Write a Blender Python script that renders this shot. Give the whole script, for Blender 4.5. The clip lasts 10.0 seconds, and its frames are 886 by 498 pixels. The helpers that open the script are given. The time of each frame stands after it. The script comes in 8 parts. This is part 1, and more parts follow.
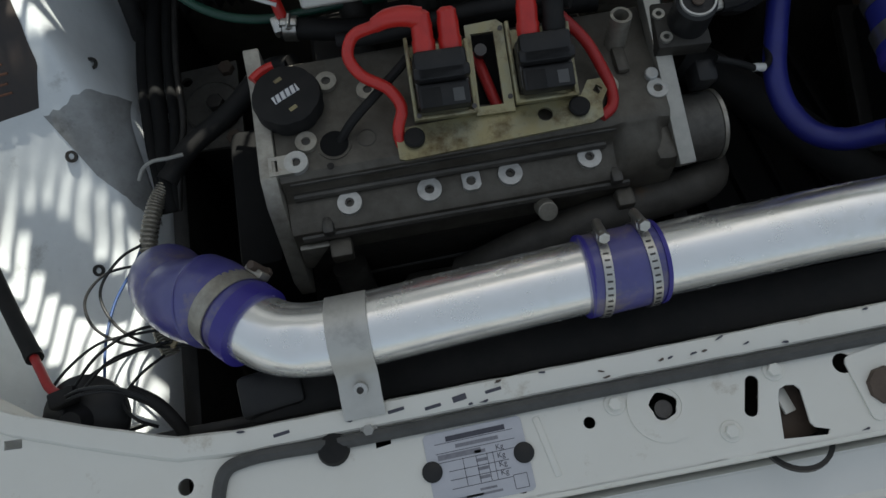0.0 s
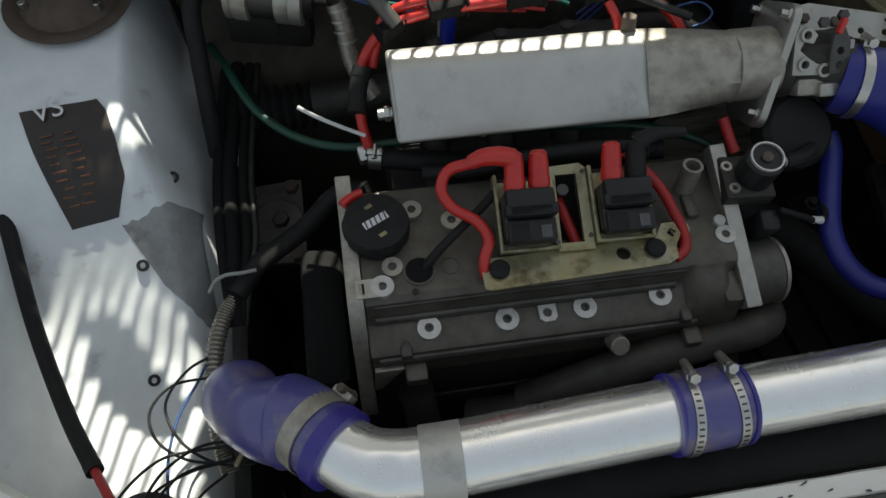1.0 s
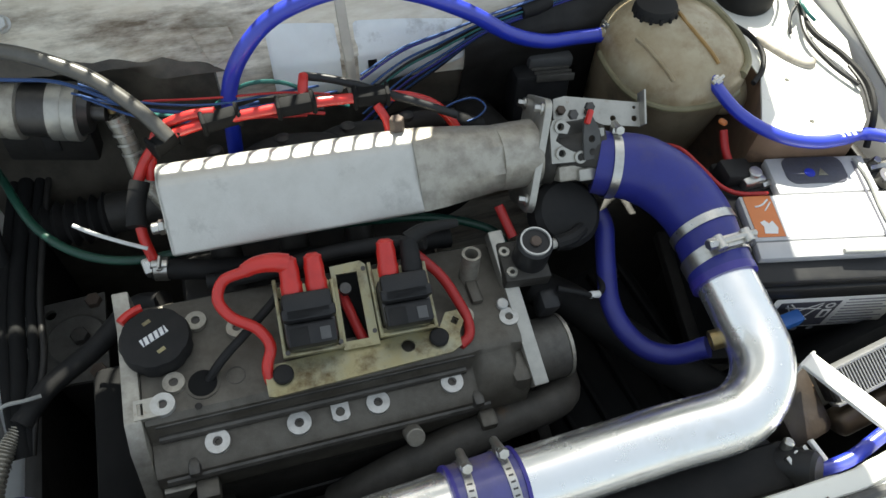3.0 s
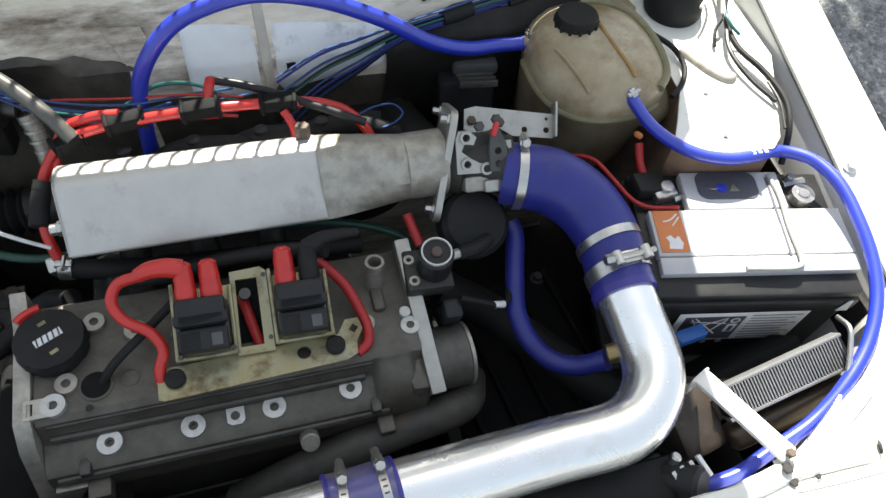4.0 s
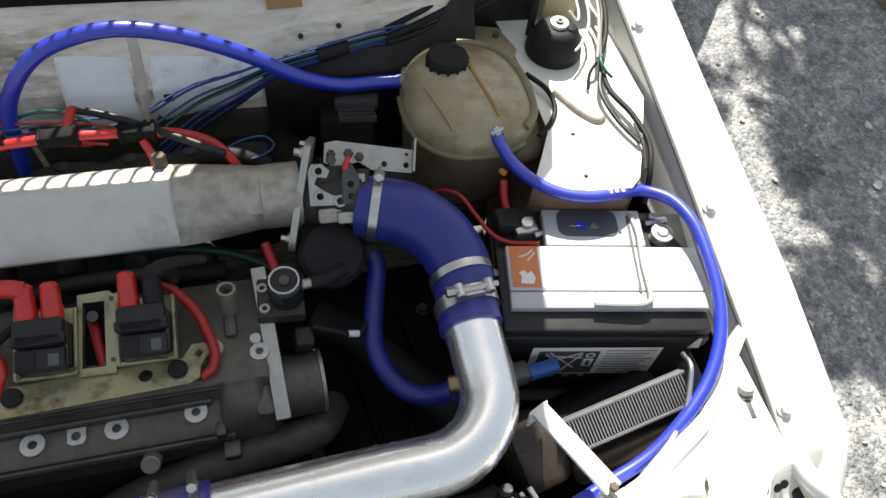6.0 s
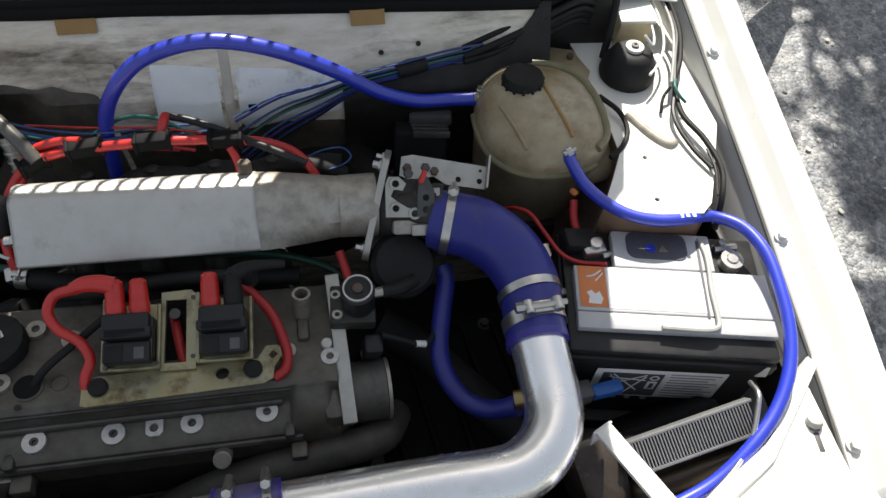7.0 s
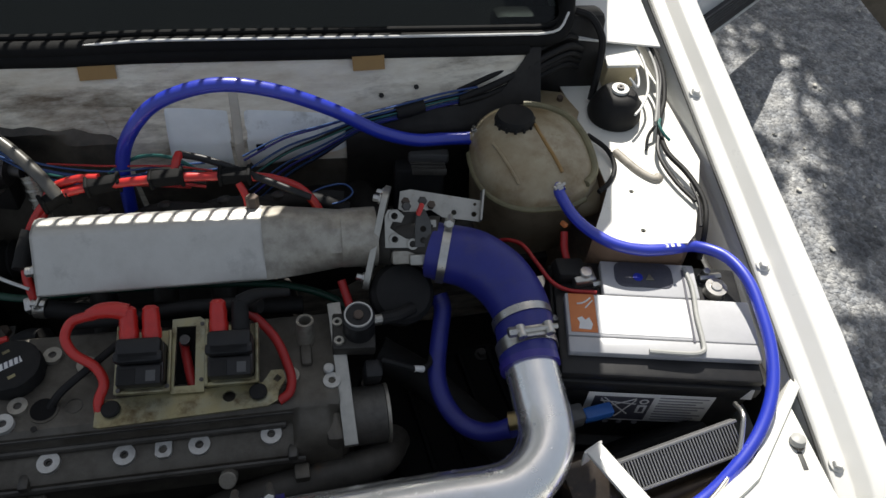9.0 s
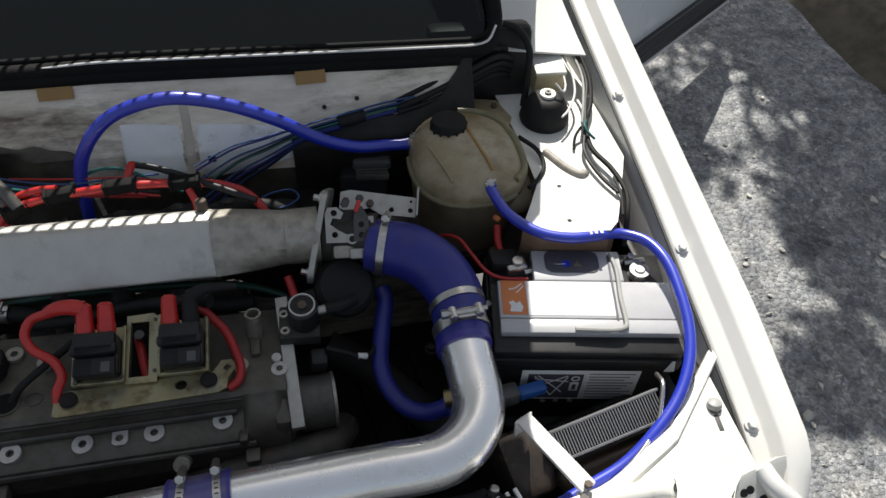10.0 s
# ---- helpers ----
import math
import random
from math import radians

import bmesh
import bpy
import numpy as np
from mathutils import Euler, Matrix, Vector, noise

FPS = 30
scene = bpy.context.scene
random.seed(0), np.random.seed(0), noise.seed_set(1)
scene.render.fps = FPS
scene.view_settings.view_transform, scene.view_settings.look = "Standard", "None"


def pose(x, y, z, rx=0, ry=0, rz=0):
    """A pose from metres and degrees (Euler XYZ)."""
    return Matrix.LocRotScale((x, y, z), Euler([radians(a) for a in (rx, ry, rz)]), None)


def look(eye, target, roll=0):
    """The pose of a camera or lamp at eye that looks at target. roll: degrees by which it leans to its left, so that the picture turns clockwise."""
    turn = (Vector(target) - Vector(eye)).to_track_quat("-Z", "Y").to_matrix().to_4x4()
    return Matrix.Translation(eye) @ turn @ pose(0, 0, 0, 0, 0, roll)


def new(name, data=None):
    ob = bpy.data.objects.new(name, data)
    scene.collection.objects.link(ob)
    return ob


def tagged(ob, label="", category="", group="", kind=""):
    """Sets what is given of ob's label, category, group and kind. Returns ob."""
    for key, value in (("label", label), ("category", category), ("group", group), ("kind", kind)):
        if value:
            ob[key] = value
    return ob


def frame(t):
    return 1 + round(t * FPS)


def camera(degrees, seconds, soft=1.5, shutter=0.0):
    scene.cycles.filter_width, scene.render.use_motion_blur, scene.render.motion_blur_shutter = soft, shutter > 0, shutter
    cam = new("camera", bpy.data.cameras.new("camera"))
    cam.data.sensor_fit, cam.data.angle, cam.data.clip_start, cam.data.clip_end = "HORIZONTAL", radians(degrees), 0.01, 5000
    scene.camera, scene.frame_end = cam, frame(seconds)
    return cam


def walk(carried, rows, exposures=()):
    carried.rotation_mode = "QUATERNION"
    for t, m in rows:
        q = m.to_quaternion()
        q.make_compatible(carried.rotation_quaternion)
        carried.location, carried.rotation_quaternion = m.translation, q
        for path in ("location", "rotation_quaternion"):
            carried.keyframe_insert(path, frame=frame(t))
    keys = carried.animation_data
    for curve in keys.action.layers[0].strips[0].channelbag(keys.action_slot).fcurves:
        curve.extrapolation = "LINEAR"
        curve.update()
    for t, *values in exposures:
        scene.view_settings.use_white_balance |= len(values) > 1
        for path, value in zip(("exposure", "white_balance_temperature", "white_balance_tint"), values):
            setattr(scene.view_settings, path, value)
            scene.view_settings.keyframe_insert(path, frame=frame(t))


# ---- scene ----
cam = camera(62.1, 10.0)
PATH = [
    (0, (0.01, -0.303, 1.322), (-0.01, 0.379, -0.558), -12.8),
    (0.2, (-0.035, -0.275, 1.312), (0.031, 0.349, -0.587), -8.5),
    (0.3, (-0.054, -0.269, 1.307), (0.058, 0.352, -0.591), -4.2),
    (0.5, (-0.078, -0.277, 1.306), (0.032, 0.428, -0.563), -3.5),
    (0.7, (-0.094, -0.274, 1.317), (0.018, 0.48, -0.533), -2.6),
    (0.8, (-0.097, -0.273, 1.326), (0.023, 0.535, -0.499), -2.1),
    (1, (-0.093, -0.278, 1.351), (0.016, 0.662, -0.411), -2.2),
    (1.2, (-0.097, -0.262, 1.362), (0.052, 0.693, -0.389), -0.4),
    (1.5, (-0.075, -0.276, 1.369), (0.154, 0.783, -0.312), 1.9),
    (1.7, (-0.063, -0.273, 1.377), (0.225, 0.824, -0.271), 3.0),
    (2, (-0.047, -0.267, 1.386), (0.301, 0.851, -0.235), 4.7),
    (2.2, (-0.039, -0.263, 1.392), (0.306, 0.851, -0.233), 3.9),
    (2.5, (-0.022, -0.266, 1.38), (0.363, 0.806, -0.263), 5.3),
    (2.7, (-0.002, -0.276, 1.374), (0.403, 0.775, -0.278), 5.0),
    (3.8, (0.107, -0.29, 1.401), (0.469, 0.726, -0.282), 5.6),
    (4, (0.128, -0.292, 1.404), (0.529, 0.707, -0.281), 7.6),
    (4.2, (0.157, -0.312, 1.401), (0.614, 0.716, -0.252), 8.6),
    (4.5, (0.207, -0.318, 1.409), (0.733, 0.667, -0.25), 11.0),
    (4.7, (0.241, -0.333, 1.409), (0.774, 0.659, -0.244), 10.8),
    (5, (0.273, -0.34, 1.414), (0.798, 0.635, -0.251), 11.2),
    (5.2, (0.279, -0.347, 1.414), (0.804, 0.638, -0.246), 11.7),
    (5.5, (0.288, -0.35, 1.424), (0.769, 0.663, -0.232), 10.3),
    (5.7, (0.291, -0.354, 1.426), (0.746, 0.688, -0.219), 9.3),
    (6, (0.286, -0.346, 1.435), (0.695, 0.724, -0.205), 8.2),
    (7.5, (0.246, -0.351, 1.445), (0.525, 0.79, -0.174), 5.4),
    (8, (0.249, -0.348, 1.445), (0.533, 0.789, -0.176), 5.0),
    (8.5, (0.256, -0.363, 1.448), (0.552, 0.794, -0.157), 4.4),
    (8.7, (0.256, -0.375, 1.455), (0.565, 0.801, -0.132), 4.9),
    (9, (0.253, -0.396, 1.469), (0.553, 0.838, -0.076), 4.7),
    (9.2, (0.26, -0.419, 1.472), (0.544, 0.838, -0.057), 4.2),
    (9.5, (0.268, -0.449, 1.487), (0.554, 0.878, 0.018), 4.7),
    (9.7, (0.278, -0.463, 1.492), (0.593, 0.86, 0.025), 4.4),
    (10, (0.303, -0.494, 1.486), (0.642, 0.808, 0.007), 3.1),
]
EXPOSURES = [(0.0, 0.66, 6450, 4), (1.0, 0.78, 6750, 3), (1.5, 1.00, 6850, 2), (2.5, 1.57, 6700, 2), (4.0, 1.72, 6500, 6), (5.5, 1.36, 6650, 7), (7.5, 0.83, 6500, 9), (9.0, 0.48, 6400, 9), (10.0, 0.38, 6400, 9)]
walk(cam, [(t, look(eye, target, roll)) for t, eye, target, roll in PATH], EXPOSURES)

# ---- world, sun, exposure ----
SUN_DIR = Vector((0.12, 0.64, 0.76)).normalized()
world = bpy.data.worlds.new("sky")
scene.world = world
world.use_nodes = True
wn = world.node_tree
sky = wn.nodes.new("ShaderNodeTexSky")
sky.sky_type = "NISHITA"
sky.sun_disc = False
sky.dust_density = 4.0
sky.sun_elevation = math.asin(SUN_DIR.z)
sky.sun_rotation = math.atan2(SUN_DIR.x, SUN_DIR.y)
wn.nodes["Background"].inputs["Strength"].default_value = 0.0290
haze = wn.nodes.new("ShaderNodeVectorMath")          # thin even haze over the whole sky
haze.operation = "ADD"
haze.inputs[1].default_value = (6.0, 6.4, 7.0)
wn.links.new(sky.outputs[0], haze.inputs[0])
wn.links.new(haze.outputs[0], wn.nodes["Background"].inputs["Color"])
sun_data = bpy.data.lights.new("sun", "SUN")
sun_data.energy = 5.0
sun_data.angle = radians(0.45)
sun_data.color = (1.0, 0.95, 0.87)
sun = new("sun", sun_data)
sun.matrix_world = look(SUN_DIR * 20, (0, 0, 0))


# ---- materials ----
def material(name, base, rough=0.5, metal=0.0, second=None, scale=40.0, amount=0.5, bump=0.0, bump_scale=300.0,
             stain=None, stain_scale=6.0, stain_cut=(0.5, 0.7), rough_var=0.1, coat=0.0, transmission=0.0, stretch=None, objvar=False):
    """Surface with grain, a larger stain and fine relief, all in metres of the world."""
    m = bpy.data.materials.new(name)
    m.use_nodes = True
    nt = m.node_tree
    n, l = nt.nodes, nt.links
    bsdf = n["Principled BSDF"]
    geo = n.new("ShaderNodeNewGeometry")
    pos = geo.outputs["Position"]
    if stretch:
        mp = n.new("ShaderNodeMapping")
        mp.inputs["Scale"].default_value = stretch
        l.new(pos, mp.inputs["Vector"])
        pos = mp.outputs[0]
    n1 = n.new("ShaderNodeTexNoise")
    n1.inputs["Scale"].default_value = scale
    n1.inputs["Detail"].default_value = 6
    n1.inputs["Roughness"].default_value = 0.65
    l.new(pos, n1.inputs["Vector"])
    mix = n.new("ShaderNodeMix")
    mix.data_type = "RGBA"
    second = second or tuple(c * 0.7 for c in base)
    mix.inputs[6].default_value = (*base, 1)
    mix.inputs[7].default_value = (*second, 1)
    ramp = n.new("ShaderNodeMapRange")
    ramp.inputs["From Min"].default_value = 0.4
    ramp.inputs["From Max"].default_value = 0.7
    ramp.inputs["To Max"].default_value = amount
    l.new(n1.outputs["Fac"], ramp.inputs["Value"])
    l.new(ramp.outputs[0], mix.inputs[0])
    col = mix.outputs[2]
    if stain:
        n2 = n.new("ShaderNodeTexNoise")
        n2.inputs["Scale"].default_value = stain_scale
        n2.inputs["Detail"].default_value = 8
        n2.inputs["Roughness"].default_value = 0.7
        l.new(pos, n2.inputs["Vector"])
        r2 = n.new("ShaderNodeMapRange")
        r2.inputs["From Min"].default_value, r2.inputs["From Max"].default_value = stain_cut
        l.new(n2.outputs["Fac"], r2.inputs["Value"])
        mix2 = n.new("ShaderNodeMix")
        mix2.data_type = "RGBA"
        l.new(r2.outputs[0], mix2.inputs[0])
        l.new(col, mix2.inputs[6])
        mix2.inputs[7].default_value = (*stain, 1)
        col = mix2.outputs[2]
    l.new(col, bsdf.inputs["Base Color"])
    rr = n.new("ShaderNodeMapRange")
    rr.inputs["To Min"].default_value = max(0.02, rough - rough_var)
    rr.inputs["To Max"].default_value = min(1, rough + rough_var)
    l.new(n1.outputs["Fac"], rr.inputs["Value"])
    l.new(rr.outputs[0], bsdf.inputs["Roughness"])
    bsdf.inputs["Metallic"].default_value = metal
    bsdf.inputs["Coat Weight"].default_value = coat
    bsdf.inputs["Transmission Weight"].default_value = transmission
    if bump:
        n3 = n.new("ShaderNodeTexNoise")
        n3.inputs["Scale"].default_value = bump_scale
        n3.inputs["Detail"].default_value = 4
        l.new(pos, n3.inputs["Vector"])
        b = n.new("ShaderNodeBump")
        b.inputs["Strength"].default_value = bump
        b.inputs["Distance"].default_value = 0.002
        l.new(n3.outputs["Fac"], b.inputs["Height"])
        l.new(b.outputs[0], bsdf.inputs["Normal"])
    return m


M = {}
M["white"] = material("white_paint", (0.76, 0.75, 0.69), 0.38, second=(0.72, 0.70, 0.63), scale=14, amount=0.5, stain=(0.34, 0.27, 0.17), stain_scale=19, stain_cut=(0.60, 0.80), coat=0.15, bump=0.03, bump_scale=120)
M["white_clean"] = material("white_body_paint", (0.72, 0.715, 0.685), 0.3, second=(0.66, 0.65, 0.61), scale=10, amount=0.5, coat=0.4)
M["wing_white"] = material("inner_wing_paint", (0.78, 0.81, 0.82), 0.42, second=(0.60, 0.63, 0.64), scale=12, amount=0.6, stain=(0.20, 0.19, 0.17), stain_scale=11, stain_cut=(0.60, 0.80), bump=0.05, bump_scale=90)
M["firewall"] = material("dirty_white_paint", (0.80, 0.755, 0.645), 0.5, second=(0.50, 0.43, 0.32), scale=26, amount=0.8, stain=(0.14, 0.105, 0.068), stain_scale=11, stain_cut=(0.475, 0.66), bump=0.5, bump_scale=48, stretch=(0.45, 1.0, 1.9))
# black of oily parts, also painted where the bulkhead corner lies in shade
M["grime"] = material("oily_shade_black", (0.024, 0.022, 0.020), 0.5, second=(0.010, 0.009, 0.008), scale=30, amount=0.8, bump=0.2, bump_scale=150)
M["grime_grey"] = material("oily_grey_metal", (0.046, 0.042, 0.036), 0.55, metal=0.3, second=(0.020, 0.018, 0.016), scale=30, amount=0.9, bump=0.2, bump_scale=200)
M["alu_pipe"] = material("polished_aluminium", (0.97, 0.965, 0.95), 0.25, metal=0.92, second=(0.90, 0.90, 0.87), scale=42, amount=0.7, rough_var=0.11, stain=(0.84, 0.82, 0.77), stain_scale=20, stain_cut=(0.58, 0.80), bump=0.012, bump_scale=60)
M["alu_cast"] = material("sanded_aluminium", (0.57, 0.56, 0.525), 0.5, metal=0.7, second=(0.50, 0.49, 0.455), scale=45, amount=0.6, stain=(0.33, 0.32, 0.30), stain_scale=14, stain_cut=(0.58, 0.8), bump=0.08, bump_scale=500)
M["alu_plate"] = material("milled_aluminium", (0.46, 0.445, 0.40), 0.42, metal=0.75, second=(0.36, 0.35, 0.32), scale=70, amount=0.7, stain=(0.26, 0.19, 0.12), stain_scale=55, stain_cut=(0.60, 0.74), bump=0.08, bump_scale=400)
M["alu_dirty"] = material("tarnished_aluminium", (0.43, 0.405, 0.35), 0.5, metal=0.7, second=(0.22, 0.2, 0.17), scale=50, amount=0.8, bump=0.1, bump_scale=300)
M["cover"] = material("grey_cast_magnesium", (0.122, 0.111, 0.092), 0.46, metal=0.35, second=(0.070, 0.062, 0.050), scale=40, amount=0.8, stain=(0.06, 0.05, 0.038), stain_scale=16, stain_cut=(0.52, 0.76), bump=0.15, bump_scale=700)
M["cover_front"] = material("oily_cast_metal", (0.092, 0.086, 0.076), 0.4, metal=0.4, second=(0.045, 0.042, 0.037), scale=35, amount=0.8, stain=(0.03, 0.027, 0.024), stain_scale=14, stain_cut=(0.5, 0.75), bump=0.15, bump_scale=600)
M["washer"] = material("bright_steel", (0.56, 0.56, 0.54), 0.40, metal=0.5, second=(0.42, 0.41, 0.38), scale=120, amount=0.7)
M["steel"] = material("zinc_steel", (0.58, 0.57, 0.54), 0.3, metal=0.95, second=(0.45, 0.43, 0.38), scale=120, amount=0.7)
M["steel_dark"] = material("dark_steel", (0.095, 0.09, 0.086), 0.4, metal=0.8, scale=90)
M["brass"] = material("dull_brass", (0.33, 0.25, 0.12), 0.4, metal=0.9, scale=90)
M["gold"] = material("yellow_passivated_steel", (0.34, 0.305, 0.175), 0.38, metal=0.65, second=(0.33, 0.33, 0.25), scale=34, amount=1.0, stain=(0.12, 0.085, 0.04), stain_scale=30, stain_cut=(0.49, 0.68), bump=0.08, bump_scale=200)
M["blue"] = material("blue_silicone", (0.013, 0.034, 0.46), 0.46, second=(0.009, 0.022, 0.35), scale=30, amount=0.5, bump=0.04, bump_scale=400)
M["blue_elbow"] = material("dark_blue_silicone", (0.022, 0.027, 0.22), 0.42, second=(0.017, 0.018, 0.14), scale=22, amount=0.6, stain=(0.07, 0.06, 0.14), stain_scale=10, stain_cut=(0.55, 0.8), bump=0.06, bump_scale=350)
M["violet"] = material("violet_blue_silicone", (0.075, 0.07, 0.26), 0.32, second=(0.05, 0.046, 0.17), scale=24, amount=0.7, stain=(0.21, 0.175, 0.165), stain_scale=20, stain_cut=(0.49, 0.70), bump=0.06, bump_scale=350)
M["violet_dark"] = material("deep_violet_silicone", (0.045, 0.035, 0.26), 0.34, scale=24, amount=0.5)
M["red"] = material("red_rubber", (0.56, 0.022, 0.016), 0.42, second=(0.34, 0.012, 0.012), scale=40, amount=0.5)
M["red_wire"] = material("red_cable", (0.40, 0.02, 0.02), 0.45, scale=40)
M["black"] = material("black_plastic", (0.014, 0.014, 0.015), 0.42, second=(0.026, 0.025, 0.024), scale=45, amount=0.6, bump=0.05, bump_scale=500)
M["lid_grey"] = material("grey_lid_plastic", (0.47, 0.47, 0.48), 0.32, second=(0.38, 0.38, 0.39), scale=30, amount=0.6)
M["olive"] = material("olive_stained_plastic", (0.20, 0.18, 0.10), 0.5, second=(0.12, 0.10, 0.05), scale=40, amount=0.7)
M["plug_blue"] = material("blue_plug_plastic", (0.02, 0.10, 0.35), 0.45, scale=60)
M["black_matt"] = material("black_rubber", (0.014, 0.014, 0.014), 0.62, second=(0.026, 0.024, 0.023), scale=40, amount=0.7, bump=0.06, bump_scale=400)
M["grey_rubber"] = material("grey_rubber_seal", (0.075, 0.075, 0.072), 0.6, second=(0.05, 0.05, 0.048), scale=60, amount=0.7)
M["grey_plastic"] = material("grey_plastic", (0.085, 0.085, 0.085), 0.45, second=(0.055, 0.055, 0.053), scale=60)
M["old_rubber"] = material("dusty_grey_brown_rubber", (0.085, 0.080, 0.068), 0.36, second=(0.05, 0.046, 0.039), scale=40, amount=0.8, coat=0.5)
M["dusty_pipe"] = material("dusty_exhaust_steel", (0.072, 0.066, 0.057), 0.6, metal=0.2, second=(0.036, 0.032, 0.027), scale=30, amount=0.9, stain=(0.10, 0.06, 0.03), stain_scale=18, stain_cut=(0.56, 0.7), bump=0.2, bump_scale=200)
M["green"] = material("green_hose", (0.008, 0.052, 0.033), 0.42, second=(0.006, 0.032, 0.022), scale=30)
M["tank"] = material("yellowed_translucent_plastic", (0.39, 0.335, 0.225), 0.30, second=(0.25, 0.185, 0.10), scale=13, amount=1.0, stain=(0.17, 0.105, 0.04), stain_scale=11, stain_cut=(0.50, 0.70), bump=0.06, bump_scale=160)
M["label_white"] = material("printed_white_label", (0.72, 0.72, 0.72), 0.5, second=(0.62, 0.62, 0.62), scale=200, amount=0.4)
M["label_grey"] = material("aluminium_type_plate", (0.50, 0.51, 0.55), 0.42, metal=0.35, second=(0.42, 0.43, 0.47), scale=60)
M["ink"] = material("dark_print", (0.07, 0.07, 0.09), 0.6, scale=200, amount=0.6)
M["ink_soft"] = material("faded_print", (0.24, 0.24, 0.27), 0.6, scale=300, amount=0.8)
M["orange"] = material("orange_label", (0.62, 0.20, 0.06), 0.5, second=(0.55, 0.16, 0.05), scale=80)
M["bulk_brown"] = material("dark_brown_grey_paint", (0.095, 0.083, 0.065), 0.55, second=(0.045, 0.039, 0.031), scale=26, amount=0.9, stain=(0.03, 0.027, 0.024), stain_scale=9, stain_cut=(0.5, 0.68), bump=0.2, bump_scale=90)
M["pocket_grey"] = material("grey_brown_paint", (0.34, 0.31, 0.26), 0.55, second=(0.18, 0.16, 0.13), scale=16, amount=0.9, stain=(0.07, 0.06, 0.05), stain_scale=9, stain_cut=(0.52, 0.7), bump=0.15, bump_scale=80)
M["primer"] = material("brown_primer", (0.24, 0.15, 0.095), 0.5, second=(0.15, 0.095, 0.06), scale=18, amount=0.8, stain=(0.06, 0.045, 0.035), stain_scale=12, stain_cut=(0.5, 0.7))
M["lamp_glass"] = material("dusty_lamp_glass", (0.22, 0.24, 0.24), 0.2, second=(0.12, 0.13, 0.13), scale=25, amount=0.8, coat=0.6)
M["rib_shade"] = material("shade_grey_paint", (0.52, 0.485, 0.42), 0.5, second=(0.38, 0.35, 0.30), scale=22, amount=0.8)
M["belt_black"] = material("matt_black_cover", (0.008, 0.008, 0.008), 0.8, scale=40)
M["bead"] = material("pale_grey_bead", (0.68, 0.68, 0.66), 0.4, scale=90)
M["mount_grey"] = material("dusty_grey_steel", (0.12, 0.113, 0.10), 0.55, metal=0.3, second=(0.06, 0.055, 0.05), scale=40, amount=0.9, bump=0.15, bump_scale=250)
M["tank_lower"] = material("brown_stained_plastic", (0.26, 0.21, 0.14), 0.42, second=(0.17, 0.125, 0.07), scale=18, amount=0.8, stain=(0.08, 0.06, 0.035), stain_scale=14, stain_cut=(0.5, 0.75))
M["wing_dirty"] = material("grimy_bare_primer", (0.36, 0.37, 0.37), 0.6, second=(0.22, 0.215, 0.205), scale=22, amount=0.9, stain=(0.07, 0.062, 0.055), stain_scale=16, stain_cut=(0.52, 0.7), bump=0.15, bump_scale=150)
M["sticker"] = material("worn_black_sticker", (0.028, 0.022, 0.020), 0.4, second=(0.045, 0.032, 0.025), scale=30, amount=0.8, stain=(0.13, 0.06, 0.03), stain_scale=26, stain_cut=(0.66, 0.8))
M["faded_orange"] = material("faded_orange_print", (0.12, 0.05, 0.025), 0.6, scale=200)
M["rust"] = material("rusty_steel", (0.115, 0.085, 0.065), 0.65, metal=0.2, second=(0.07, 0.05, 0.04), scale=40, amount=0.8, bump=0.15, bump_scale=300)
M["tape"] = material("brown_tape", (0.32, 0.19, 0.06), 0.45, second=(0.26, 0.15, 0.05), scale=50)
M["core"] = material("cooler_fins", (0.26, 0.26, 0.26), 0.45, metal=0.6, second=(0.3, 0.3, 0.3), scale=80)
M["tank_brown"] = material("oily_bronze_metal", (0.085, 0.062, 0.04), 0.38, metal=0.5, second=(0.05, 0.038, 0.026), scale=25, amount=0.8)
M["cream"] = material("cream_plastic", (0.60, 0.50, 0.30), 0.5, scale=50)
M["sky_blue_wire"] = material("light_blue_wire", (0.022, 0.065, 0.20), 0.45, scale=90)
M["teal_wire"] = material("teal_wire", (0.014, 0.12, 0.105), 0.45, scale=90)
M["grey_wire"] = material("grey_wire", (0.35, 0.35, 0.33), 0.5, scale=90)
M["white_wire"] = material("white_wire", (0.7, 0.7, 0.68), 0.45, scale=90)
M["corr"] = material("grey_split_conduit", (0.30, 0.28, 0.235), 0.28, metal=0.5, second=(0.20, 0.185, 0.155), scale=60)
M["door_paint"] = material("pale_blue_white_paint", (0.78, 0.81, 0.83), 0.28, second=(0.73, 0.77, 0.79), scale=4, amount=0.6, coat=0.4)


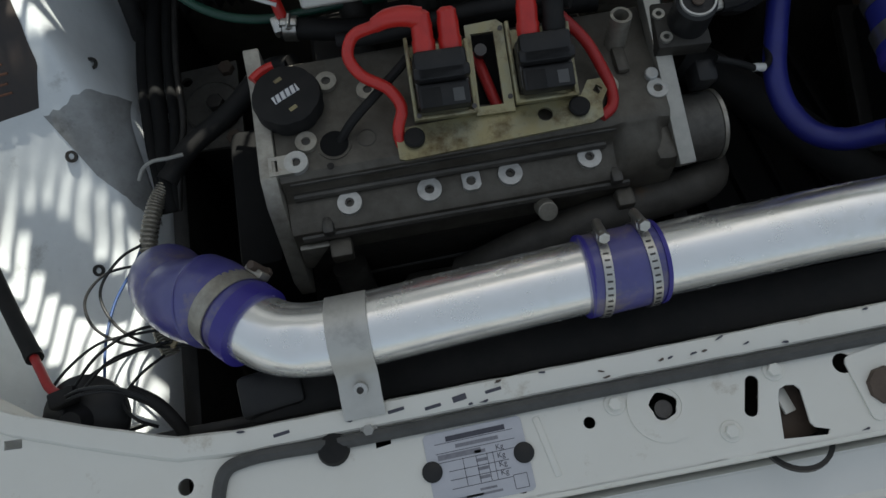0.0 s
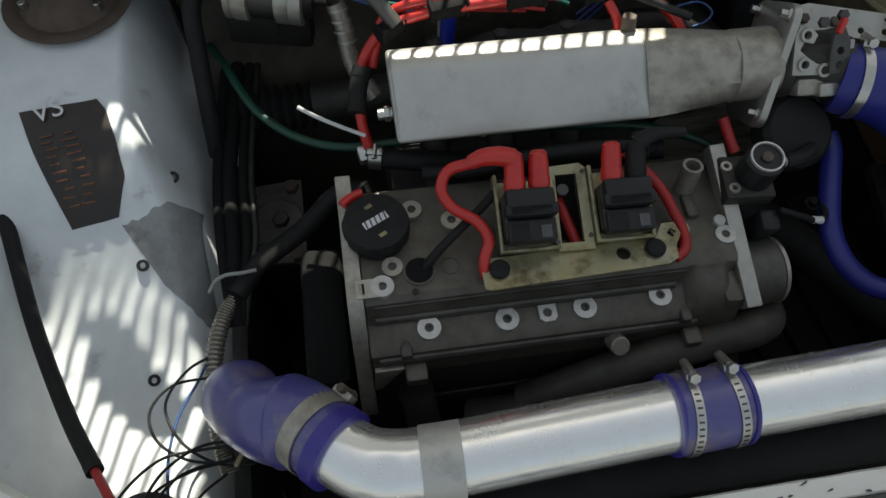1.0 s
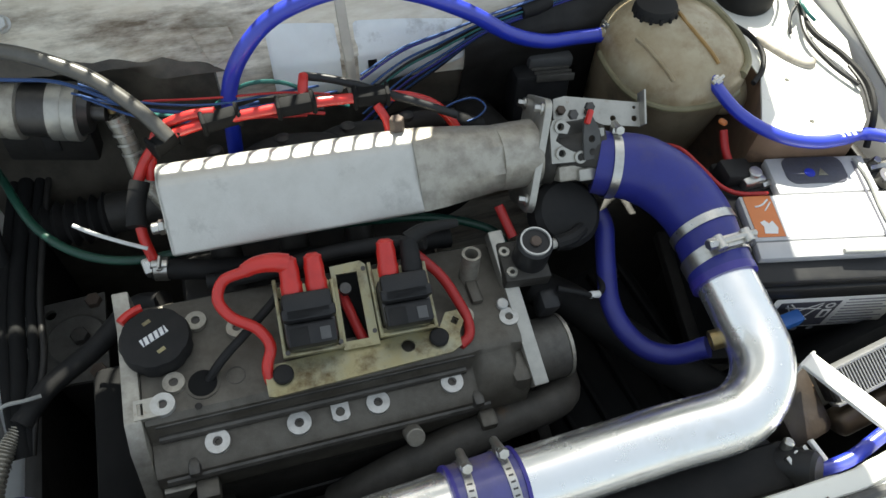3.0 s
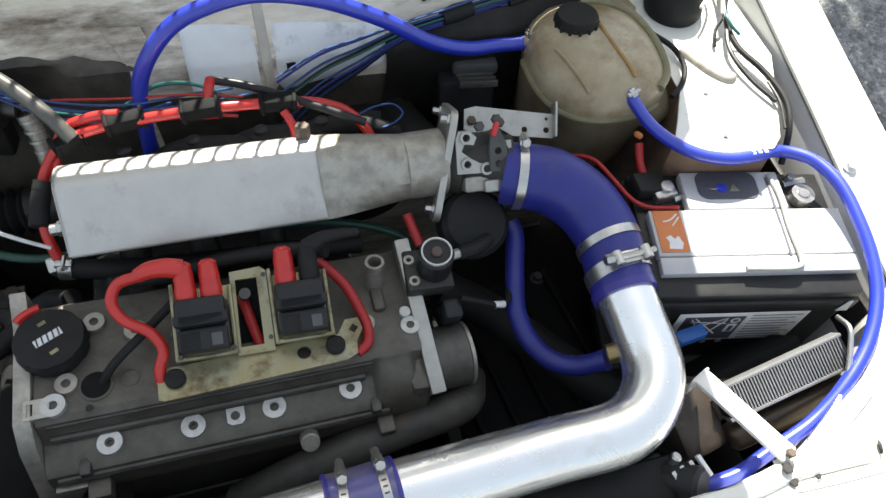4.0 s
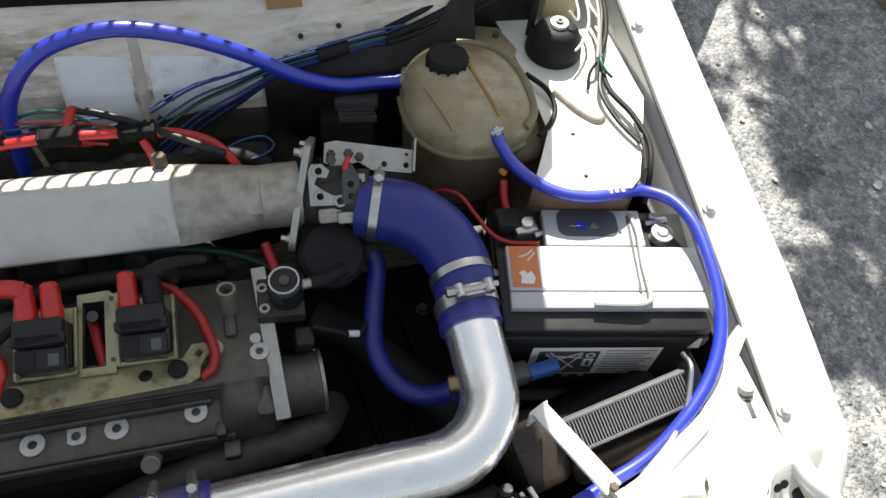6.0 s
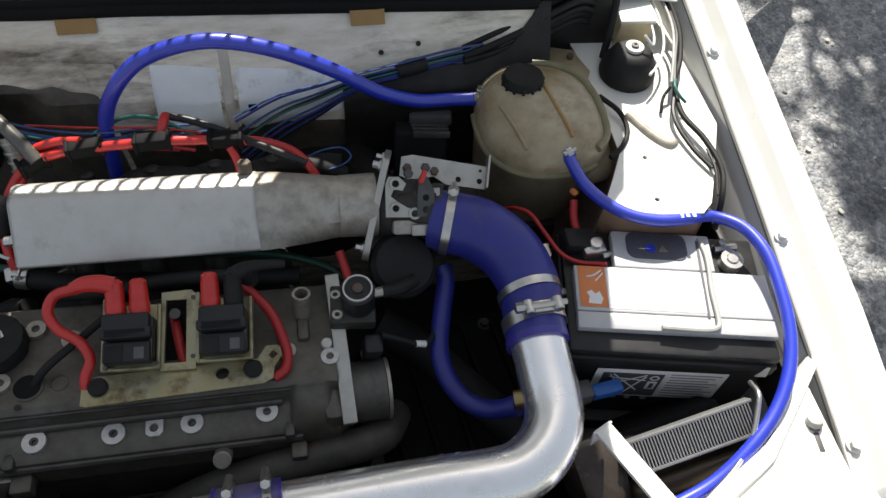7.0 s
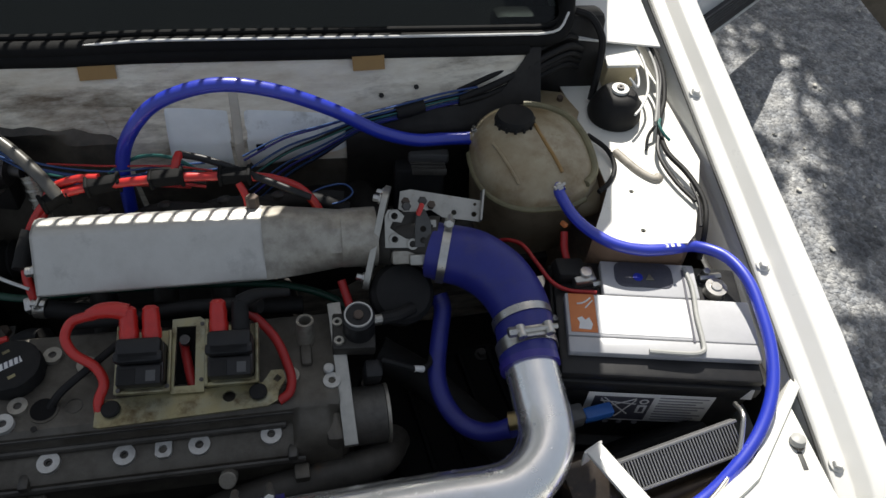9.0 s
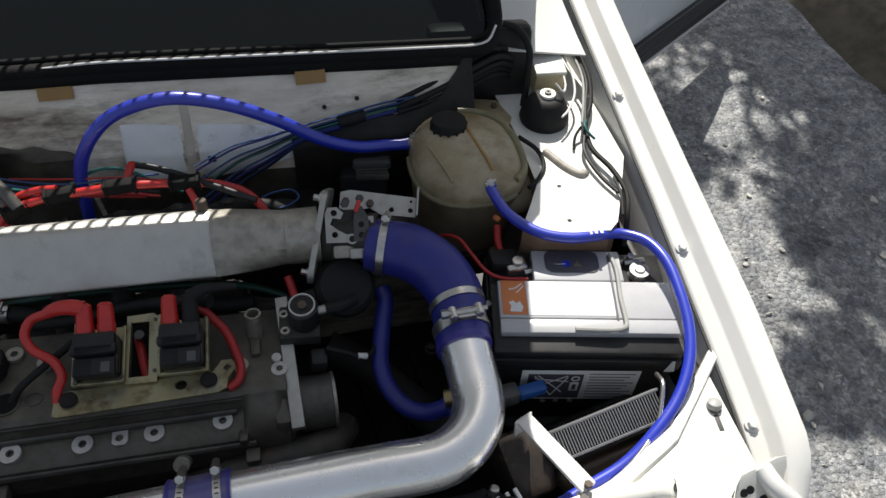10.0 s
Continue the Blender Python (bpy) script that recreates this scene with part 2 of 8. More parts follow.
def asphalt_material():
    """Worn asphalt: grains of different grey bound in dark tar, with larger pale and dark patches."""
    m = material("worn_asphalt", (0.155, 0.162, 0.172), 0.62, second=(0.34, 0.335, 0.32), scale=15, amount=1.0, stain=(0.06, 0.063, 0.07), stain_scale=5.0, stain_cut=(0.50, 0.70))
    n, l = m.node_tree.nodes, m.node_tree.links
    bsdf = n["Principled BSDF"]
    before = bsdf.inputs["Base Color"].links[0].from_socket
    geo = n.new("ShaderNodeNewGeometry")
    warp = n.new("ShaderNodeTexNoise")
    warp.inputs["Scale"].default_value = 60
    l.new(geo.outputs["Position"], warp.inputs["Vector"])
    shift = n.new("ShaderNodeVectorMath")
    shift.operation = "MULTIPLY_ADD"
    shift.inputs[1].default_value = (0.012, 0.012, 0.012)
    l.new(warp.outputs["Color"], shift.inputs[0])
    l.new(geo.outputs["Position"], shift.inputs[2])
    color, height = before, None
    for cells, low, high in ((150, 0.72, 1.28), (62, 0.72, 1.36)):       # fine and coarse grains
        v = n.new("ShaderNodeTexVoronoi")
        v.inputs["Scale"].default_value = cells
        l.new(shift.outputs[0], v.inputs["Vector"])
        lum = n.new("ShaderNodeRGBToBW")
        l.new(v.outputs["Color"], lum.inputs[0])
        r = n.new("ShaderNodeMapRange")
        r.inputs["From Min"].default_value, r.inputs["From Max"].default_value = 0.2, 0.8
        r.inputs["To Min"].default_value, r.inputs["To Max"].default_value = low, high
        l.new(lum.outputs[0], r.inputs["Value"])
        mul = n.new("ShaderNodeVectorMath")
        mul.operation = "SCALE"
        l.new(color, mul.inputs[0])
        l.new(r.outputs[0], mul.inputs["Scale"])
        color = mul.outputs[0]
        b = n.new("ShaderNodeBump")
        b.invert = True
        b.inputs["Strength"].default_value = 0.7
        b.inputs["Distance"].default_value = 0.55 / cells
        l.new(v.outputs["Distance"], b.inputs["Height"])
        if height is not None:
            l.new(height, b.inputs["Normal"])
        height = b.outputs[0]
    l.new(color, bsdf.inputs["Base Color"])
    l.new(height, bsdf.inputs["Normal"])
    return m


M["ground"] = asphalt_material()
M["stone"] = material("pale_stone", (0.52, 0.50, 0.45), 0.85, second=(0.36, 0.345, 0.31), scale=25, bump=0.3, bump_scale=60)
M["earth"] = material("brown_earth", (0.11, 0.092, 0.065), 0.95, second=(0.05, 0.045, 0.032), scale=14, amount=0.9, bump=0.7, bump_scale=30)
M["rust_dark"] = material("flaking_rusty_paint", (0.045, 0.034, 0.026), 0.5, second=(0.02, 0.016, 0.013), scale=30, amount=0.9, stain=(0.13, 0.085, 0.05), stain_scale=34, stain_cut=(0.60, 0.66), bump=0.3, bump_scale=120)
M["bark"] = material("bark", (0.12, 0.09, 0.06), 0.9, scale=20, bump=0.5, bump_scale=40)
M["leaf"] = material("leaf", (0.05, 0.10, 0.03), 0.5, second=(0.07, 0.12, 0.03), scale=5)
M["dash"] = material("dark_dashboard", (0.010, 0.010, 0.011), 0.95, scale=20)
for k, level in (("red", 0.5), ("blue", 0.5), ("belt_black", 0.2), ("black_matt", 0.22), ("black", 0.35), ("grime", 0.3)):
    M[k].node_tree.nodes["Principled BSDF"].inputs["Specular IOR Level"].default_value = level
for k, weight, rough in (("blue", 0.6, 0.24), ("violet", 0.5, 0.2), ("red", 0.2, 0.2)):
    M[k].node_tree.nodes["Principled BSDF"].inputs["Coat Weight"].default_value = weight
    M[k].node_tree.nodes["Principled BSDF"].inputs["Coat Roughness"].default_value = rough
    M[k].node_tree.nodes["Principled BSDF"].inputs["Coat IOR"].default_value = 1.7


def glass_material():
    m = bpy.data.materials.new("windscreen_glass")
    m.use_nodes = True
    n, l = m.node_tree.nodes, m.node_tree.links
    n.remove(n["Principled BSDF"])
    clear = n.new("ShaderNodeBsdfTransparent")
    clear.inputs["Color"].default_value = (0.36, 0.40, 0.39, 1)
    gloss = n.new("ShaderNodeBsdfGlossy")
    gloss.inputs["Roughness"].default_value = 0.03
    mix = n.new("ShaderNodeMixShader")
    mix.inputs[0].default_value = 0.025
    l.new(clear.outputs[0], mix.inputs[1])
    l.new(gloss.outputs[0], mix.inputs[2])
    l.new(mix.outputs[0], n["Material Output"].inputs["Surface"])
    return m


M["glass"] = glass_material()

# ---- builders ----
LOC = {}


def thing(name, loc, label, category, group="", kind=""):
    """A top-level empty at the thing's base."""
    ob = new(name)
    ob.empty_display_size = 0.02
    ob.location = loc
    LOC[ob] = Vector(loc)
    return tagged(ob, label, category, group, kind)


def finish(bm, smooth=35):
    bmesh.ops.recalc_face_normals(bm, faces=bm.faces)
    cut = radians(smooth)
    for f in bm.faces:
        f.smooth = True
    for e in bm.edges:
        e.smooth = len(e.link_faces) == 2 and e.calc_face_angle(0) < cut
    return bm


def part(name, bm, mat, parent, label=""):
    """Links a bmesh given in world metres as one mesh under a thing or a part."""
    root = LOC[parent]
    finish(bm)
    bm.transform(Matrix.Translation(-root))
    me = bpy.data.meshes.new(name)
    bm.to_mesh(me)
    bm.free()
    me.materials.append(M[mat])
    ob = new(name, me)
    ob.parent = parent
    LOC[ob] = root
    if label:
        tagged(ob, label)
    return ob


def solid(name, bm, mat, label, category, group="", kind="", base=None):
    """A top-level thing that is one mesh, its origin at the lowest middle."""
    finish(bm)
    vs = [v.co for v in bm.verts]
    if base is None:
        base = Vector(((min(v.x for v in vs) + max(v.x for v in vs)) / 2, (min(v.y for v in vs) + max(v.y for v in vs)) / 2, min(v.z for v in vs)))
    base = Vector(base)
    bm.transform(Matrix.Translation(-base))
    me = bpy.data.meshes.new(name)
    bm.to_mesh(me)
    bm.free()
    me.materials.append(M[mat])
    ob = new(name, me)
    ob.location = base
    LOC[ob] = base
    return tagged(ob, label, category, group, kind)


def frame_of(origin, axis, side=(0, 0, 1)):
    """A matrix whose z runs along axis and whose x leans to side."""
    z = Vector(axis).normalized()
    s = Vector(side)
    x = s - z * s.dot(z)
    if x.length < 1e-4:
        s = Vector((1, 0, 0))
        x = s - z * s.dot(z)
    x.normalize()
    y = z.cross(x)
    m = Matrix((x, y, z)).transposed().to_4x4()
    m.translation = Vector(origin)
    return m


def box(sx, sy, sz, m=None, bevel=0.0, seg=2, bm=None):
    """A box of that size round the origin of m, with rounded edges."""
    b = bmesh.new()
    bmesh.ops.create_cube(b, size=1.0)
    bmesh.ops.scale(b, vec=(sx, sy, sz), verts=b.verts)
    if bevel:
        bmesh.ops.bevel(b, geom=list(b.edges), offset=min(bevel, 0.45 * min(sx, sy, sz)), segments=seg, profile=0.5, affect="EDGES")
    if m is not None:
        b.transform(m)
    return join(bm, b)


def join(bm, b):
    if bm is None:
        return b
    me = bpy.data.meshes.new("tmp")
    b.to_mesh(me)
    b.free()
    bm.from_mesh(me)
    bpy.data.meshes.remove(me)
    return bm


def lathe(profile, m=None, seg=24, bm=None, squash=None):
    """Turns (radius, height) pairs round z."""
    b = bmesh.new()
    rings = []
    for r, h in profile:
        if r < 1e-6:
            rings.append([b.verts.new((0, 0, h))])
        else:
            rings.append([b.verts.new((r * math.cos(2 * math.pi * i / seg), r * math.sin(2 * math.pi * i / seg), h)) for i in range(seg)])
    for a, c in zip(rings, rings[1:]):
        for i in range(seg):
            j = (i + 1) % seg
            if len(a) == 1 and len(c) == 1:
                continue
            if len(a) == 1:
                b.faces.new((a[0], c[i], c[j]))
            elif len(c) == 1:
                b.faces.new((a[i], a[j], c[0]))
            else:
                b.faces.new((a[i], a[j], c[j], c[i]))
    if len(rings[0]) > 1:
        b.faces.new(list(reversed(rings[0])))
    if len(rings[-1]) > 1:
        b.faces.new(rings[-1])
    if m is not None:
        b.transform(m)
    return join(bm, b)


def cyl(r, h, m=None, seg=20, bevel=0.0, bm=None, r2=None):
    """A cylinder from z 0 to h of m, with rounded rims."""
    r2 = r if r2 is None else r2
    c = min(bevel, r * 0.4, h * 0.4)
    prof = [(r - c, 0), (r, c), (r2, h - c), (r2 - c, h)] if c else [(r, 0), (r2, h)]
    return lathe(prof, m, seg, bm)


def ring(r_in, r_out, h, m=None, seg=24, bm=None):
    """A flat ring with a hole, from z 0 to h."""
    b = bmesh.new()
    loops = []
    for r, z in ((r_in, 0), (r_out, 0), (r_out, h), (r_in, h)):
        loops.append([b.verts.new((r * math.cos(2 * math.pi * i / seg), r * math.sin(2 * math.pi * i / seg), z)) for i in range(seg)])
    for k in range(4):
        a, c = loops[k], loops[(k + 1) % 4]
        for i in range(seg):
            j = (i + 1) % seg
            b.faces.new((a[i], a[j], c[j], c[i]))
    if m is not None:
        b.transform(m)
    return join(bm, b)


def spline(points, per=8):
    """Points along a smooth curve through the points."""
    p = [Vector(q) for q in points]
    if len(p) == 2:
        return [p[0].lerp(p[1], i / per) for i in range(per + 1)]
    p = [2 * p[0] - p[1]] + p + [2 * p[-1] - p[-2]]
    out = []
    for i in range(1, len(p) - 2):
        a, b, c, d = p[i - 1:i + 3]
        ta = max((b - a).length, 1e-5) ** 0.5
        tb = max((c - b).length, 1e-5) ** 0.5
        tc = max((d - c).length, 1e-5) ** 0.5
        m1 = ((b - a) / ta - (c - a) / (ta + tb) + (c - b) / tb) * tb
        m2 = ((c - b) / tb - (d - b) / (tb + tc) + (d - c) / tc) * tb
        for k in range(per):
            t = k / per
            out.append((2 * t ** 3 - 3 * t ** 2 + 1) * b + (t ** 3 - 2 * t ** 2 + t) * m1 + (-2 * t ** 3 + 3 * t ** 2) * c + (t ** 3 - t ** 2) * m2)
    out.append(p[-2])
    return out


def tube(points, r, seg=16, per=8, bm=None, wall=0.0, radii=None, raw=False):
    """A round tube along a smooth curve; wall: a hollow end of that thickness."""
    pts = [Vector(q) for q in points] if raw else spline(points, per)
    b = bmesh.new()
    n = len(pts)
    up = None
    rings = []
    for i, p in enumerate(pts):
        t = (pts[min(i + 1, n - 1)] - pts[max(i - 1, 0)]).normalized()
        if up is None:
            s = Vector((0, 0, 1)) if abs(t.z) < 0.9 else Vector((0, 1, 0))
            up = (s - t * s.dot(t)).normalized()
        else:
            up = (up - t * up.dot(t)).normalized()
        side = t.cross(up)
        if radii:
            f = i / (n - 1) * (len(radii) - 1)
            k = min(int(f), len(radii) - 2)
            rr = radii[k] + (radii[k + 1] - radii[k]) * (f - k)
        else:
            rr = r
        rings.append([b.verts.new(p + rr * (math.cos(2 * math.pi * j / seg) * up + math.sin(2 * math.pi * j / seg) * side)) for j in range(seg)])
    for a, c in zip(rings, rings[1:]):
        for i in range(seg):
            j = (i + 1) % seg
            b.faces.new((a[i], a[j], c[j], c[i]))
    for loop, p in ((rings[0], pts[0]), (rings[-1], pts[-1])):
        if wall:
            inner = [b.verts.new(p + (v.co - p) * (1 - wall / r)) for v in loop]
            for i in range(seg):
                j = (i + 1) % seg
                b.faces.new((loop[i], loop[j], inner[j], inner[i]))
            b.faces.new(inner)
        else:
            b.faces.new(loop)
    return join(bm, b)


def plate(outline, h, m=None, bevel=0.0, bm=None, holes=()):
    """A flat plate of thickness h with that outline (x, y), from z 0 up; holes: (x, y, r)."""
    b = bmesh.new()
    if holes:
        edges = []
        def loop(pts):
            vs = [b.verts.new((x, y, 0)) for x, y in pts]
            for i in range(len(vs)):
                edges.append(b.edges.new((vs[i], vs[(i + 1) % len(vs)])))
        loop(outline)
        for x, y, r in holes:
            loop([(x + r * math.cos(2 * math.pi * i / 14), y + r * math.sin(2 * math.pi * i / 14)) for i in range(14)])
        bmesh.ops.triangle_fill(b, use_beauty=True, edges=edges)
        faces = list(b.faces)
    else:
        faces = [b.faces.new([b.verts.new((x, y, 0)) for x, y in outline])]
    got = bmesh.ops.extrude_face_region(b, geom=faces)
    bmesh.ops.translate(b, vec=(0, 0, h), verts=[v for v in got["geom"] if isinstance(v, bmesh.types.BMVert)])
    bmesh.ops.recalc_face_normals(b, faces=b.faces)
    if bevel:
        rim = [e for e in b.edges if len(e.link_faces) == 2 and e.calc_face_angle(0) > 0.6]
        bmesh.ops.bevel(b, geom=rim, offset=bevel, segments=2, profile=0.5, affect="EDGES")
    if m is not None:
        b.transform(m)
    return join(bm, b)


def round_rect(w, h, r, n=4, cx=0, cy=0):
    out = []
    for sx, sy, a in ((1, 1, 0), (-1, 1, 90), (-1, -1, 180), (1, -1, 270)):
        for i in range(n + 1):
            t = radians(a + 90 * i / n)
            out.append((cx + sx * (w / 2 - r) + r * math.cos(t), cy + sy * (h / 2 - r) + r * math.sin(t)))
    return out


def sheet(fn, us, vs, thick, bm=None, down=None):
    """A thick sheet over a grid: fn(u, v) gives the upper point; down: the way to its lower side."""
    b = bmesh.new()
    d = Vector(down or (0, 0, -1)) * thick
    top = [[b.verts.new(fn(u, v)) for v in vs] for u in us]
    low = [[b.verts.new(Vector(fn(u, v)) + d) for v in vs] for u in us]
    nu, nv = len(us), len(vs)
    for i in range(nu - 1):
        for j in range(nv - 1):
            b.faces.new((top[i][j], top[i + 1][j], top[i + 1][j + 1], top[i][j + 1]))
            b.faces.new((low[i][j], low[i][j + 1], low[i + 1][j + 1], low[i + 1][j]))
    for i in range(nu - 1):
        for j in (0, nv - 1):
            b.faces.new((top[i][j], top[i + 1][j], low[i + 1][j], low[i][j]))
    for j in range(nv - 1):
        for i in (0, nu - 1):
            b.faces.new((top[i][j], top[i][j + 1], low[i][j + 1], low[i][j]))
    return join(bm, b)


def ramp(x, table):
    """Smooth value at x from (x, value) pairs."""
    if x <= table[0][0]:
        return table[0][1]
    for (a, va), (c, vc) in zip(table, table[1:]):
        if x <= c:
            t = (x - a) / (c - a)
            return va + (vc - va) * t
    return table[-1][1]


def span(a, b, n):
    return [a + (b - a) * i / (n - 1) for i in range(n)]


def hose(name, pts, r, mat, label, category="hose", seg=16, per=8, group="", wall=0.0):
    if r < 0.007:
        return solid(name, tube(pts, r, seg, per, wall=wall), mat, label, category, group)
    t = thing(name, pts[-1], label, category, group)
    part("hose_body", tube(pts, r, seg, per, wall=wall), mat, t)
    for a, b in ((pts[0], pts[1]), (pts[-1], pts[-2])):
        a, b = Vector(a), Vector(b)
        part("hose_end", tube([a, a + (b - a).normalized() * 0.010], r * 1.05, seg, 2), mat, t)
    return t


def hex_bolt(at, axis, r, h, mat, parent, name="bolt", label="", flange=1.5):
    b = cyl(r * flange, h * 0.3, frame_of(at, axis), 20, 0.0006)
    cyl(r, h, frame_of(at, axis), 6, 0.0008, b)
    return part(name, b, mat, parent, label)


def clamp(at, axis, r, screw, group="hose clamps", width=0.011, label="worn steel hose clamp with a worm screw", mat="steel", slots=0):
    """A worm-drive hose clamp round an axis; screw: the way from the axis to its housing."""
    m = frame_of(at, axis, screw)
    t = thing("hose_clamp", m @ Vector((r, 0, 0)), label, "hose clamp", group)
    part("band", ring(r, r + 0.0013, width, m @ pose(0, 0, -width / 2), 40), mat, t)
    f = 1.0 if r > 0.02 else 0.6
    b = box(0.007 * f, 0.013 * f, width * 1.25, m @ pose(r + 0.0045 * f, 0, 0), 0.0012)
    part("housing", b, mat, t)
    s = cyl(0.0042 * f, 0.022 * f, m @ pose(r + 0.0075 * f, -0.014 * f, 0, -90, 0, 0), 12, 0.0006)
    cyl(0.0052 * f, 0.006 * f, m @ pose(r + 0.0075 * f, 0.008 * f, 0, -90, 0, 0), 6, 0.0006, s)
    part("screw", s, "rust" if mat != "steel" else "steel", t)
    for k in range(slots):
        a = radians(30 + 300 * k / (slots - 1))
        part("band_slot", box(0.0008, 0.0016, width * 0.55, m @ Matrix.Rotation(a, 4, "Z") @ pose(r + 0.0012, 0, 0)), "steel_dark", t)
    return t


# ---- ground and distance ----
gx = [-300, -60, -12, -4, -2] + span(-1, 4.4, 28) + [6, 14, 60, 300]
gy = [-300, -60, -12, -4] + span(-2, 4, 31) + [6, 14, 60, 300]


def ground_height(u, v):
    near = max(0, 1 - (Vector((u, v)) - Vector((1.5, 0.8))).length / 3.0)
    return Vector((u, v, near * 0.018 * noise.noise(Vector((u * 3, v * 3, 0)))))


solid("ground", sheet(ground_height, gx, gy, 0.2), "ground", "worn grey asphalt with pale grit, dappled by tree shade", "ground", kind="structure", base=(0, 0, 0))

# loose grit on the asphalt
rnd = random.Random(7)
bm = bmesh.new()
for _ in range(420):
    x, y = rnd.uniform(0.98, 2.5), rnd.uniform(-0.5, 2.2)
    s = rnd.uniform(0.003, 0.009) * (2.0 if rnd.random() < 0.06 else 1)
    b = bmesh.new()
    bmesh.ops.create_icosphere(b, subdivisions=1, radius=s)
    for v in b.verts:
        v.co *= rnd.uniform(0.7, 1.15)
    b.transform(pose(x, y, ground_height(x, y).z + s * 0.25, rnd.uniform(0, 90), 0, rnd.uniform(0, 180)) @ Matrix.Diagonal((1.3, 1, 0.6, 1)))
    join(bm, b)
solid("gravel", bm, "stone", "pale grit and pebbles scattered on the asphalt", "gravel", kind="stuff", base=(1.8, 1, 0))


# earth bank with stones beside the road
def bank_point(u, v):
    n = noise.noise(Vector((u * 6, v * 6, 3))) * 0.05 + noise.noise(Vector((u * 17, v * 17, 1))) * 0.02
    edge = min(1, max(0, (u - 0) / 0.25))
    return Vector((2.30 + u * 0.85 + 0.02 * v, 1.95 + v - u * 0.1, -0.01 + edge * (0.10 + n)))


solid("earth_bank", sheet(bank_point, span(0, 2.2, 26), span(-1.6, 2.6, 40), 0.12), "earth", "brown earth bank with rough edge beside the asphalt", "ground", kind="structure")

# ---- car body round the engine bay ----
REAR_EDGE = [(-0.62, -0.02), (-0.53, -0.06), (-0.40, -0.146), (-0.32, -0.174), (-0.25, -0.196), (-0.2, -0.2), (0.5, -0.199), (0.588, -0.185), (0.691, -0.132), (0.792, -0.032), (0.83, 0.0)]
FRONT_EDGE = [(-0.62, -0.20), (-0.5, -0.245), (-0.36, -0.285), (-0.2, -0.299), (0.45, -0.299), (0.62, -0.285), (0.74, -0.262), (0.80, -0.235)]
PLATE_EDGE = FRONT_EDGE[:5] + [(0.62, -0.280), (0.69, -0.262), (0.713, -0.248), (0.726, -0.222), (0.742, -0.207), (0.80, -0.193)]


def lip_point(u, v):
    y0 = ramp(u, REAR_EDGE)
    wob = 0.0012 * noise.noise(Vector((u * 40, v, 0)))
    dy, z = [(0.0, 0.640), (0.0, 0.697), (-0.002, 0.7005), (-0.010, 0.7015), (-0.019, 0.7005), (-0.0205, 0.697), (-0.0205, 0.685)][v]
    return Vector((u, y0 + dy + wob, z + (wob if 0 < v < 5 else 0)))


bay = thing("front_crossmember", (0.13, -0.25, 0.62), "white painted steel front crossmember, chipped and stained, with bolts and holes", "car body", kind="structure")
part("rear_lip", sheet(lip_point, span(-0.60, 0.82, 90), range(7), 0.0016, down=(0, -0.6, -0.8)), "white", bay)


def hole(x, y, r, n=14, wob=0.0):
    return [(x + r * (1 + wob * math.sin(5 * t)) * math.cos(t), y + r * (1 + wob * math.cos(3 * t)) * math.sin(t)) for t in (2 * math.pi * i / n for i in range(n))]


def plate_cut(outline, holes, h, m=None, bm=None):
    """A flat plate with openings of any outline."""
    b = bmesh.new()
    edges = []
    for pts in [outline] + holes:
        vs = [b.verts.new((x, y, 0)) for x, y in pts]
        edges += [b.edges.new((vs[i], vs[(i + 1) % len(vs)])) for i in range(len(vs))]
    bmesh.ops.triangle_fill(b, use_beauty=True, edges=edges)
    got = bmesh.ops.extrude_face_region(b, geom=list(b.faces))
    bmesh.ops.translate(b, vec=(0, 0, h), verts=[v for v in got["geom"] if isinstance(v, bmesh.types.BMVert)])
    if m is not None:
        b.transform(m)
    return join(bm, b)


xs_a = span(-0.60, 0.82, 60)
outline = [(x, ramp(x, REAR_EDGE) - 0.0208) for x in xs_a if x < 0.79] + [(x, ramp(x, PLATE_EDGE)) for x in reversed(xs_a) if x < 0.79]
slot = [((0.2325 if a < 180 else 0.2250) + 0.0056 * math.cos(radians(a)), (-0.2430 if a < 180 else -0.2645) + 0.0056 * math.sin(radians(a))) for a in range(0, 360, 20)]
latch_hole = [(0.249, -0.259), (0.252, -0.253), (0.258, -0.2505), (0.265, -0.2515), (0.2685, -0.256), (0.2675, -0.283), (0.270, -0.287), (0.281, -0.2905), (0.278, -0.2945), (0.243, -0.2915)]
holes = [hole(0.0945, -0.250, 0.0050), hole(0.157, -0.248, 0.0112, 22, 0.10), slot, latch_hole, hole(0.309, -0.242, 0.0085),
         [(-0.083, -0.2375), (-0.070, -0.2360), (-0.0695, -0.2300), (-0.0825, -0.2310)], hole(-0.245, -0.2385, 0.007),
         [(-0.402, -0.179), (-0.386, -0.180), (-0.386, -0.172), (-0.402, -0.171)],
         hole(0.757, -0.118, 0.008)]
part("top_plate", plate_cut(outline, holes, 0.002, pose(0, 0, 0.6935)), "white", bay)


def front_fold(u, v):
    y0 = ramp(u, PLATE_EDGE)
    dy, z = [(0.0, 0.6955), (-0.003, 0.692), (-0.004, 0.672), (-0.004, 0.640)][v]
    return Vector((u, y0 + dy, z))


part("front_fold", sheet(front_fold, span(-0.60, 0.80, 50), range(4), 0.0016, down=(0, 1, 0)), "white", bay)
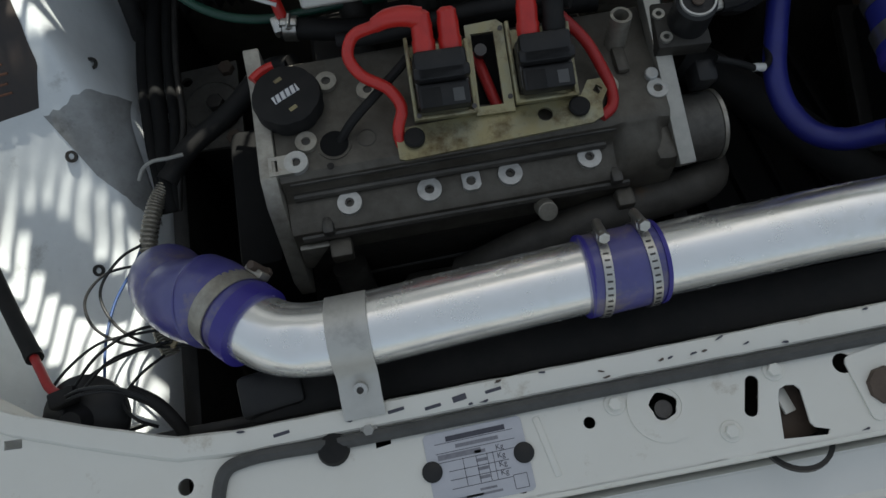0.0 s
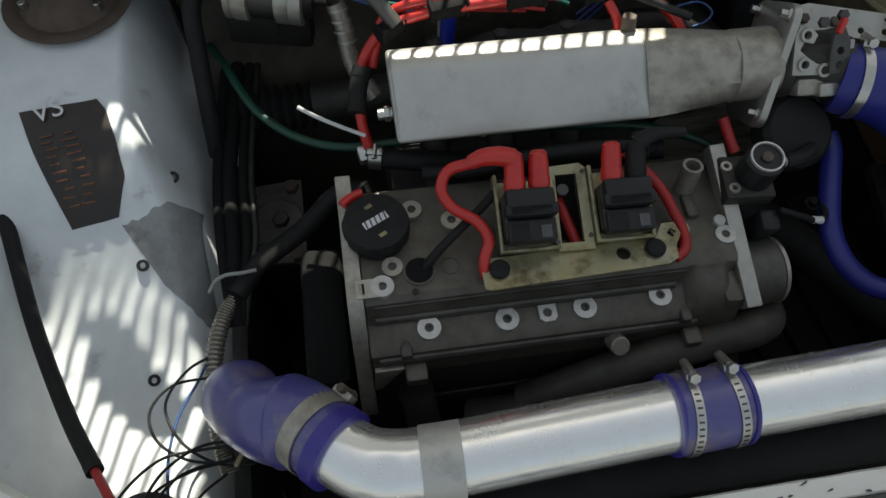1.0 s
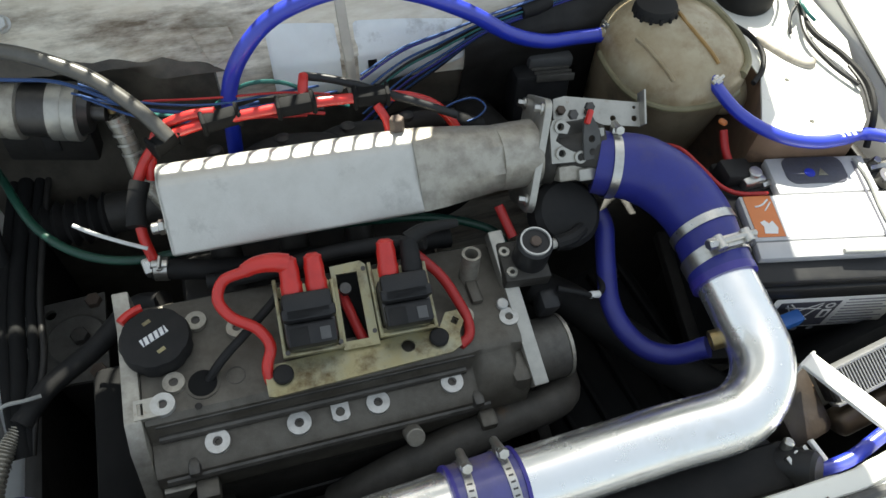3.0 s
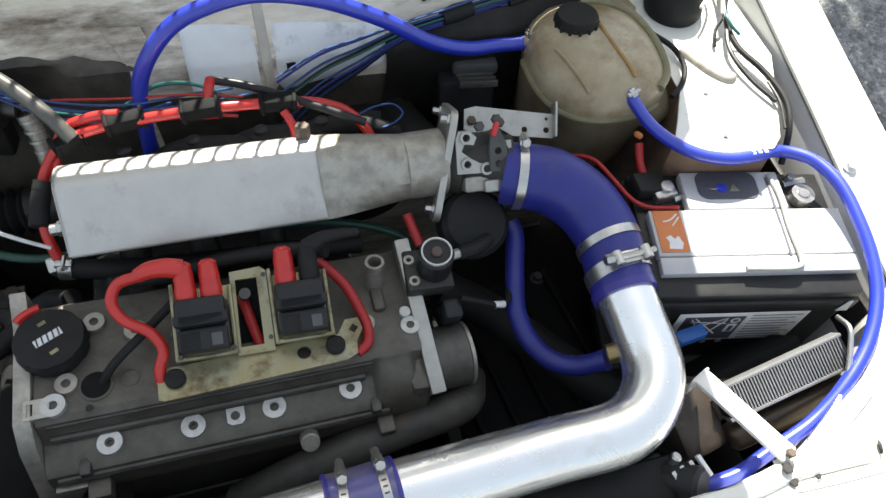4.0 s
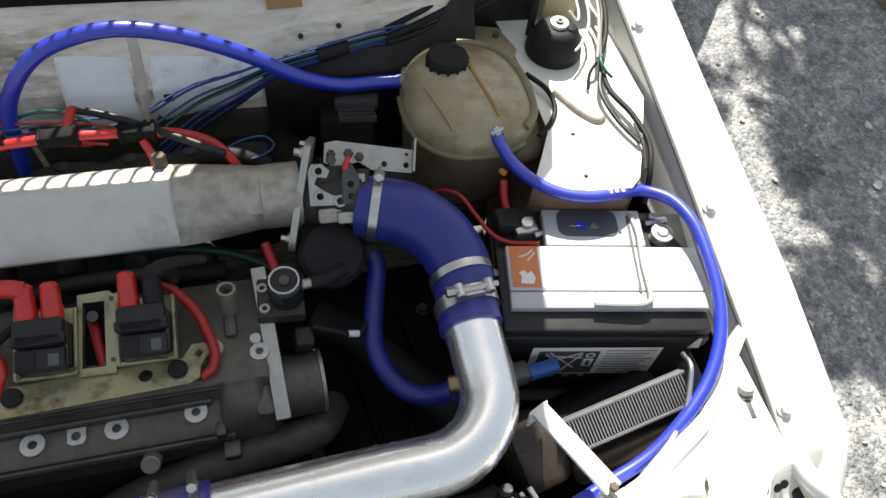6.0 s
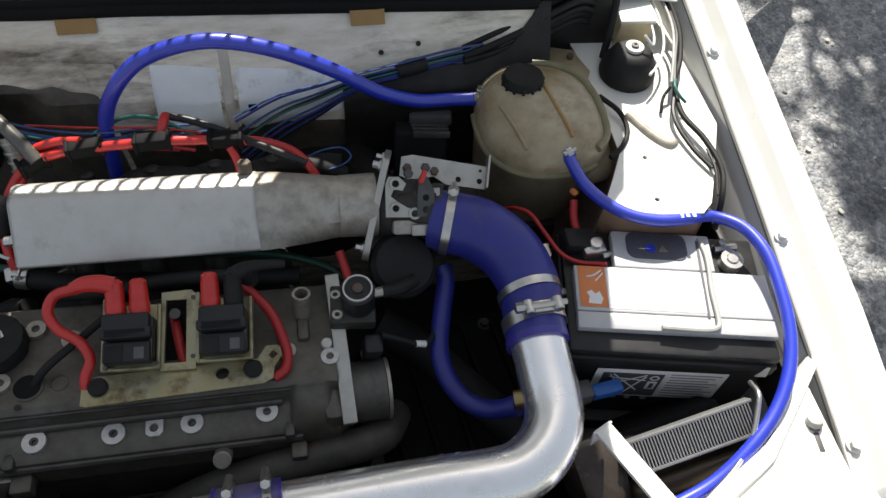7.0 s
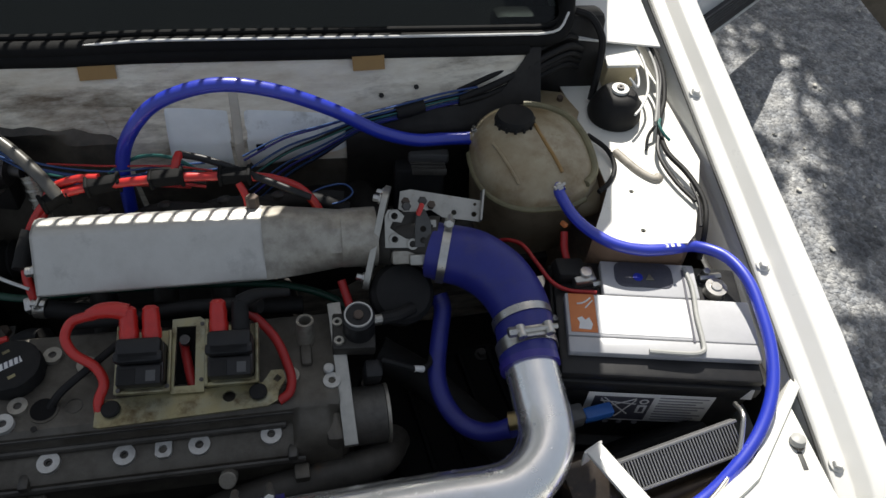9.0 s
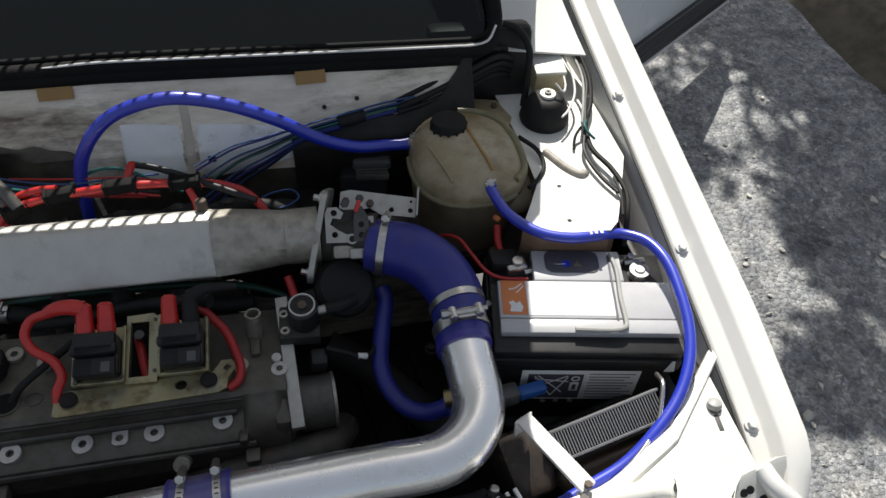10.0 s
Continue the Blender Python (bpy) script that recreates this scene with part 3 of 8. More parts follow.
# pressed round dish about the latch hole and reinforcing seams
part("pressed_dish", ring(0.0145, 0.030, 0.0016, pose(0.157, -0.248, 0.6952), 36), "white", bay)
part("pressed_ridge", box(0.006, 0.05, 0.003, pose(0.056, -0.262, 0.6955, 0, 0, 10), 0.0014), "white", bay)
for x, y in ((0.118, -0.2395), (0.204, -0.278), (0.252, -0.237)):
    hex_bolt((x, y, 0.6952), (0, 0, 1), 0.0058, 0.006, "white", bay, flange=1.55)
hex_bolt((-0.086, -0.2225, 0.6985), (0, 0, 1), 0.005, 0.006, "grey_wire", bay)
for x in (-0.159, -0.061, -0.030, 0.022):
    part("lip_slot", box(0.014, 0.0028, 0.0012, pose(x, -0.2115 + 0.002 * math.sin(x * 60), 0.7013, 0, 0, 6), 0.0005), "ink", bay, "dark narrow slot in the lip")
part("lip_slot", box(0.012, 0.005, 0.0012, pose(-0.007, -0.2105, 0.7013, 0, 0, 8), 0.0005), "ink", bay, "dark narrow slot in the lip")
# chipped paint along the lip and the front fold
rnd = random.Random(21)
for k in range(26):
    x = rnd.uniform(-0.25, 0.50)
    y = ramp(x, REAR_EDGE) - rnd.choice((0.0035, 0.012, 0.0175)) if k % 4 else -0.296 + rnd.uniform(0, 0.004)
    z = 0.7016 if k % 4 else 0.6956
    n = rnd.randint(5, 8)
    pts = [(rnd.uniform(0.5, 1.2) * 0.0030 * math.cos(2 * math.pi * i / n) * rnd.choice((1, 1, 1.8)), rnd.uniform(0.5, 1.1) * 0.0013 * math.sin(2 * math.pi * i / n)) for i in range(n)]
    part("paint_chip", plate(pts, 0.0004, pose(x, y, z, 0, 0, rnd.uniform(-25, 25))), "rust" if k % 3 == 0 else "ink", bay)
# latch plate and cable seen inside the opening
part("latch_plate", box(0.034, 0.045, 0.002, pose(0.259, -0.272, 0.676, 8, 0, 12), 0.0005), "rust", bay)
part("latch_hook", box(0.012, 0.020, 0.003, pose(0.258, -0.262, 0.682, 0, 20, 12), 0.001), "white", bay)
part("latch_tube", cyl(0.0075, 0.05, pose(0.158, -0.250, 0.638), 18), "steel_dark", bay)
b = ring(0.026, 0.030, 0.004, pose(0.262, -0.292, 0.668, -20, 0, 0), 30)
part("latch_ring", b, "black", bay)
b = plate(round_rect(0.045, 0.055, 0.006), 0.002, pose(0.335, -0.262, 0.6956, 0, 0, 8))
part("support_plate", b, "white", bay)
b = lathe([(0.016, 0), (0.015, 0.004), (0.006, 0.006), (0, 0.006)], pose(0.335, -0.266, 0.6976, 6, 0, 0), 9)
part("rusty_catch", b, "rust", bay, "rusty bent catch")

# rubber seal lying behind the lip
seal_pts = [(-0.217, -0.30, 0.6975), (-0.217, -0.25, 0.6975), (-0.209, -0.232, 0.6985), (-0.19, -0.2265, 0.6985), (-0.10, -0.2275, 0.6985), (0.1, -0.2265, 0.6985), (0.35, -0.2265, 0.6985), (0.52, -0.225, 0.6985)]
solid("rubber_seal", tube(seal_pts, 0.0058, 10, 6), "grey_rubber", "grey rubber bonnet seal lying along the crossmember", "seal", kind="structure")
solid("rubber_buffer", lathe([(0.013, 0), (0.014, 0.004), (0.012, 0.010), (0.005, 0.013), (0, 0.013)], pose(-0.118, -0.2315, 0.692), 18), "black_matt", "black rubber bonnet buffer on the crossmember", "buffer")


# lower nose panel ahead of the crossmember
def nose_point(u, v):
    y0 = ramp(u, FRONT_EDGE)
    dy, z = [(-0.006, 0.640), (-0.012, 0.655), (-0.045, 0.648), (-0.055, 0.630), (-0.060, 0.56), (-0.075, 0.54), (-0.13, 0.52), (-0.15, 0.42), (-0.14, 0.25)][v]
    return Vector((u, y0 + dy, z))


solid("nose_panel", sheet(nose_point, span(-0.58, 0.80, 40), range(9), 0.002, down=(0, 1, 0)), "white_clean", "white front nose panel and bumper below the crossmember", "car body", kind="structure")

# ---- fenders ----
X_OUT = [(-0.27, 0.815), (-0.23, 0.842), (-0.18, 0.862), (0.0, 0.872), (0.25, 0.870), (0.5, 0.870), (1.2, 0.885)]
X_IN = [(-0.27, 0.774), (-0.19, 0.784), (-0.1, 0.790), (0.2, 0.797), (0.6, 0.800), (1.2, 0.80)]


def rail_z(y):
    return 0.688 + 0.2 * (y + 0.143) - (0.5 * (-0.17 - y) ** 2 * 8 if y < -0.17 else 0)


def fender_point(u, v):
    xi, xo, z = ramp(u, X_IN), ramp(u, X_OUT), rail_z(u)
    w = xo - xi
    pts = [(xi - 0.030, z - 0.20), (xi - 0.022, z - 0.10), (xi - 0.004, z - 0.016), (xi, z - 0.006), (xi + 0.003, z - 0.004), (xi + 0.26 * w, z - 0.004), (xi + 0.30 * w, z - 0.002),
           (xi + 0.40 * w, z + 0.014), (xi + 0.45 * w, z + 0.0165), (xi + 0.7 * w, z + 0.017), (xi + 0.9 * w, z + 0.010), (xo, z - 0.008), (xo + 0.008, z - 0.03), (xo + 0.02, z - 0.1), (xo + 0.03, z - 0.4)]
    x, zz = pts[v]
    if v == 14 and abs(u - 0.30) < 0.31:
        zz = max(zz, 0.28 + math.sqrt(0.31 ** 2 - (u - 0.30) ** 2))
    return Vector((x, u, zz))


for side, label in ((1, "white front wing with bolted edge, sunlit"), (-1, "white front wing beside the strut tower, in shade")):
    fw = thing("front_wing", (0.85 if side > 0 else -0.59, 0.3, 0.29), label, "car body", kind="structure")
    fn = fender_point if side > 0 else (lambda u, v: Vector((0.215 - fender_point(u, v).x, u, fender_point(u, v).z)))
    part("wing_panel", sheet(fn, span(-0.24, 1.15, 60), range(15), 0.0016, down=(-0.3 * side, 0, -1)), "white_clean", fw)
    if side > 0:
        for y in (-0.143, 0.108, 0.391, 0.66):
            x = ramp(y, X_IN) + 0.14 * (ramp(y, X_OUT) - ramp(y, X_IN))
            hex_bolt((x, y, rail_z(y) - 0.004), (0, -0.2, 1), 0.0062, 0.008, "white_clean", fw, label="painted wing bolt")
        # dark tube that stands in for the shaded side of the flange
        part("flange_shade", tube([(ramp(y, X_IN) - 0.003, y, rail_z(y) - 0.009) for y in span(-0.16, 0.9, 24)], 0.0024, 8, 2), "grey_rubber", fw, "dark line put in for the flange's shaded side along the rail")
        # rolled corner at the front of the wing
        b = tube([(0.779, -0.20, 0.690), (0.786, -0.225, 0.686), (0.806, -0.245, 0.672), (0.815, -0.25, 0.64)], 0.012, 12, 6)
        part("front_corner", b, "white_clean", fw)

# headlamp and its chromed rim under the front corner
hl = thing("headlamp", (0.66, -0.29, 0.50), "glass headlamp under the white front corner", "headlamp")
part("lamp_body", box(0.22, 0.03, 0.11, pose(0.66, -0.278, 0.568, 0, 0, 8), 0.012), "black", hl)
part("lamp_glass", sheet(lambda u, v: Vector((0.54 + 0.275 * u, -0.290 + 0.046 * u - 0.020 * v - 0.050 * v * v, 0.658 - 0.012 * v - 0.13 * v ** 3)), span(0, 1, 20), span(0, 1, 10), 0.003, down=(0, 0.7, -0.7)), "lamp_glass", hl, "dusty grey headlamp glass")
for k in range(9):
    part("glass_flute", tube([(0.56 + 0.026 * k, -0.2905 + 0.0046 * k - 0.020 * v - 0.050 * v * v, 0.6595 - 0.012 * v - 0.13 * v ** 3) for v in span(0, 0.95, 7)], 0.0016, 6, 1), "lamp_glass", hl)
# pressed ribs and loose bolt on the sunlit front corner plate
def roll_point(u, v):
    """Half-round pressing on the corner plate."""
    a = math.pi * v
    k = min(1, 6 * min(u, 1 - u)) ** 0.5
    return Vector((0.553 + 0.112 * u, -0.1985 - 0.004 * u + 0.0125 * math.cos(a), 0.6945 + 0.0115 * k * math.sin(a)))


part("pressed_roll", sheet(roll_point, span(0, 1, 18), span(0, 1, 12), 0.0012, down=(0, 0, -1)), "white", bay, "half-round pressing")
part("roll_mouth", lathe([(0.0075, 0), (0.006, 0.001), (0.0, 0.001)], frame_of((0.665, -0.2025, 0.7010), (0.9, -0.2, 0.35)), 16, squash=None), "grime", bay, "dark open end of the pressing")
loop = [(0.562, -0.2155), (0.575, -0.2140), (0.655, -0.2175), (0.668, -0.2190), (0.669, -0.2230), (0.655, -0.2240), (0.575, -0.2210), (0.562, -0.2195), (0.562, -0.2155)]
part("pressed_loop", tube([(x, y, 0.6962) for x, y in loop], 0.0016, 8, 3), "white", bay, "long narrow pressed loop")
for x, y, r in ((0.557, -0.1985, 0.0060), (0.561, -0.2110, 0.0052), (0.588, -0.2125, 0.0032)):
    part("plate_bolt", cyl(r, 0.004, pose(x, y, 0.6955 if y < -0.205 else 0.7035), 6, 0.0008), "steel_dark", bay, "dull bolt head")


def corner_fold(u, v):
    """Shaded face that turns down from the corner plate towards the lamp."""
    y0 = ramp(u, PLATE_EDGE)
    dy, z = [(0.0, 0.6958), (-0.005, 0.692), (-0.017, 0.678), (-0.026, 0.668), (-0.034, 0.664), (-0.075, 0.660)][v]
    return Vector((u - 0.004 * v * (u - 0.72), y0 + dy, z))


part("corner_fold", sheet(corner_fold, span(0.714, 0.812, 16), range(6), 0.0016, down=(0, 0.6, -0.8)), "white", bay, "shaded fold of the corner plate")
for x, z in ((0.748, 0.6815), (0.757, 0.6815)):
    part("fold_hole", cyl(0.0052, 0.0012, frame_of((x, ramp(x, PLATE_EDGE) - 0.0146, z), (0, -0.77, 0.64)), 16), "grime", bay, "dark round hole")
cornerbolt = thing("corner_bolt", (0.757, -0.118, 0.695), "steel bolt standing loose in a slot of the white corner plate", "bolt")
part("head", lathe([(0.0085, 0), (0.0095, 0.002), (0.0085, 0.008), (0.004, 0.010), (0, 0.010)], pose(0.757, -0.116, 0.696, -18, 0, 0), 16), "grey_wire", cornerbolt)
part("slot", box(0.006, 0.022, 0.0012, pose(0.7535, -0.137, 0.6958, 0, 0, -6), 0.0005), "grey_rubber", cornerbolt, "dark slot in the plate")
part("shank", cyl(0.0055, 0.02, pose(0.757, -0.118, 0.683, -18, 0, 0), 12), "steel", cornerbolt)

# ---- strut tower, sunlit side ----
tower = thing("strut_tower", (0.68, 0.3, 0.40), "white painted strut tower with a pressed rib and holes", "car body", kind="structure")
tout = [(0.592, 0.176), (0.610, 0.158), (0.655, 0.147), (0.708, 0.142), (0.724, 0.156), (0.748, 0.205), (0.785, 0.287), (0.785, 0.56), (0.62, 0.56), (0.630, 0.46), (0.636, 0.36), (0.634, 0.25), (0.612, 0.21)]
part("top_plate", plate_cut(tout, [hole(0.657, 0.170, 0.0035), hole(0.665, 0.240, 0.0035)], 0.004, pose(0, 0, 0.7515)), "white", tower)


def tower_side(u, v):
    n = len(tout)
    x, y = tout[u % n]
    cx, cy = 0.685, 0.35
    k, z = [(1.0, 0.7535), (1.004, 0.745), (1.015, 0.70), (1.03, 0.42)][v]
    return Vector((cx + (x - cx) * k, cy + (y - cy) * k, z))


bm = bmesh.new()
grid = [[bm.verts.new(tower_side(u, v)) for v in range(4)] for u in range(len(tout))]
for i in range(len(tout)):
    j = (i + 1) % len(tout)
    for v in range(3):
        bm.faces.new((grid[i][v], grid[j][v], grid[j][v + 1], grid[i][v + 1]))
part("tower_wall", bm, "primer", tower, "rust-brown shaded tower wall")
# the groove's shade is put into this rib's darker grey-brown colour
part("pressed_rib", tube([(0.667, 0.318, 0.7555), (0.690, 0.272, 0.7555), (0.706, 0.257, 0.7555), (0.713, 0.262, 0.7555)], 0.007, 12, 6), "pocket_grey", tower)
st = thing("strut_mount", (0.690, 0.398, 0.7535), "black rubber strut mount with a bright nut on the tower", "strut mount")
part("dome", lathe([(0.038, 0), (0.040, 0.006), (0.037, 0.022), (0.029, 0.038), (0.024, 0.043), (0.018, 0.045), (0, 0.045)], pose(0.690, 0.396, 0.7555), 28), "black_matt", st)
part("nut_plate", ring(0.0055, 0.0125, 0.005, pose(0.691, 0.398, 0.800), 24), "white", st)
part("nut", ring(0.0022, 0.0055, 0.007, pose(0.691, 0.398, 0.801), 12), "steel_dark", st)


# ---- shaded wheel arch and tower ----
ARCH = [(-0.24, 0.56), (-0.15, 0.532), (-0.05, 0.532), (0.04, 0.546), (0.10, 0.570), (0.15, 0.607), (0.19, 0.648), (0.225, 0.692), (0.25, 0.712), (0.30, 0.726), (0.36, 0.734), (0.60, 0.738)]


def smooth(a, b, x):
    t = min(1, max(0, (x - a) / (b - a)))
    return t * t * (3 - 2 * t)


def arch_point(u, v):
    z = sum(ramp(v + d, ARCH) for d in (-0.02, -0.01, 0, 0.01, 0.02)) / 5
    top = smooth(0.16, 0.26, v)
    edge = -0.316 - 0.024 * smooth(0.17, 0.30, v)
    fall = smooth(edge - 0.040, edge + 0.034, u)
    z -= fall * (0.10 + 0.10 * top)
    rise = smooth(-0.455 - 0.055 * smooth(-0.1, 0.15, v), -0.535 - 0.03 * smooth(-0.1, 0.2, v), u)
    z += rise * max(0, 0.68 - z) * 0.9
    # dents and the pressed hollow
    z -= 0.013 * smooth(0.055, 0.02, math.hypot((u + 0.385), (v - 0.025) * 0.6))
    z += 0.0015 * noise.noise(Vector((u * 30, v * 30, 5)))
    return Vector((u, v, z))


arch = thing("inner_wing", (-0.42, 0.1, 0.40), "grey-white painted wheel arch and strut tower, dented and peeling", "car body", kind="structure")
part("arch_panel", sheet(arch_point, span(-0.60, -0.2965, 80), span(-0.23, 0.58, 130), 0.003), "wing_white", arch)


def bare_point(u, v):
    """Grimy strip below the torn edge of the paint."""
    x0, y0 = -0.400 + 0.076 * u, 0.186 + 0.032 * u ** 2 + 0.003 * noise.noise(Vector((u * 9, 0, 4)))
    x1, y1 = -0.368 + 0.044 * u, 0.130 - 0.045 * u + 0.006 * noise.noise(Vector((u * 7, 2, 1)))
    x, y = x0 + (x1 - x0) * v, y0 + (y1 - y0) * v
    return Vector((x, y, arch_point(x, y).z + 0.0006))


part("bare_strip", sheet(bare_point, span(0, 1, 24), span(0, 1, 24), 0.0008), "wing_dirty", arch, "grimy strip where the paint is torn off")
part("lower_skirt", box(0.02, 0.80, 0.40, pose(-0.300, 0.16, 0.33), 0.004), "grime", arch, "dark lower skirt")
for x, y in ((-0.388, 0.151), (-0.398, 0.040), (-0.343, 0.239)):
    p = arch_point(x, y)
    part("drain_hole", ring(0.0035, 0.007, 0.0025, pose(x, y, p.z - 0.0004, 25, 0, 0), 18), "grime", arch, "small rimmed hole")
# exposed strut top in its rusty dish
cup = thing("strut_mount", (-0.436, 0.448, 0.735), "rusty round strut top in the shaded tower", "strut mount")
part("dish", lathe([(0.074, 0.0), (0.077, 0.004), (0.068, 0.006), (0.058, 0.002), (0.046, 0.010), (0.030, 0.022), (0.022, 0.024)], pose(-0.436, 0.448, 0.7395), 36), "rust", cup)
part("centre_hole", ring(0.010, 0.020, 0.012, pose(-0.436, 0.448, 0.758), 24), "steel_dark", cup)
for a in (200, 320, 80):
    part("stud", cyl(0.005, 0.012, pose(-0.436 + 0.05 * math.cos(radians(a)), 0.448 + 0.05 * math.sin(radians(a)), 0.744), 6, 0.001), "steel", cup)

# ---- bulkhead ----
BULK = [(0.410, 0.20), (0.405, 0.60), (0.395, 0.690), (0.388, 0.745), (0.392, 0.772), (0.402, 0.786), (0.418, 0.806), (0.438, 0.838), (0.452, 0.866), (0.462, 0.874), (0.476, 0.876)]


def bulk_point(u, v):
    y, z = BULK[v]
    z += -0.045 * (u - 0.1) * min(1, v / 4)
    n = 0.003 * noise.noise(Vector((u * 12, z * 20, 2)))
    rib = 0.010 * math.exp(-((u - 0.142) / 0.010) ** 2) if 1 < v < 5 else 0
    shelf = 0.036 * smooth(-0.06, -0.13, u) if v in (2, 3, 4) else 0
    bulge = 0.016 * math.exp(-((u - 0.065) / 0.055) ** 2) if v in (2, 3) else 0
    return Vector((u, y + n - rib + shelf - bulge * 0.5, z))


bh = thing("bulkhead", (0.1, 0.42, 0.35), "white bulkhead, grimy and stained, below the windscreen", "car body", kind="structure")
part("upper_panel", sheet(lambda u, v: bulk_point(u, v + 4), span(-0.283, 0.574, 84), range(len(BULK) - 4), 0.003, down=(0, 1, 0)), "firewall", bh)
part("lower_panel", sheet(bulk_point, span(-0.010, 0.60, 60), range(5), 0.003, down=(0, 1, 0)), "firewall", bh)
part("lower_panel", sheet(bulk_point, span(-0.315, -0.012, 30), range(5), 0.003, down=(0, 1, 0)), "bulk_brown", bh, "dark brown lower bulkhead")
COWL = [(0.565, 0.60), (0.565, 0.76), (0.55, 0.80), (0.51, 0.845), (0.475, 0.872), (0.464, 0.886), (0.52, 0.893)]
for name, lo, hi, mat, label in (("cowl_end", 2, len(COWL), "firewall", ""), ("cowl_end_lower", 0, 3, "bulk_brown", "dark brown lower end of the bulkhead")):
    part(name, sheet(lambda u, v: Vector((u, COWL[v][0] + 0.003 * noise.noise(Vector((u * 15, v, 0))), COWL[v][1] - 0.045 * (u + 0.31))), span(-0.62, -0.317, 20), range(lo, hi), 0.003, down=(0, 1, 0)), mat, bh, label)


def dark_sheet(u, w):
    """Dark sheet over the lower bulkhead, its upper edge slanting up to the corner."""
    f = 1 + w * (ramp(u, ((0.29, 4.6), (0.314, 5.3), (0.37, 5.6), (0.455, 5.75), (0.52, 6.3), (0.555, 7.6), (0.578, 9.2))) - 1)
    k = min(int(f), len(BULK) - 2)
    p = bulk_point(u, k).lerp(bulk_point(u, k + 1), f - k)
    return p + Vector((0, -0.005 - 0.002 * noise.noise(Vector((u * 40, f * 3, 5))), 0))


part("bulkhead_sheet", sheet(dark_sheet, span(0.29, 0.578, 34), span(0, 1, 18), 0.002, down=(0, 1, 0)), "grime", bh, "dark sheet over the lower bulkhead")
def brown_band(u, w):
    """Dark brown band with an uneven upper edge, lower towards the middle of the bulkhead."""
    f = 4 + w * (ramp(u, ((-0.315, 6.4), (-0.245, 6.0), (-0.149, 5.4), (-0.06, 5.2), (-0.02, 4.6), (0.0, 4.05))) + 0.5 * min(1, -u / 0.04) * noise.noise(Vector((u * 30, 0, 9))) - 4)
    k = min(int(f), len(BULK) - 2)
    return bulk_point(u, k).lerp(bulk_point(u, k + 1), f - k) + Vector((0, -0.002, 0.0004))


part("brown_band", sheet(brown_band, span(-0.315, 0.0, 36), span(0, 1, 12), 0.001, down=(0, 1, 0)), "bulk_brown", bh, "dark brown band on the bulkhead")
# added dark box: the corner's shade as a black surface
part("corner_shade", box(0.17, 0.05, 0.20, pose(0.606, 0.500, 0.762, -14, 0, -4), 0.012), "grime", bh, "dark box put in for the shade in the bulkhead corner")
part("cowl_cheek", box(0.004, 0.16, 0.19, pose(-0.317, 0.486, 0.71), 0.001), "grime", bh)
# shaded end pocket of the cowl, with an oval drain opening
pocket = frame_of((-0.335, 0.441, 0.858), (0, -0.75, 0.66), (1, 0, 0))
part("cowl_pocket", plate_cut([(-0.12, -0.022), (0.046, -0.026), (0.050, -0.020), (0.050, -0.010), (0.056, 0.012), (0.066, 0.030), (-0.12, 0.034)], [[(-0.032 + 0.042 * math.copysign(abs(math.cos(a)) ** 0.8, math.cos(a)), 0.005 + 0.0185 * math.sin(a)) for a in (2 * math.pi * i / 24 for i in range(24))]], 0.0025, pocket), "pocket_grey", bh, "grey-brown end pocket of the cowl")
part("drain_well", box(0.16, 0.060, 0.004, pocket @ pose(-0.02, 0, -0.016), 0.001), "belt_black", bh, "dark oval drain opening")


def bulk_y(x, z):
    """Depth of the bulkhead's face at that place."""
    pts = [bulk_point(x, v) for v in range(len(BULK))]
    for a, b in zip(pts, pts[1:]):
        if a.z <= z <= b.z:
            return a.y + (b.y - a.y) * (z - a.z) / (b.z - a.z)
    return pts[-1].y


def pressed_point(x0, x1, low, high, proud):
    """A shallow pressed field between x0 and x1; low and high: its lower and upper edge at both ends."""
    def f(u, v):
        x = x0 + (x1 - x0) * u
        z0, z1 = low[0] + (low[1] - low[0]) * u, high[0] + (high[1] - high[0]) * u
        z = z0 + (z1 - z0) * v
        w, h = abs(2 * u - 1), abs(2 * v - 1)
        return Vector((x, bulk_y(x, z) + 0.001 - (proud + 0.001) * (1 - w ** 14) * (1 - h ** 14), z))
    return f


for x0, x1, low, high in ((0.052, 0.1345, (0.735, 0.715), (0.812, 0.802)), (0.1535, 0.292, (0.712, 0.742), (0.802, 0.786))):
    part("pressed_panel", sheet(pressed_point(x0, x1, low, high, 0.0045), span(0, 1, 28), span(0, 1, 24), 0.001, down=(0, 1, 0)), "wing_white", bh, "smoother white pressed panel")
part("brown_foot", sheet(pressed_point(-0.008, 0.30, (0.60, 0.60), (0.738, 0.722), 0.0025), span(0, 1, 30), span(0, 1, 16), 0.001, down=(0, 1, 0)), "bulk_brown", bh, "dark brown foot of the bulkhead")
# soft shadow between the panels, painted as a grey strip
part("pressed_rib", sheet(pressed_point(0.1375, 0.1510, (0.70, 0.70), (0.836, 0.834), 0.0020), span(0, 1, 10), span(0, 1, 24), 0.001, down=(0, 1, 0)), "rib_shade", bh, "grey rib between the panels, its shadow put into the colour")
part("square_hole", box(0.011, 0.002, 0.010, pose(0.172, bulk_y(0.172, 0.757) - 0.0048, 0.757, -8, 0, 0)), "belt_black", bh, "small dark square hole")
bolt_at = frame_of((-0.2115, 0.4365, 0.8475), (0.05, -0.72, 0.69))
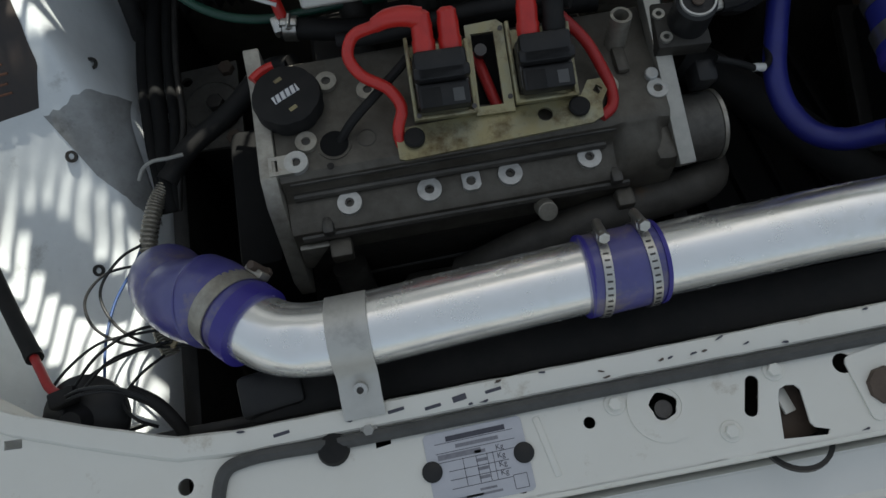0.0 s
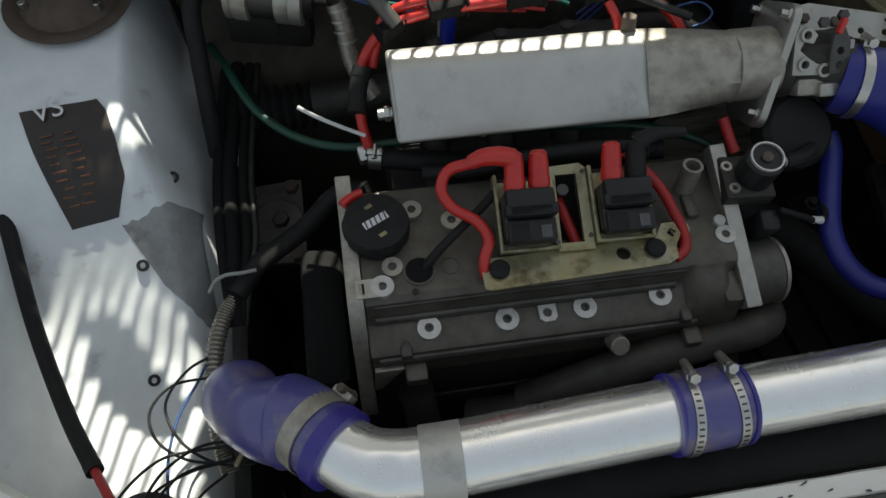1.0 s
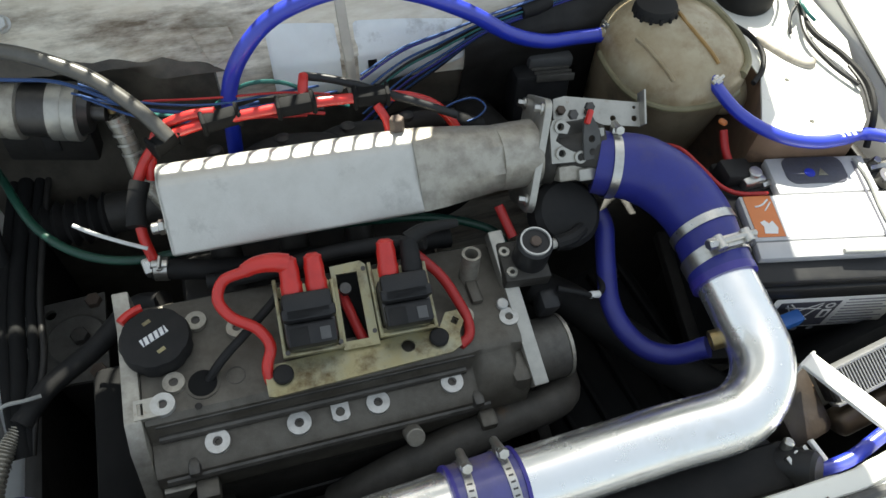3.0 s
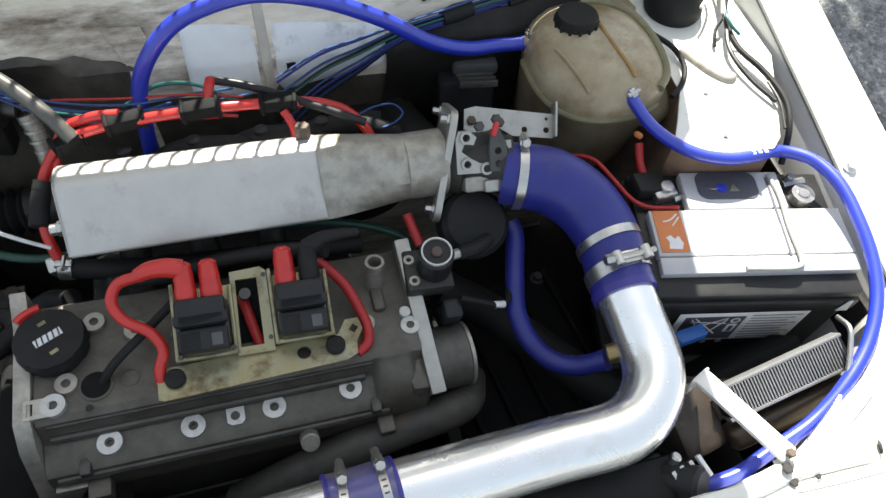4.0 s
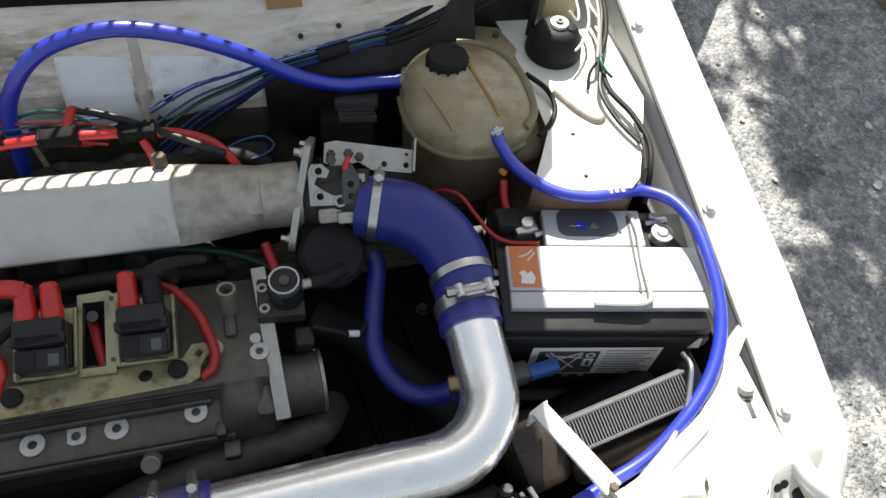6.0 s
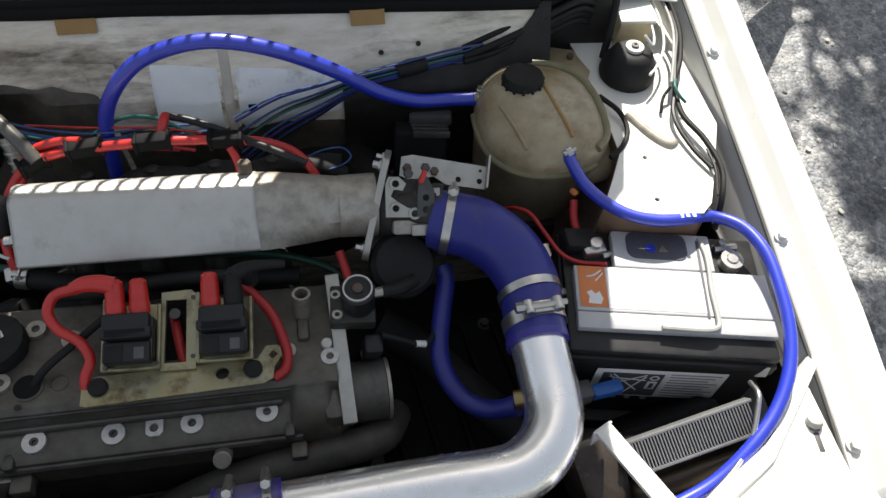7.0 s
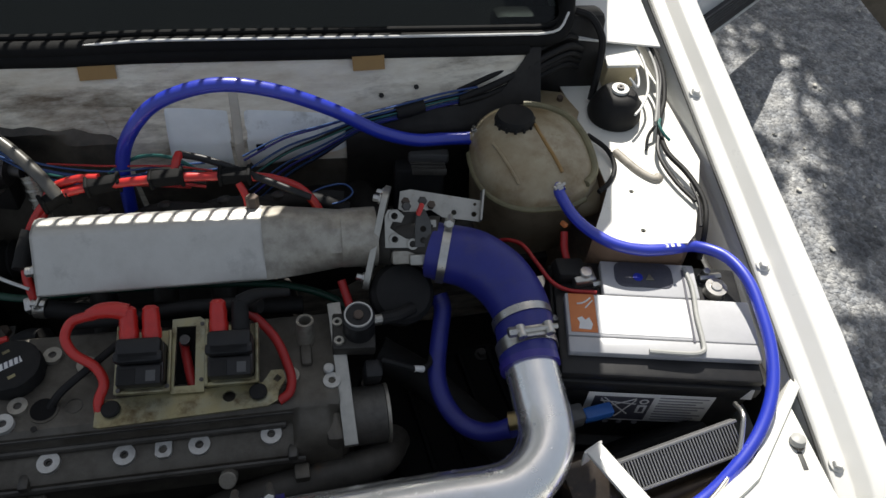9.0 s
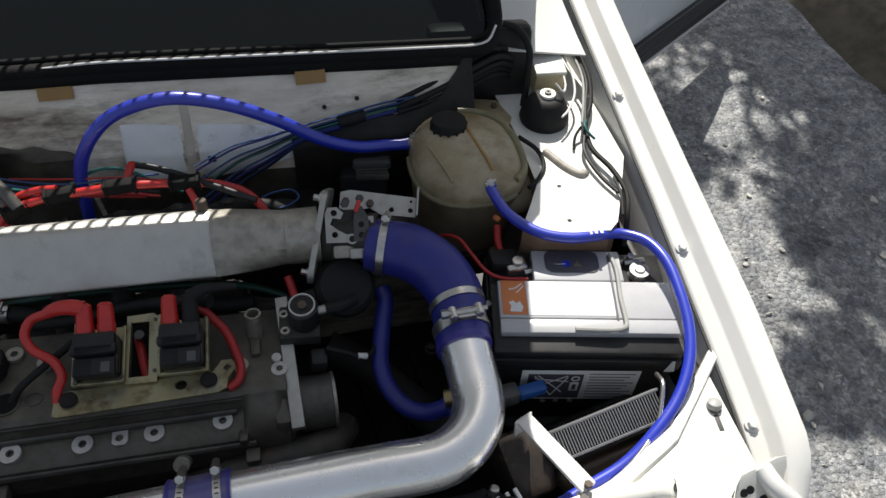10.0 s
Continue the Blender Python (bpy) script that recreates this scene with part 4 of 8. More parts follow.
b = lathe([(0.0105, 0), (0.0105, 0.0015), (0.0088, 0.0025), (0.0088, 0.003)], bolt_at, 20)
join(b, lathe([(0.0086, 0.002), (0.0086, 0.008), (0.0074, 0.0095), (0, 0.0095)], bolt_at, 6))
part("round_bolt", b, "washer", bh, "bright zinc-plated hexagon bolt")
part("peeling_flap", plate([(-0.031, 0.022), (0.012, 0.019), (0.016, 0.006), (0.008, -0.014), (-0.012, -0.022), (-0.022, 0.002)], 0.0015, frame_of((0.002, 0.4035, 0.804), (0, -0.86, 0.5), (1, 0, 0))), "firewall", bh, "flap of white foil peeling off")
for x, z, w in ((-0.020, 0.858, 0.046), (0.330, 0.847, 0.044)):
    part("tape_patch", plate(round_rect(w, 0.022, 0.001), 0.0012, frame_of((x, 0.4405 if x > 0 else 0.4430, z), (0, -0.86, 0.51), (1, 0, 0))), "tape", bh, "patch of brown tape")
for x, z in ((0.345, 0.815), (0.375, 0.800), (0.395, 0.822), (0.33, 0.79), (-0.03, 0.79)):
    part("small_hole", cyl(0.0035, 0.0015, frame_of((x, 0.4065 + (z - 0.79) * 0.62, z - 0.012), (0, -0.8, 0.6)), 12), "grime", bh)

# ---- windscreen ----
ws = thing("window_1", (0.1, 0.5, 0.86), "dark windscreen in a black rubber seal", "windscreen", kind="structure")


def ws_base(u):
    left = smooth(0.06, -0.08, u)
    return Vector((u, 0.470 + 0.04 * max(0, abs(u - 0.13) - 0.3) ** 2, 0.886 - 0.05 * (u - 0.03) - 0.004 * left - 0.014 * smooth(-0.31, -0.35, u)))


def glass_point(u, v):
    p = ws_base(u)
    return p + Vector((0, v * math.cos(radians(36)), -0.010 + v * math.sin(radians(36))))


g = part("pane", sheet(glass_point, span(-0.50, 0.615, 30), span(0, 0.8, 6), 0.004), "glass", ws)
g.visible_shadow = False
corner = [(0.575, 0.0), (0.605, 0.006), (0.622, 0.03), (0.628, 0.12), (0.60, 0.5)]
seal_line = [ws_base(x) for x in span(-0.55, 0.56, 24)] + [glass_point(x, v) + Vector((0, 0, 0.010)) for x, v in corner]
b = tube([p + Vector((0, -0.010, -0.006)) for p in seal_line], 0.012, 12, 3)
tube([p + Vector((0, -0.016, -0.016)) for p in seal_line[:24]], 0.0105, 12, 3, b)
tube([p + Vector((0, 0.004, 0.004)) for p in seal_line], 0.0045, 10, 3, b)
part("rubber_frame", b, "belt_black", ws, "black rubber windscreen seal with a raised bead")
part("bright_bead", tube([p + Vector((0, -0.0150, 0.0062 - 0.005 * smooth(0.06, -0.08, p.x))) for p in seal_line[:27]], 0.0019, 8, 3), "bead", ws, "grey raised bead")


def dash_point(u, v):
    p = glass_point(u, v)
    return p + Vector((0, 0.02, -0.05 - 0.22 * v))


solid("cabin_lining", sheet(lambda u, v: Vector((u, 1.75 + 0.1 * v, 0.30 + v)), span(-0.58, 0.84, 6), span(0, 1.0, 6), 0.02, down=(0, 1, 0)), "dash", "black lining at the back of the cabin", "car interior", kind="structure")
solid("cabin_lining", box(0.012, 1.25, 0.62, pose(0.612, 1.16, 0.82, 0, 0, 2), 0.004), "dash", "dark lining along the side of the cabin", "car interior", kind="structure")
solid("dashboard", sheet(dash_point, span(-0.52, 0.60, 8), span(0, 0.8, 5), 0.02), "dash", "black dashboard under the windscreen", "dashboard")


def cowl_point(u, v):
    return Vector((0.615 + 0.175 * u + 0.01 * v, 0.445 + 0.65 * v, 0.832 - 0.028 * u + v * (0.30 - 0.12 * u) * (0.3 + 0.7 * v)))


solid("cowl_side", sheet(cowl_point, span(0, 0.96, 8), span(0.06, 1, 12), 0.003), "white_clean", "white painted corner panel beside the windscreen", "car body", kind="structure")
solid("roof", sheet(lambda u, v: Vector((u, v, 1.37 - 0.05 * (abs(u - 0.13) / 0.6) ** 2)), span(-0.5, 0.76, 8), span(1.15, 2.6, 6), 0.004), "white_clean", "white car roof", "car body", kind="structure")
for x in (-0.62, 0.88):
    solid("body_side", box(0.02, 2.4, 0.65, pose(x, 2.0, 0.62), 0.006), "white_clean", "white car body side", "car body", kind="structure")

# wheels, rear panels and glass of the car
def wheel(x, y, side):
    w = thing("wheel", (x, y, 0.0), "black tyre on a grey steel rim, standing on asphalt", "wheel", "car wheels")
    m = frame_of((x - side * 0.055, y, 0.28), (side, 0, 0))
    part("tyre", lathe([(0.19, 0.0), (0.262, 0.004), (0.278, 0.020), (0.280, 0.055), (0.278, 0.090), (0.262, 0.106), (0.19, 0.110)], m, 40), "black_matt", w)
    part("rim", lathe([(0.19, 0.0), (0.185, 0.05), (0.10, 0.075), (0.045, 0.085), (0.0, 0.085)], m, 32), "alu_dirty", w)
    part("hub_cap", lathe([(0.05, 0.08), (0.045, 0.10), (0.03, 0.106), (0, 0.106)], m, 20), "grey_plastic", w)


for x, s in ((0.832, 1), (-0.617, -1)):
    wheel(x, 0.30, s)
    wheel(x - 0.02 * s, 2.72, s)
solid("rear_panel", sheet(lambda u, v: Vector((u, [2.60, 2.98, 3.17, 3.19, 3.19][v], [1.36, 0.98, 0.90, 0.60, 0.30][v])), span(-0.60, 0.86, 8), range(5), 0.004, down=(0, -1, -0.3)), "white_clean", "white tail panel of the car", "car body", kind="structure")
for x in (-0.61, 0.87):
    s = 1 if x > 0 else -1
    b = tube([(x - 0.02 * s, 0.95, 0.95), (x - 0.08 * s, 1.20, 1.345), (x - 0.09 * s, 2.55, 1.345), (x - 0.02 * s, 2.95, 0.95)], 0.022, 10, 6)
    tube([(x - 0.02 * s, 1.85, 0.94), (x - 0.085 * s, 1.86, 1.345)], 0.022, 10, 3, b)
    solid("roof_pillars", b, "white_clean", "white roof pillars of the car", "car body", kind="structure")

# bay floor and side walls below, coloured black
solid("bay_floor", sheet(lambda u, v: Vector((u, v, 0.24 + 0.01 * noise.noise(Vector((u * 9, v * 9, 0))))), span(-0.60, 0.80, 20), span(-0.30, 0.60, 14), 0.02), "grime", "black undertray of the engine bay", "car body", kind="structure")
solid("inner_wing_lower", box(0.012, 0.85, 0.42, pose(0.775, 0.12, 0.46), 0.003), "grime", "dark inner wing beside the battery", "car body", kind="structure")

# ---- open front door ----
dm = frame_of((1.033, 1.060, 0.18), (0, 0, 1), (0.815, 0.579, 0))
door = thing("car_door", (1.033, 1.060, 0.18), "pale white car door standing open, with a black ribbed moulding", "car door")
DOOR = [(0.0, 0.0), (1.02, 0.0), (1.045, 0.03), (1.0, 0.10), (0.90, 0.18), (0.74, 0.27), (0.58, 0.36), (0.30, 0.50), (0.0, 0.58)]
part("outer_panel", plate(DOOR, 0.045, dm @ pose(0, 0.045, 0, 90, 0, 0), 0.008), "door_paint", door)
for z in (0.12, 0.42):
    part("hinge", box(0.26, 0.03, 0.03, dm @ pose(-0.115, 0.03, z), 0.004), "white_clean", door)
part("moulding", box(0.98, 0.014, 0.095, dm @ pose(0.50, -0.005, 0.062), 0.004), "black", door, "black plastic moulding")
for k in range(5):
    part("moulding_rib", box(0.98, 0.006, 0.006, dm @ pose(0.50, -0.013, 0.055 + 0.0125 * k), 0.002), "grey_plastic", door)
part("chrome_strip", box(1.0, 0.012, 0.012, dm @ pose(0.50, -0.006, 0.005), 0.003), "white_wire", door, "pale strip along the lower edge")

# ---- raised bonnet with slotted vent, standing over the windscreen ----
BN_LOW, BN_UP = Vector((0.0, 0.70, 1.075)), Vector((0.0, 0.50, 1.86))
bon = thing("bonnet", (0.0, 0.70, 1.05), "white raised bonnet with a slotted air vent, leaning on the windscreen", "bonnet")
bn = frame_of((0, 0.70, 1.075), (BN_UP - BN_LOW).cross(Vector((1, 0, 0))), (1, 0, 0))
VENT_STEP, VENT_WIDE, SHEAR = 0.0215, 0.0152, -0.22


VENT_TOP = [(-0.422, 0.1395), (-0.355, 0.1395), (-0.332, 0.145), (-0.311, 0.151), (-0.279, 0.160), (-0.252, 0.172), (-0.233, 0.184), (-0.225, 0.21), (-0.205, 0.285), (-0.17, 0.32)]
BOSS_TOP = [(-0.375, 0.165), (-0.366, 0.158), (-0.339, 0.163), (-0.310, 0.172), (-0.272, 0.191), (-0.24, 0.213), (-0.226, 0.236)]
BOSS_LOW = [(-0.375, 0.167), (-0.36, 0.181), (-0.342, 0.211), (-0.313, 0.230), (-0.279, 0.248), (-0.25, 0.252), (-0.226, 0.250)]
VENT_END = [(-0.41, 0.175), (-0.379, 0.212), (-0.338, 0.258), (-0.281, 0.309), (-0.23, 0.354), (-0.17, 0.39)]
BEND = [(0.143, 0.040), (0.147, 0.028), (0.153, 0.015), (0.163, 0.006), (0.18, 0.0)]


def vent_gaps(x):
    """Open stretches of the vent, from the lower edge up, at that place across the bonnet."""
    if x > 0.385 or x < -0.43:
        return []
    if x > -0.17:
        upper = [(0.150 - 0.2 * max(0, x - 0.2), 0.236 if x > -0.03 else 0.170)] if x < 0.275 else [(0.122, 0.152 + 0.6 * (0.35 - x))] if x < 0.35 else []
        if x < -0.02:
            upper = [(0.136, 0.170)]
        return [(0.060, 0.098)] + upper
    out = [(0.088, 0.100)] if x > -0.36 else []
    if abs(x + 0.377) < 0.009:
        out.append((0.045, 0.062))
    if -0.386 < x < -0.335:
        mid = 0.105 + 0.55 * max(0, x + 0.362)
        out.append((mid, min(0.137, mid + 0.016 + 0.5 * max(0, x + 0.38))))
    top, end = ramp(x, VENT_TOP), ramp(x, VENT_END)
    if -0.376 < x < -0.226:
        out += [(top, ramp(x, BOSS_TOP)), (ramp(x, BOSS_LOW), end)]
    else:
        out.append((top, end))
    return [g for g in out if g[1] - g[0] > 0.003]


def slab(x0, x1, s0, s1, b):
    """A strip of the vent panel; the slats beside the wheel arch curve at their lower ends."""
    cuts = [s0] + [c for c, _ in BEND if x0 < -0.17 and s0 < c < s1] + [s1]
    for a, c in zip(cuts, cuts[1:]):
        ka, kc = [SHEAR * (s - 0.2) + (ramp(s, BEND) if x0 < -0.17 else 0) for s in (a, c)]
        pts = [(x0 + ka, -a), (x1 + ka, -a), (x1 + kc, -c), (x0 + kc, -c)]
        lo = [b.verts.new(bn @ Vector((x, y, 0))) for x, y in pts]
        hi = [b.verts.new(bn @ Vector((x, y, 0.0015))) for x, y in pts]
        b.faces.new(lo[::-1])
        b.faces.new(hi)
        for i in range(4):
            j = (i + 1) % 4
            b.faces.new((lo[i], lo[j], hi[j], hi[i]))


bm = bmesh.new()
x = -0.90
while x < 0.64:
    low = 0.0 if x < 0.36 else 0.072
    slab(x, x + VENT_STEP - VENT_WIDE, low, 0.40, bm)
    s = low
    for a, c in vent_gaps(x + VENT_STEP - VENT_WIDE / 2):
        slab(x + VENT_STEP - VENT_WIDE, x + VENT_STEP, s, a, bm)
        s = c
    slab(x + VENT_STEP - VENT_WIDE, x + VENT_STEP, s, 0.40, bm)
    x += VENT_STEP
part("vent_panel", bm, "white_clean", bon, "slotted vent panel")
part("side_strip", plate([(0.645, 0.11), (0.756, 0.11), (0.740, 0.03), (0.727, -0.05), (0.731, -0.085), (0.718, -0.166), (0.706, -0.227), (0.684, -0.25), (0.667, -0.40), (0.60, -0.40), (0.60, -0.072), (0.645, -0.072)], 0.0015, bn), "white_clean", bon)
part("bonnet_skin", plate([(-0.92, -0.40), (0.615, -0.40), (0.655, -0.42), (0.655, -0.80), (0.62, -0.81), (-0.92, -0.81)], 0.0015, bn), "white_clean", bon)
part("stiffening_frame", box(1.40, 0.04, 0.02, bn @ pose(-0.11, -0.78, -0.012), 0.006), "white_clean", bon)
part("edge_frame", box(0.030, 0.41, 0.012, bn @ pose(0.640, -0.605, -0.006), 0.004), "white_clean", bon)

# shade tree beyond the road, out of sight
tree = thing("tree", (3.2, 4.6, 0.0), "broad leafy tree that shades the asphalt", "tree")
b = tube([(3.2, 4.6, -0.05), (3.18, 4.58, 0.9), (3.1, 4.5, 1.9), (2.9, 4.3, 2.9)], 0.1, 10, 5, radii=[0.14, 0.11, 0.08, 0.04])
for ex, ey, ez in ((2.2, 3.6, 2.9), (3.5, 3.7, 3.1), (2.5, 4.8, 3.5), (3.7, 5.0, 3.3), (2.0, 4.2, 3.2)):
    tube([(3.12, 4.52, 1.7), ((3.12 + ex) / 2, (4.5 + ey) / 2, 2.35), (ex, ey, ez)], 0.03, 7, 5, b, radii=[0.05, 0.035, 0.012])
part("trunk", b, "bark", tree)
rnd = random.Random(3)
verts, faces = [], []
clumps = []
for count, size, x0, x1, y0, y1 in ((50, 0.12, 1.25, 2.7, 1.70, 2.5), (30, 0.12, 1.9, 3.3, 1.9, 3.4), (42, 0.11, 2.04, 2.75, 0.80, 1.6), (6, 0.07, 1.80, 2.02, 0.74, 0.98), (12, 0.10, 2.15, 2.7, 0.15, 0.75), (4, 0.06, 1.84, 2.10, 0.56, 0.72),
                                    (12, 0.07, 1.12, 1.50, 1.0, 1.46), (2, 0.04, 1.71, 1.75, 0.74, 0.86), (2, 0.045, 1.70, 1.76, 0.52, 0.57), (2, 0.045, 1.73, 1.79, 0.40, 0.46), (3, 0.045, 1.46, 1.64, 0.27, 0.34), (2, 0.04, 1.42, 1.47, 0.22, 0.27), (2, 0.04, 1.52, 1.57, 0.10, 0.17), (2, 0.045, 1.92, 2.1, 0.36, 0.46), (1, 0.04, 1.64, 1.67, 0.64, 0.70)):
    for _ in range(count):
        h = rnd.uniform(2.7, 3.7)
        clumps.append((rnd.uniform(x0, x1) + 0.158 * h, rnd.uniform(y0, y1) + 0.842 * h, h, size))
for cx, cy, cz, size in clumps:
    for _ in range(int(30 + 700 * size)):
        p = Vector((cx + rnd.gauss(0, size), cy + rnd.gauss(0, size), cz + rnd.gauss(0, size * 0.75)))
        q = Euler((rnd.uniform(-1, 1), rnd.uniform(-1, 1), rnd.uniform(0, 6.28))).to_matrix()
        s = rnd.uniform(0.035, 0.065)
        k = len(verts)
        for dx, dy, dz in ((-1, 0, 0), (0, -0.45, 0.1), (1, 0, 0), (0, 0.45, 0.1)):
            verts.append(p + q @ Vector((dx * s, dy * s, dz * s)))
        faces.append((k, k + 1, k + 2, k + 3))
me = bpy.data.meshes.new("crown")
me.from_pydata(verts, [], faces)
bmc = bmesh.new()
bmc.from_mesh(me)
bpy.data.meshes.remove(me)
part("crown", bmc, "leaf", tree)

# ---- engine ----
ENG = pose(0, 0, 0.66, 0, 2.9, 0)


def eng(x, y, z):
    return ENG @ Vector((x, y, z))


engine = thing("engine", (0.05, 0.06, 0.26), "grey four-cylinder engine with a dusty cast cam cover", "engine")
# cam cover: flat deck, sloped step, lower front shelf
COVER = [(0.150, -0.05), (0.150, 0.030), (0.146, 0.035), (0.040, 0.036), (0.026, 0.035), (0.020, 0.030), (0.0175, 0.020), (0.015, 0.010), (0.010, 0.004), (-0.012, 0.000), (-0.020, -0.006), (-0.023, -0.018), (-0.023, -0.060)]


def cover_point(u, v):
    y, z = COVER[v]
    if 0.185 < u and 3 < v < 10:
        z += (0.036 - z) * 0.75 * smooth(0.185, 0.197, u) * smooth(0.245, 0.225, u) * (1 if v < 9 else 0.3)
    return ENG @ Vector((u, y, z))


part("cam_cover", sheet(cover_point, span(-0.138, 0.243, 70), range(len(COVER)), 0.004, down=(0, 0.02, -1)), "cover", engine)
# raised rails along the front shelf
b = tube([eng(x, 0.0130, 0.0085) for x in span(-0.13, 0.18, 10)], 0.0045, 10, 2)
tube([eng(x, 0.0200, 0.024) for x in span(-0.13, 0.19, 10)], 0.0028, 8, 2, b)
part("cover_rail", b, "cover_front", engine)
part("front_rail", tube([eng(x, -0.020, -0.016) for x in span(-0.13, 0.20, 10)], 0.006, 10, 2), "cover_front", engine)
for x in (-0.103, 0.186):
    part("shelf_boss", box(0.012, 0.020, 0.014, ENG @ pose(x, -0.016, -0.006), 0.004), "cover_front", engine)
for x, w in ((-0.095, 0.022), (0.195, 0.018)):
    part("front_lug", box(w, 0.020, 0.020, ENG @ pose(x, -0.034, -0.030), 0.003), "cover", engine)
part("front_spigot", cyl(0.010, 0.024, ENG @ pose(0.112, -0.026, -0.026, 40, 0, 0), 16, 0.001), "alu_dirty", engine)
part("cylinder_head", box(0.37, 0.17, 0.12, ENG @ pose(0.05, 0.062, -0.105), 0.008), "grime_grey", engine)
part("engine_block", box(0.36, 0.20, 0.26, pose(0.05, 0.07, 0.40), 0.015), "grime", engine)
# flange with its long edge at the timing end
fl = [(0.155, 0.060), (0.155, -0.02), (0.105, -0.030), (0.02, -0.10), (-0.045, -0.115), (-0.045, -0.075), (-0.022, -0.03), (0.000, 0.020), (0.022, 0.040), (0.120, 0.044)]
part("timing_flange", plate([(y, z) for y, z in fl], 0.016, ENG @ frame_of((-0.155, 0, 0), (1, 0, 0), (0, 1, 0)), 0.0015), "alu_dirty", engine, "dull aluminium end flange")
part("timing_cover", box(0.05, 0.17, 0.20, ENG @ pose(-0.185, 0.065, -0.17), 0.012), "belt_black", engine, "oily black timing cover")
part("flange_web", plate([(0, 0), (0.03, 0), (0.004, -0.055), (-0.004, -0.055)], 0.006, ENG @ frame_of((-0.136, -0.023, -0.025), (0, -1, 0), (1, 0, 0)), 0.001), "alu_dirty", engine)
# bolts on the front shelf
for x, y in ((-0.078, 0.001), (0.001, 0.0), (0.082, 0.002), (0.1625, 0.005)):
    m = ENG @ pose(x, y - 0.001, 0.0005, 4, 0, 0)
    w = part("shelf_bolt", ring(0.0048, 0.0120, 0.0065, m, 28), "washer", engine, "pale round bolt head with a hexagon socket")
    part("socket", ring(0.0030, 0.0052, 0.0050, m, 6), "steel_dark", w)
m = ENG @ pose(0.0425, 0.0, 0.0005, 4, 0, 0)
part("square_boss", plate_cut([(-0.0085, -0.006), (-0.004, -0.0095), (0.006, -0.0095), (0.0095, -0.005), (0.0095, 0.0085), (-0.0085, 0.0085)], [hole(0.0, 0, 0.0048)], 0.007, m), "washer", engine)
# bolts on the deck
for x, y, z, r in ((-0.1195, 0.0345, 0.0355, 0.0115), (-0.0805, 0.1175, 0.0355, 0.0105), (0.189, 0.059, 0.0355, 0.0105), (-0.1075, 0.0545, 0.0355, 0.0105), (-0.0415, 0.100, 0.0355, 0.0110)):
    m = ENG @ pose(x, y, z)
    w = part("deck_bolt", ring(0.0045, r, 0.006, m, 26), "washer" if r > 0.0112 else "alu_dirty", engine)
    part("socket", cyl(0.005, 0.0035, m, 6), "steel_dark", w)
part("square_lug", plate_cut([(-0.012, -0.010), (0.011, -0.010), (0.011, 0.010), (-0.012, 0.010)], [[(-0.009, -0.006), (-0.0035, -0.006), (-0.0035, 0.006), (-0.009, 0.006)]], 0.006, ENG @ pose(-0.1335, 0.0335, 0.0353)), "alu_plate", engine)
# plug wells
part("plug_well", ring(0.0135, 0.0165, 0.006, ENG @ pose(-0.0815, 0.0490, 0.031), 28), "cover", engine)
part("plug_well_dark", cyl(0.0138, 0.0012, ENG @ pose(-0.0815, 0.0490, 0.0362), 28), "belt_black", engine, "deep dark spark plug well")
part("small_hole", cyl(0.0035, 0.0008, ENG @ pose(-0.088, 0.0262, 0.0362), 12), "grime", engine)
part("cast_mark", ring(0.0085, 0.0093, 0.0008, ENG @ pose(-0.05, 0.050, 0.0358), 24), "cover_front", engine)
# breather neck
b = ring(0.0075, 0.0105, 0.040, ENG @ pose(0.210, 0.107, 0.034, -8, 0, 0), 22)
part("breather_tube", b, "alu_dirty", engine)
part("breather_foot", box(0.014, 0.030, 0.010, ENG @ pose(0.209, 0.086, 0.038, 0, 0, 0), 0.005), "cover", engine)
# pale bar at the flywheel end and the water outlet
bar_a, bar_b = Vector((0.2495, 0.143, 0.706)), Vector((0.2535, -0.022, 0.650))
bar_m = frame_of((bar_a + bar_b) / 2, bar_b - bar_a, (0, 0, 1))
part("end_bar", box(0.020, 0.0165, (bar_a - bar_b).length, bar_m, 0.0016), "alu_plate", engine, "pale milled aluminium bar")
b = ring(0.0045, 0.0105, 0.008, pose(0.2385, 0.0485, 0.678), 24)
cyl(0.0065, 0.010, pose(0.236, 0.064, 0.680), 14, 0.001, b)
part("end_lug", b, "washer", engine)
part("outlet_housing", box(0.030, 0.12, 0.09, pose(0.236, 0.04, 0.620, 0, 2.9, 0), 0.014), "cover", engine)
o = part("water_outlet", cyl(0.036, 0.046, frame_of((0.255, 0.026, 0.628), (1, 0.02, -0.05)), 32, 0.003), "mount_grey", engine)
part("outlet_rim", ring(0.031, 0.0365, 0.004, frame_of((0.299, 0.027, 0.6262), (1, 0.02, -0.05)), 32), "alu_dirty", o)
part("outlet_sensor", box(0.022, 0.024, 0.030, pose(0.288, 0.060, 0.672, 10, 8, 0), 0.005), "black", engine)
# exhaust pipes under the cover
part("exhaust_pipe", tube([(0.02, -0.05, 0.53), (0.10, -0.048, 0.585), (0.20, -0.035, 0.600), (0.285, -0.022, 0.598), (0.31, 0.02, 0.56)], 0.021, 14, 6), "dusty_pipe", engine)
part("exhaust_pipe", tube([(-0.04, -0.05, 0.50), (0.06, -0.07, 0.545), (0.15, -0.085, 0.555), (0.23, -0.09, 0.50), (0.26, -0.09, 0.40)], 0.023, 14, 6), "dusty_pipe", engine)
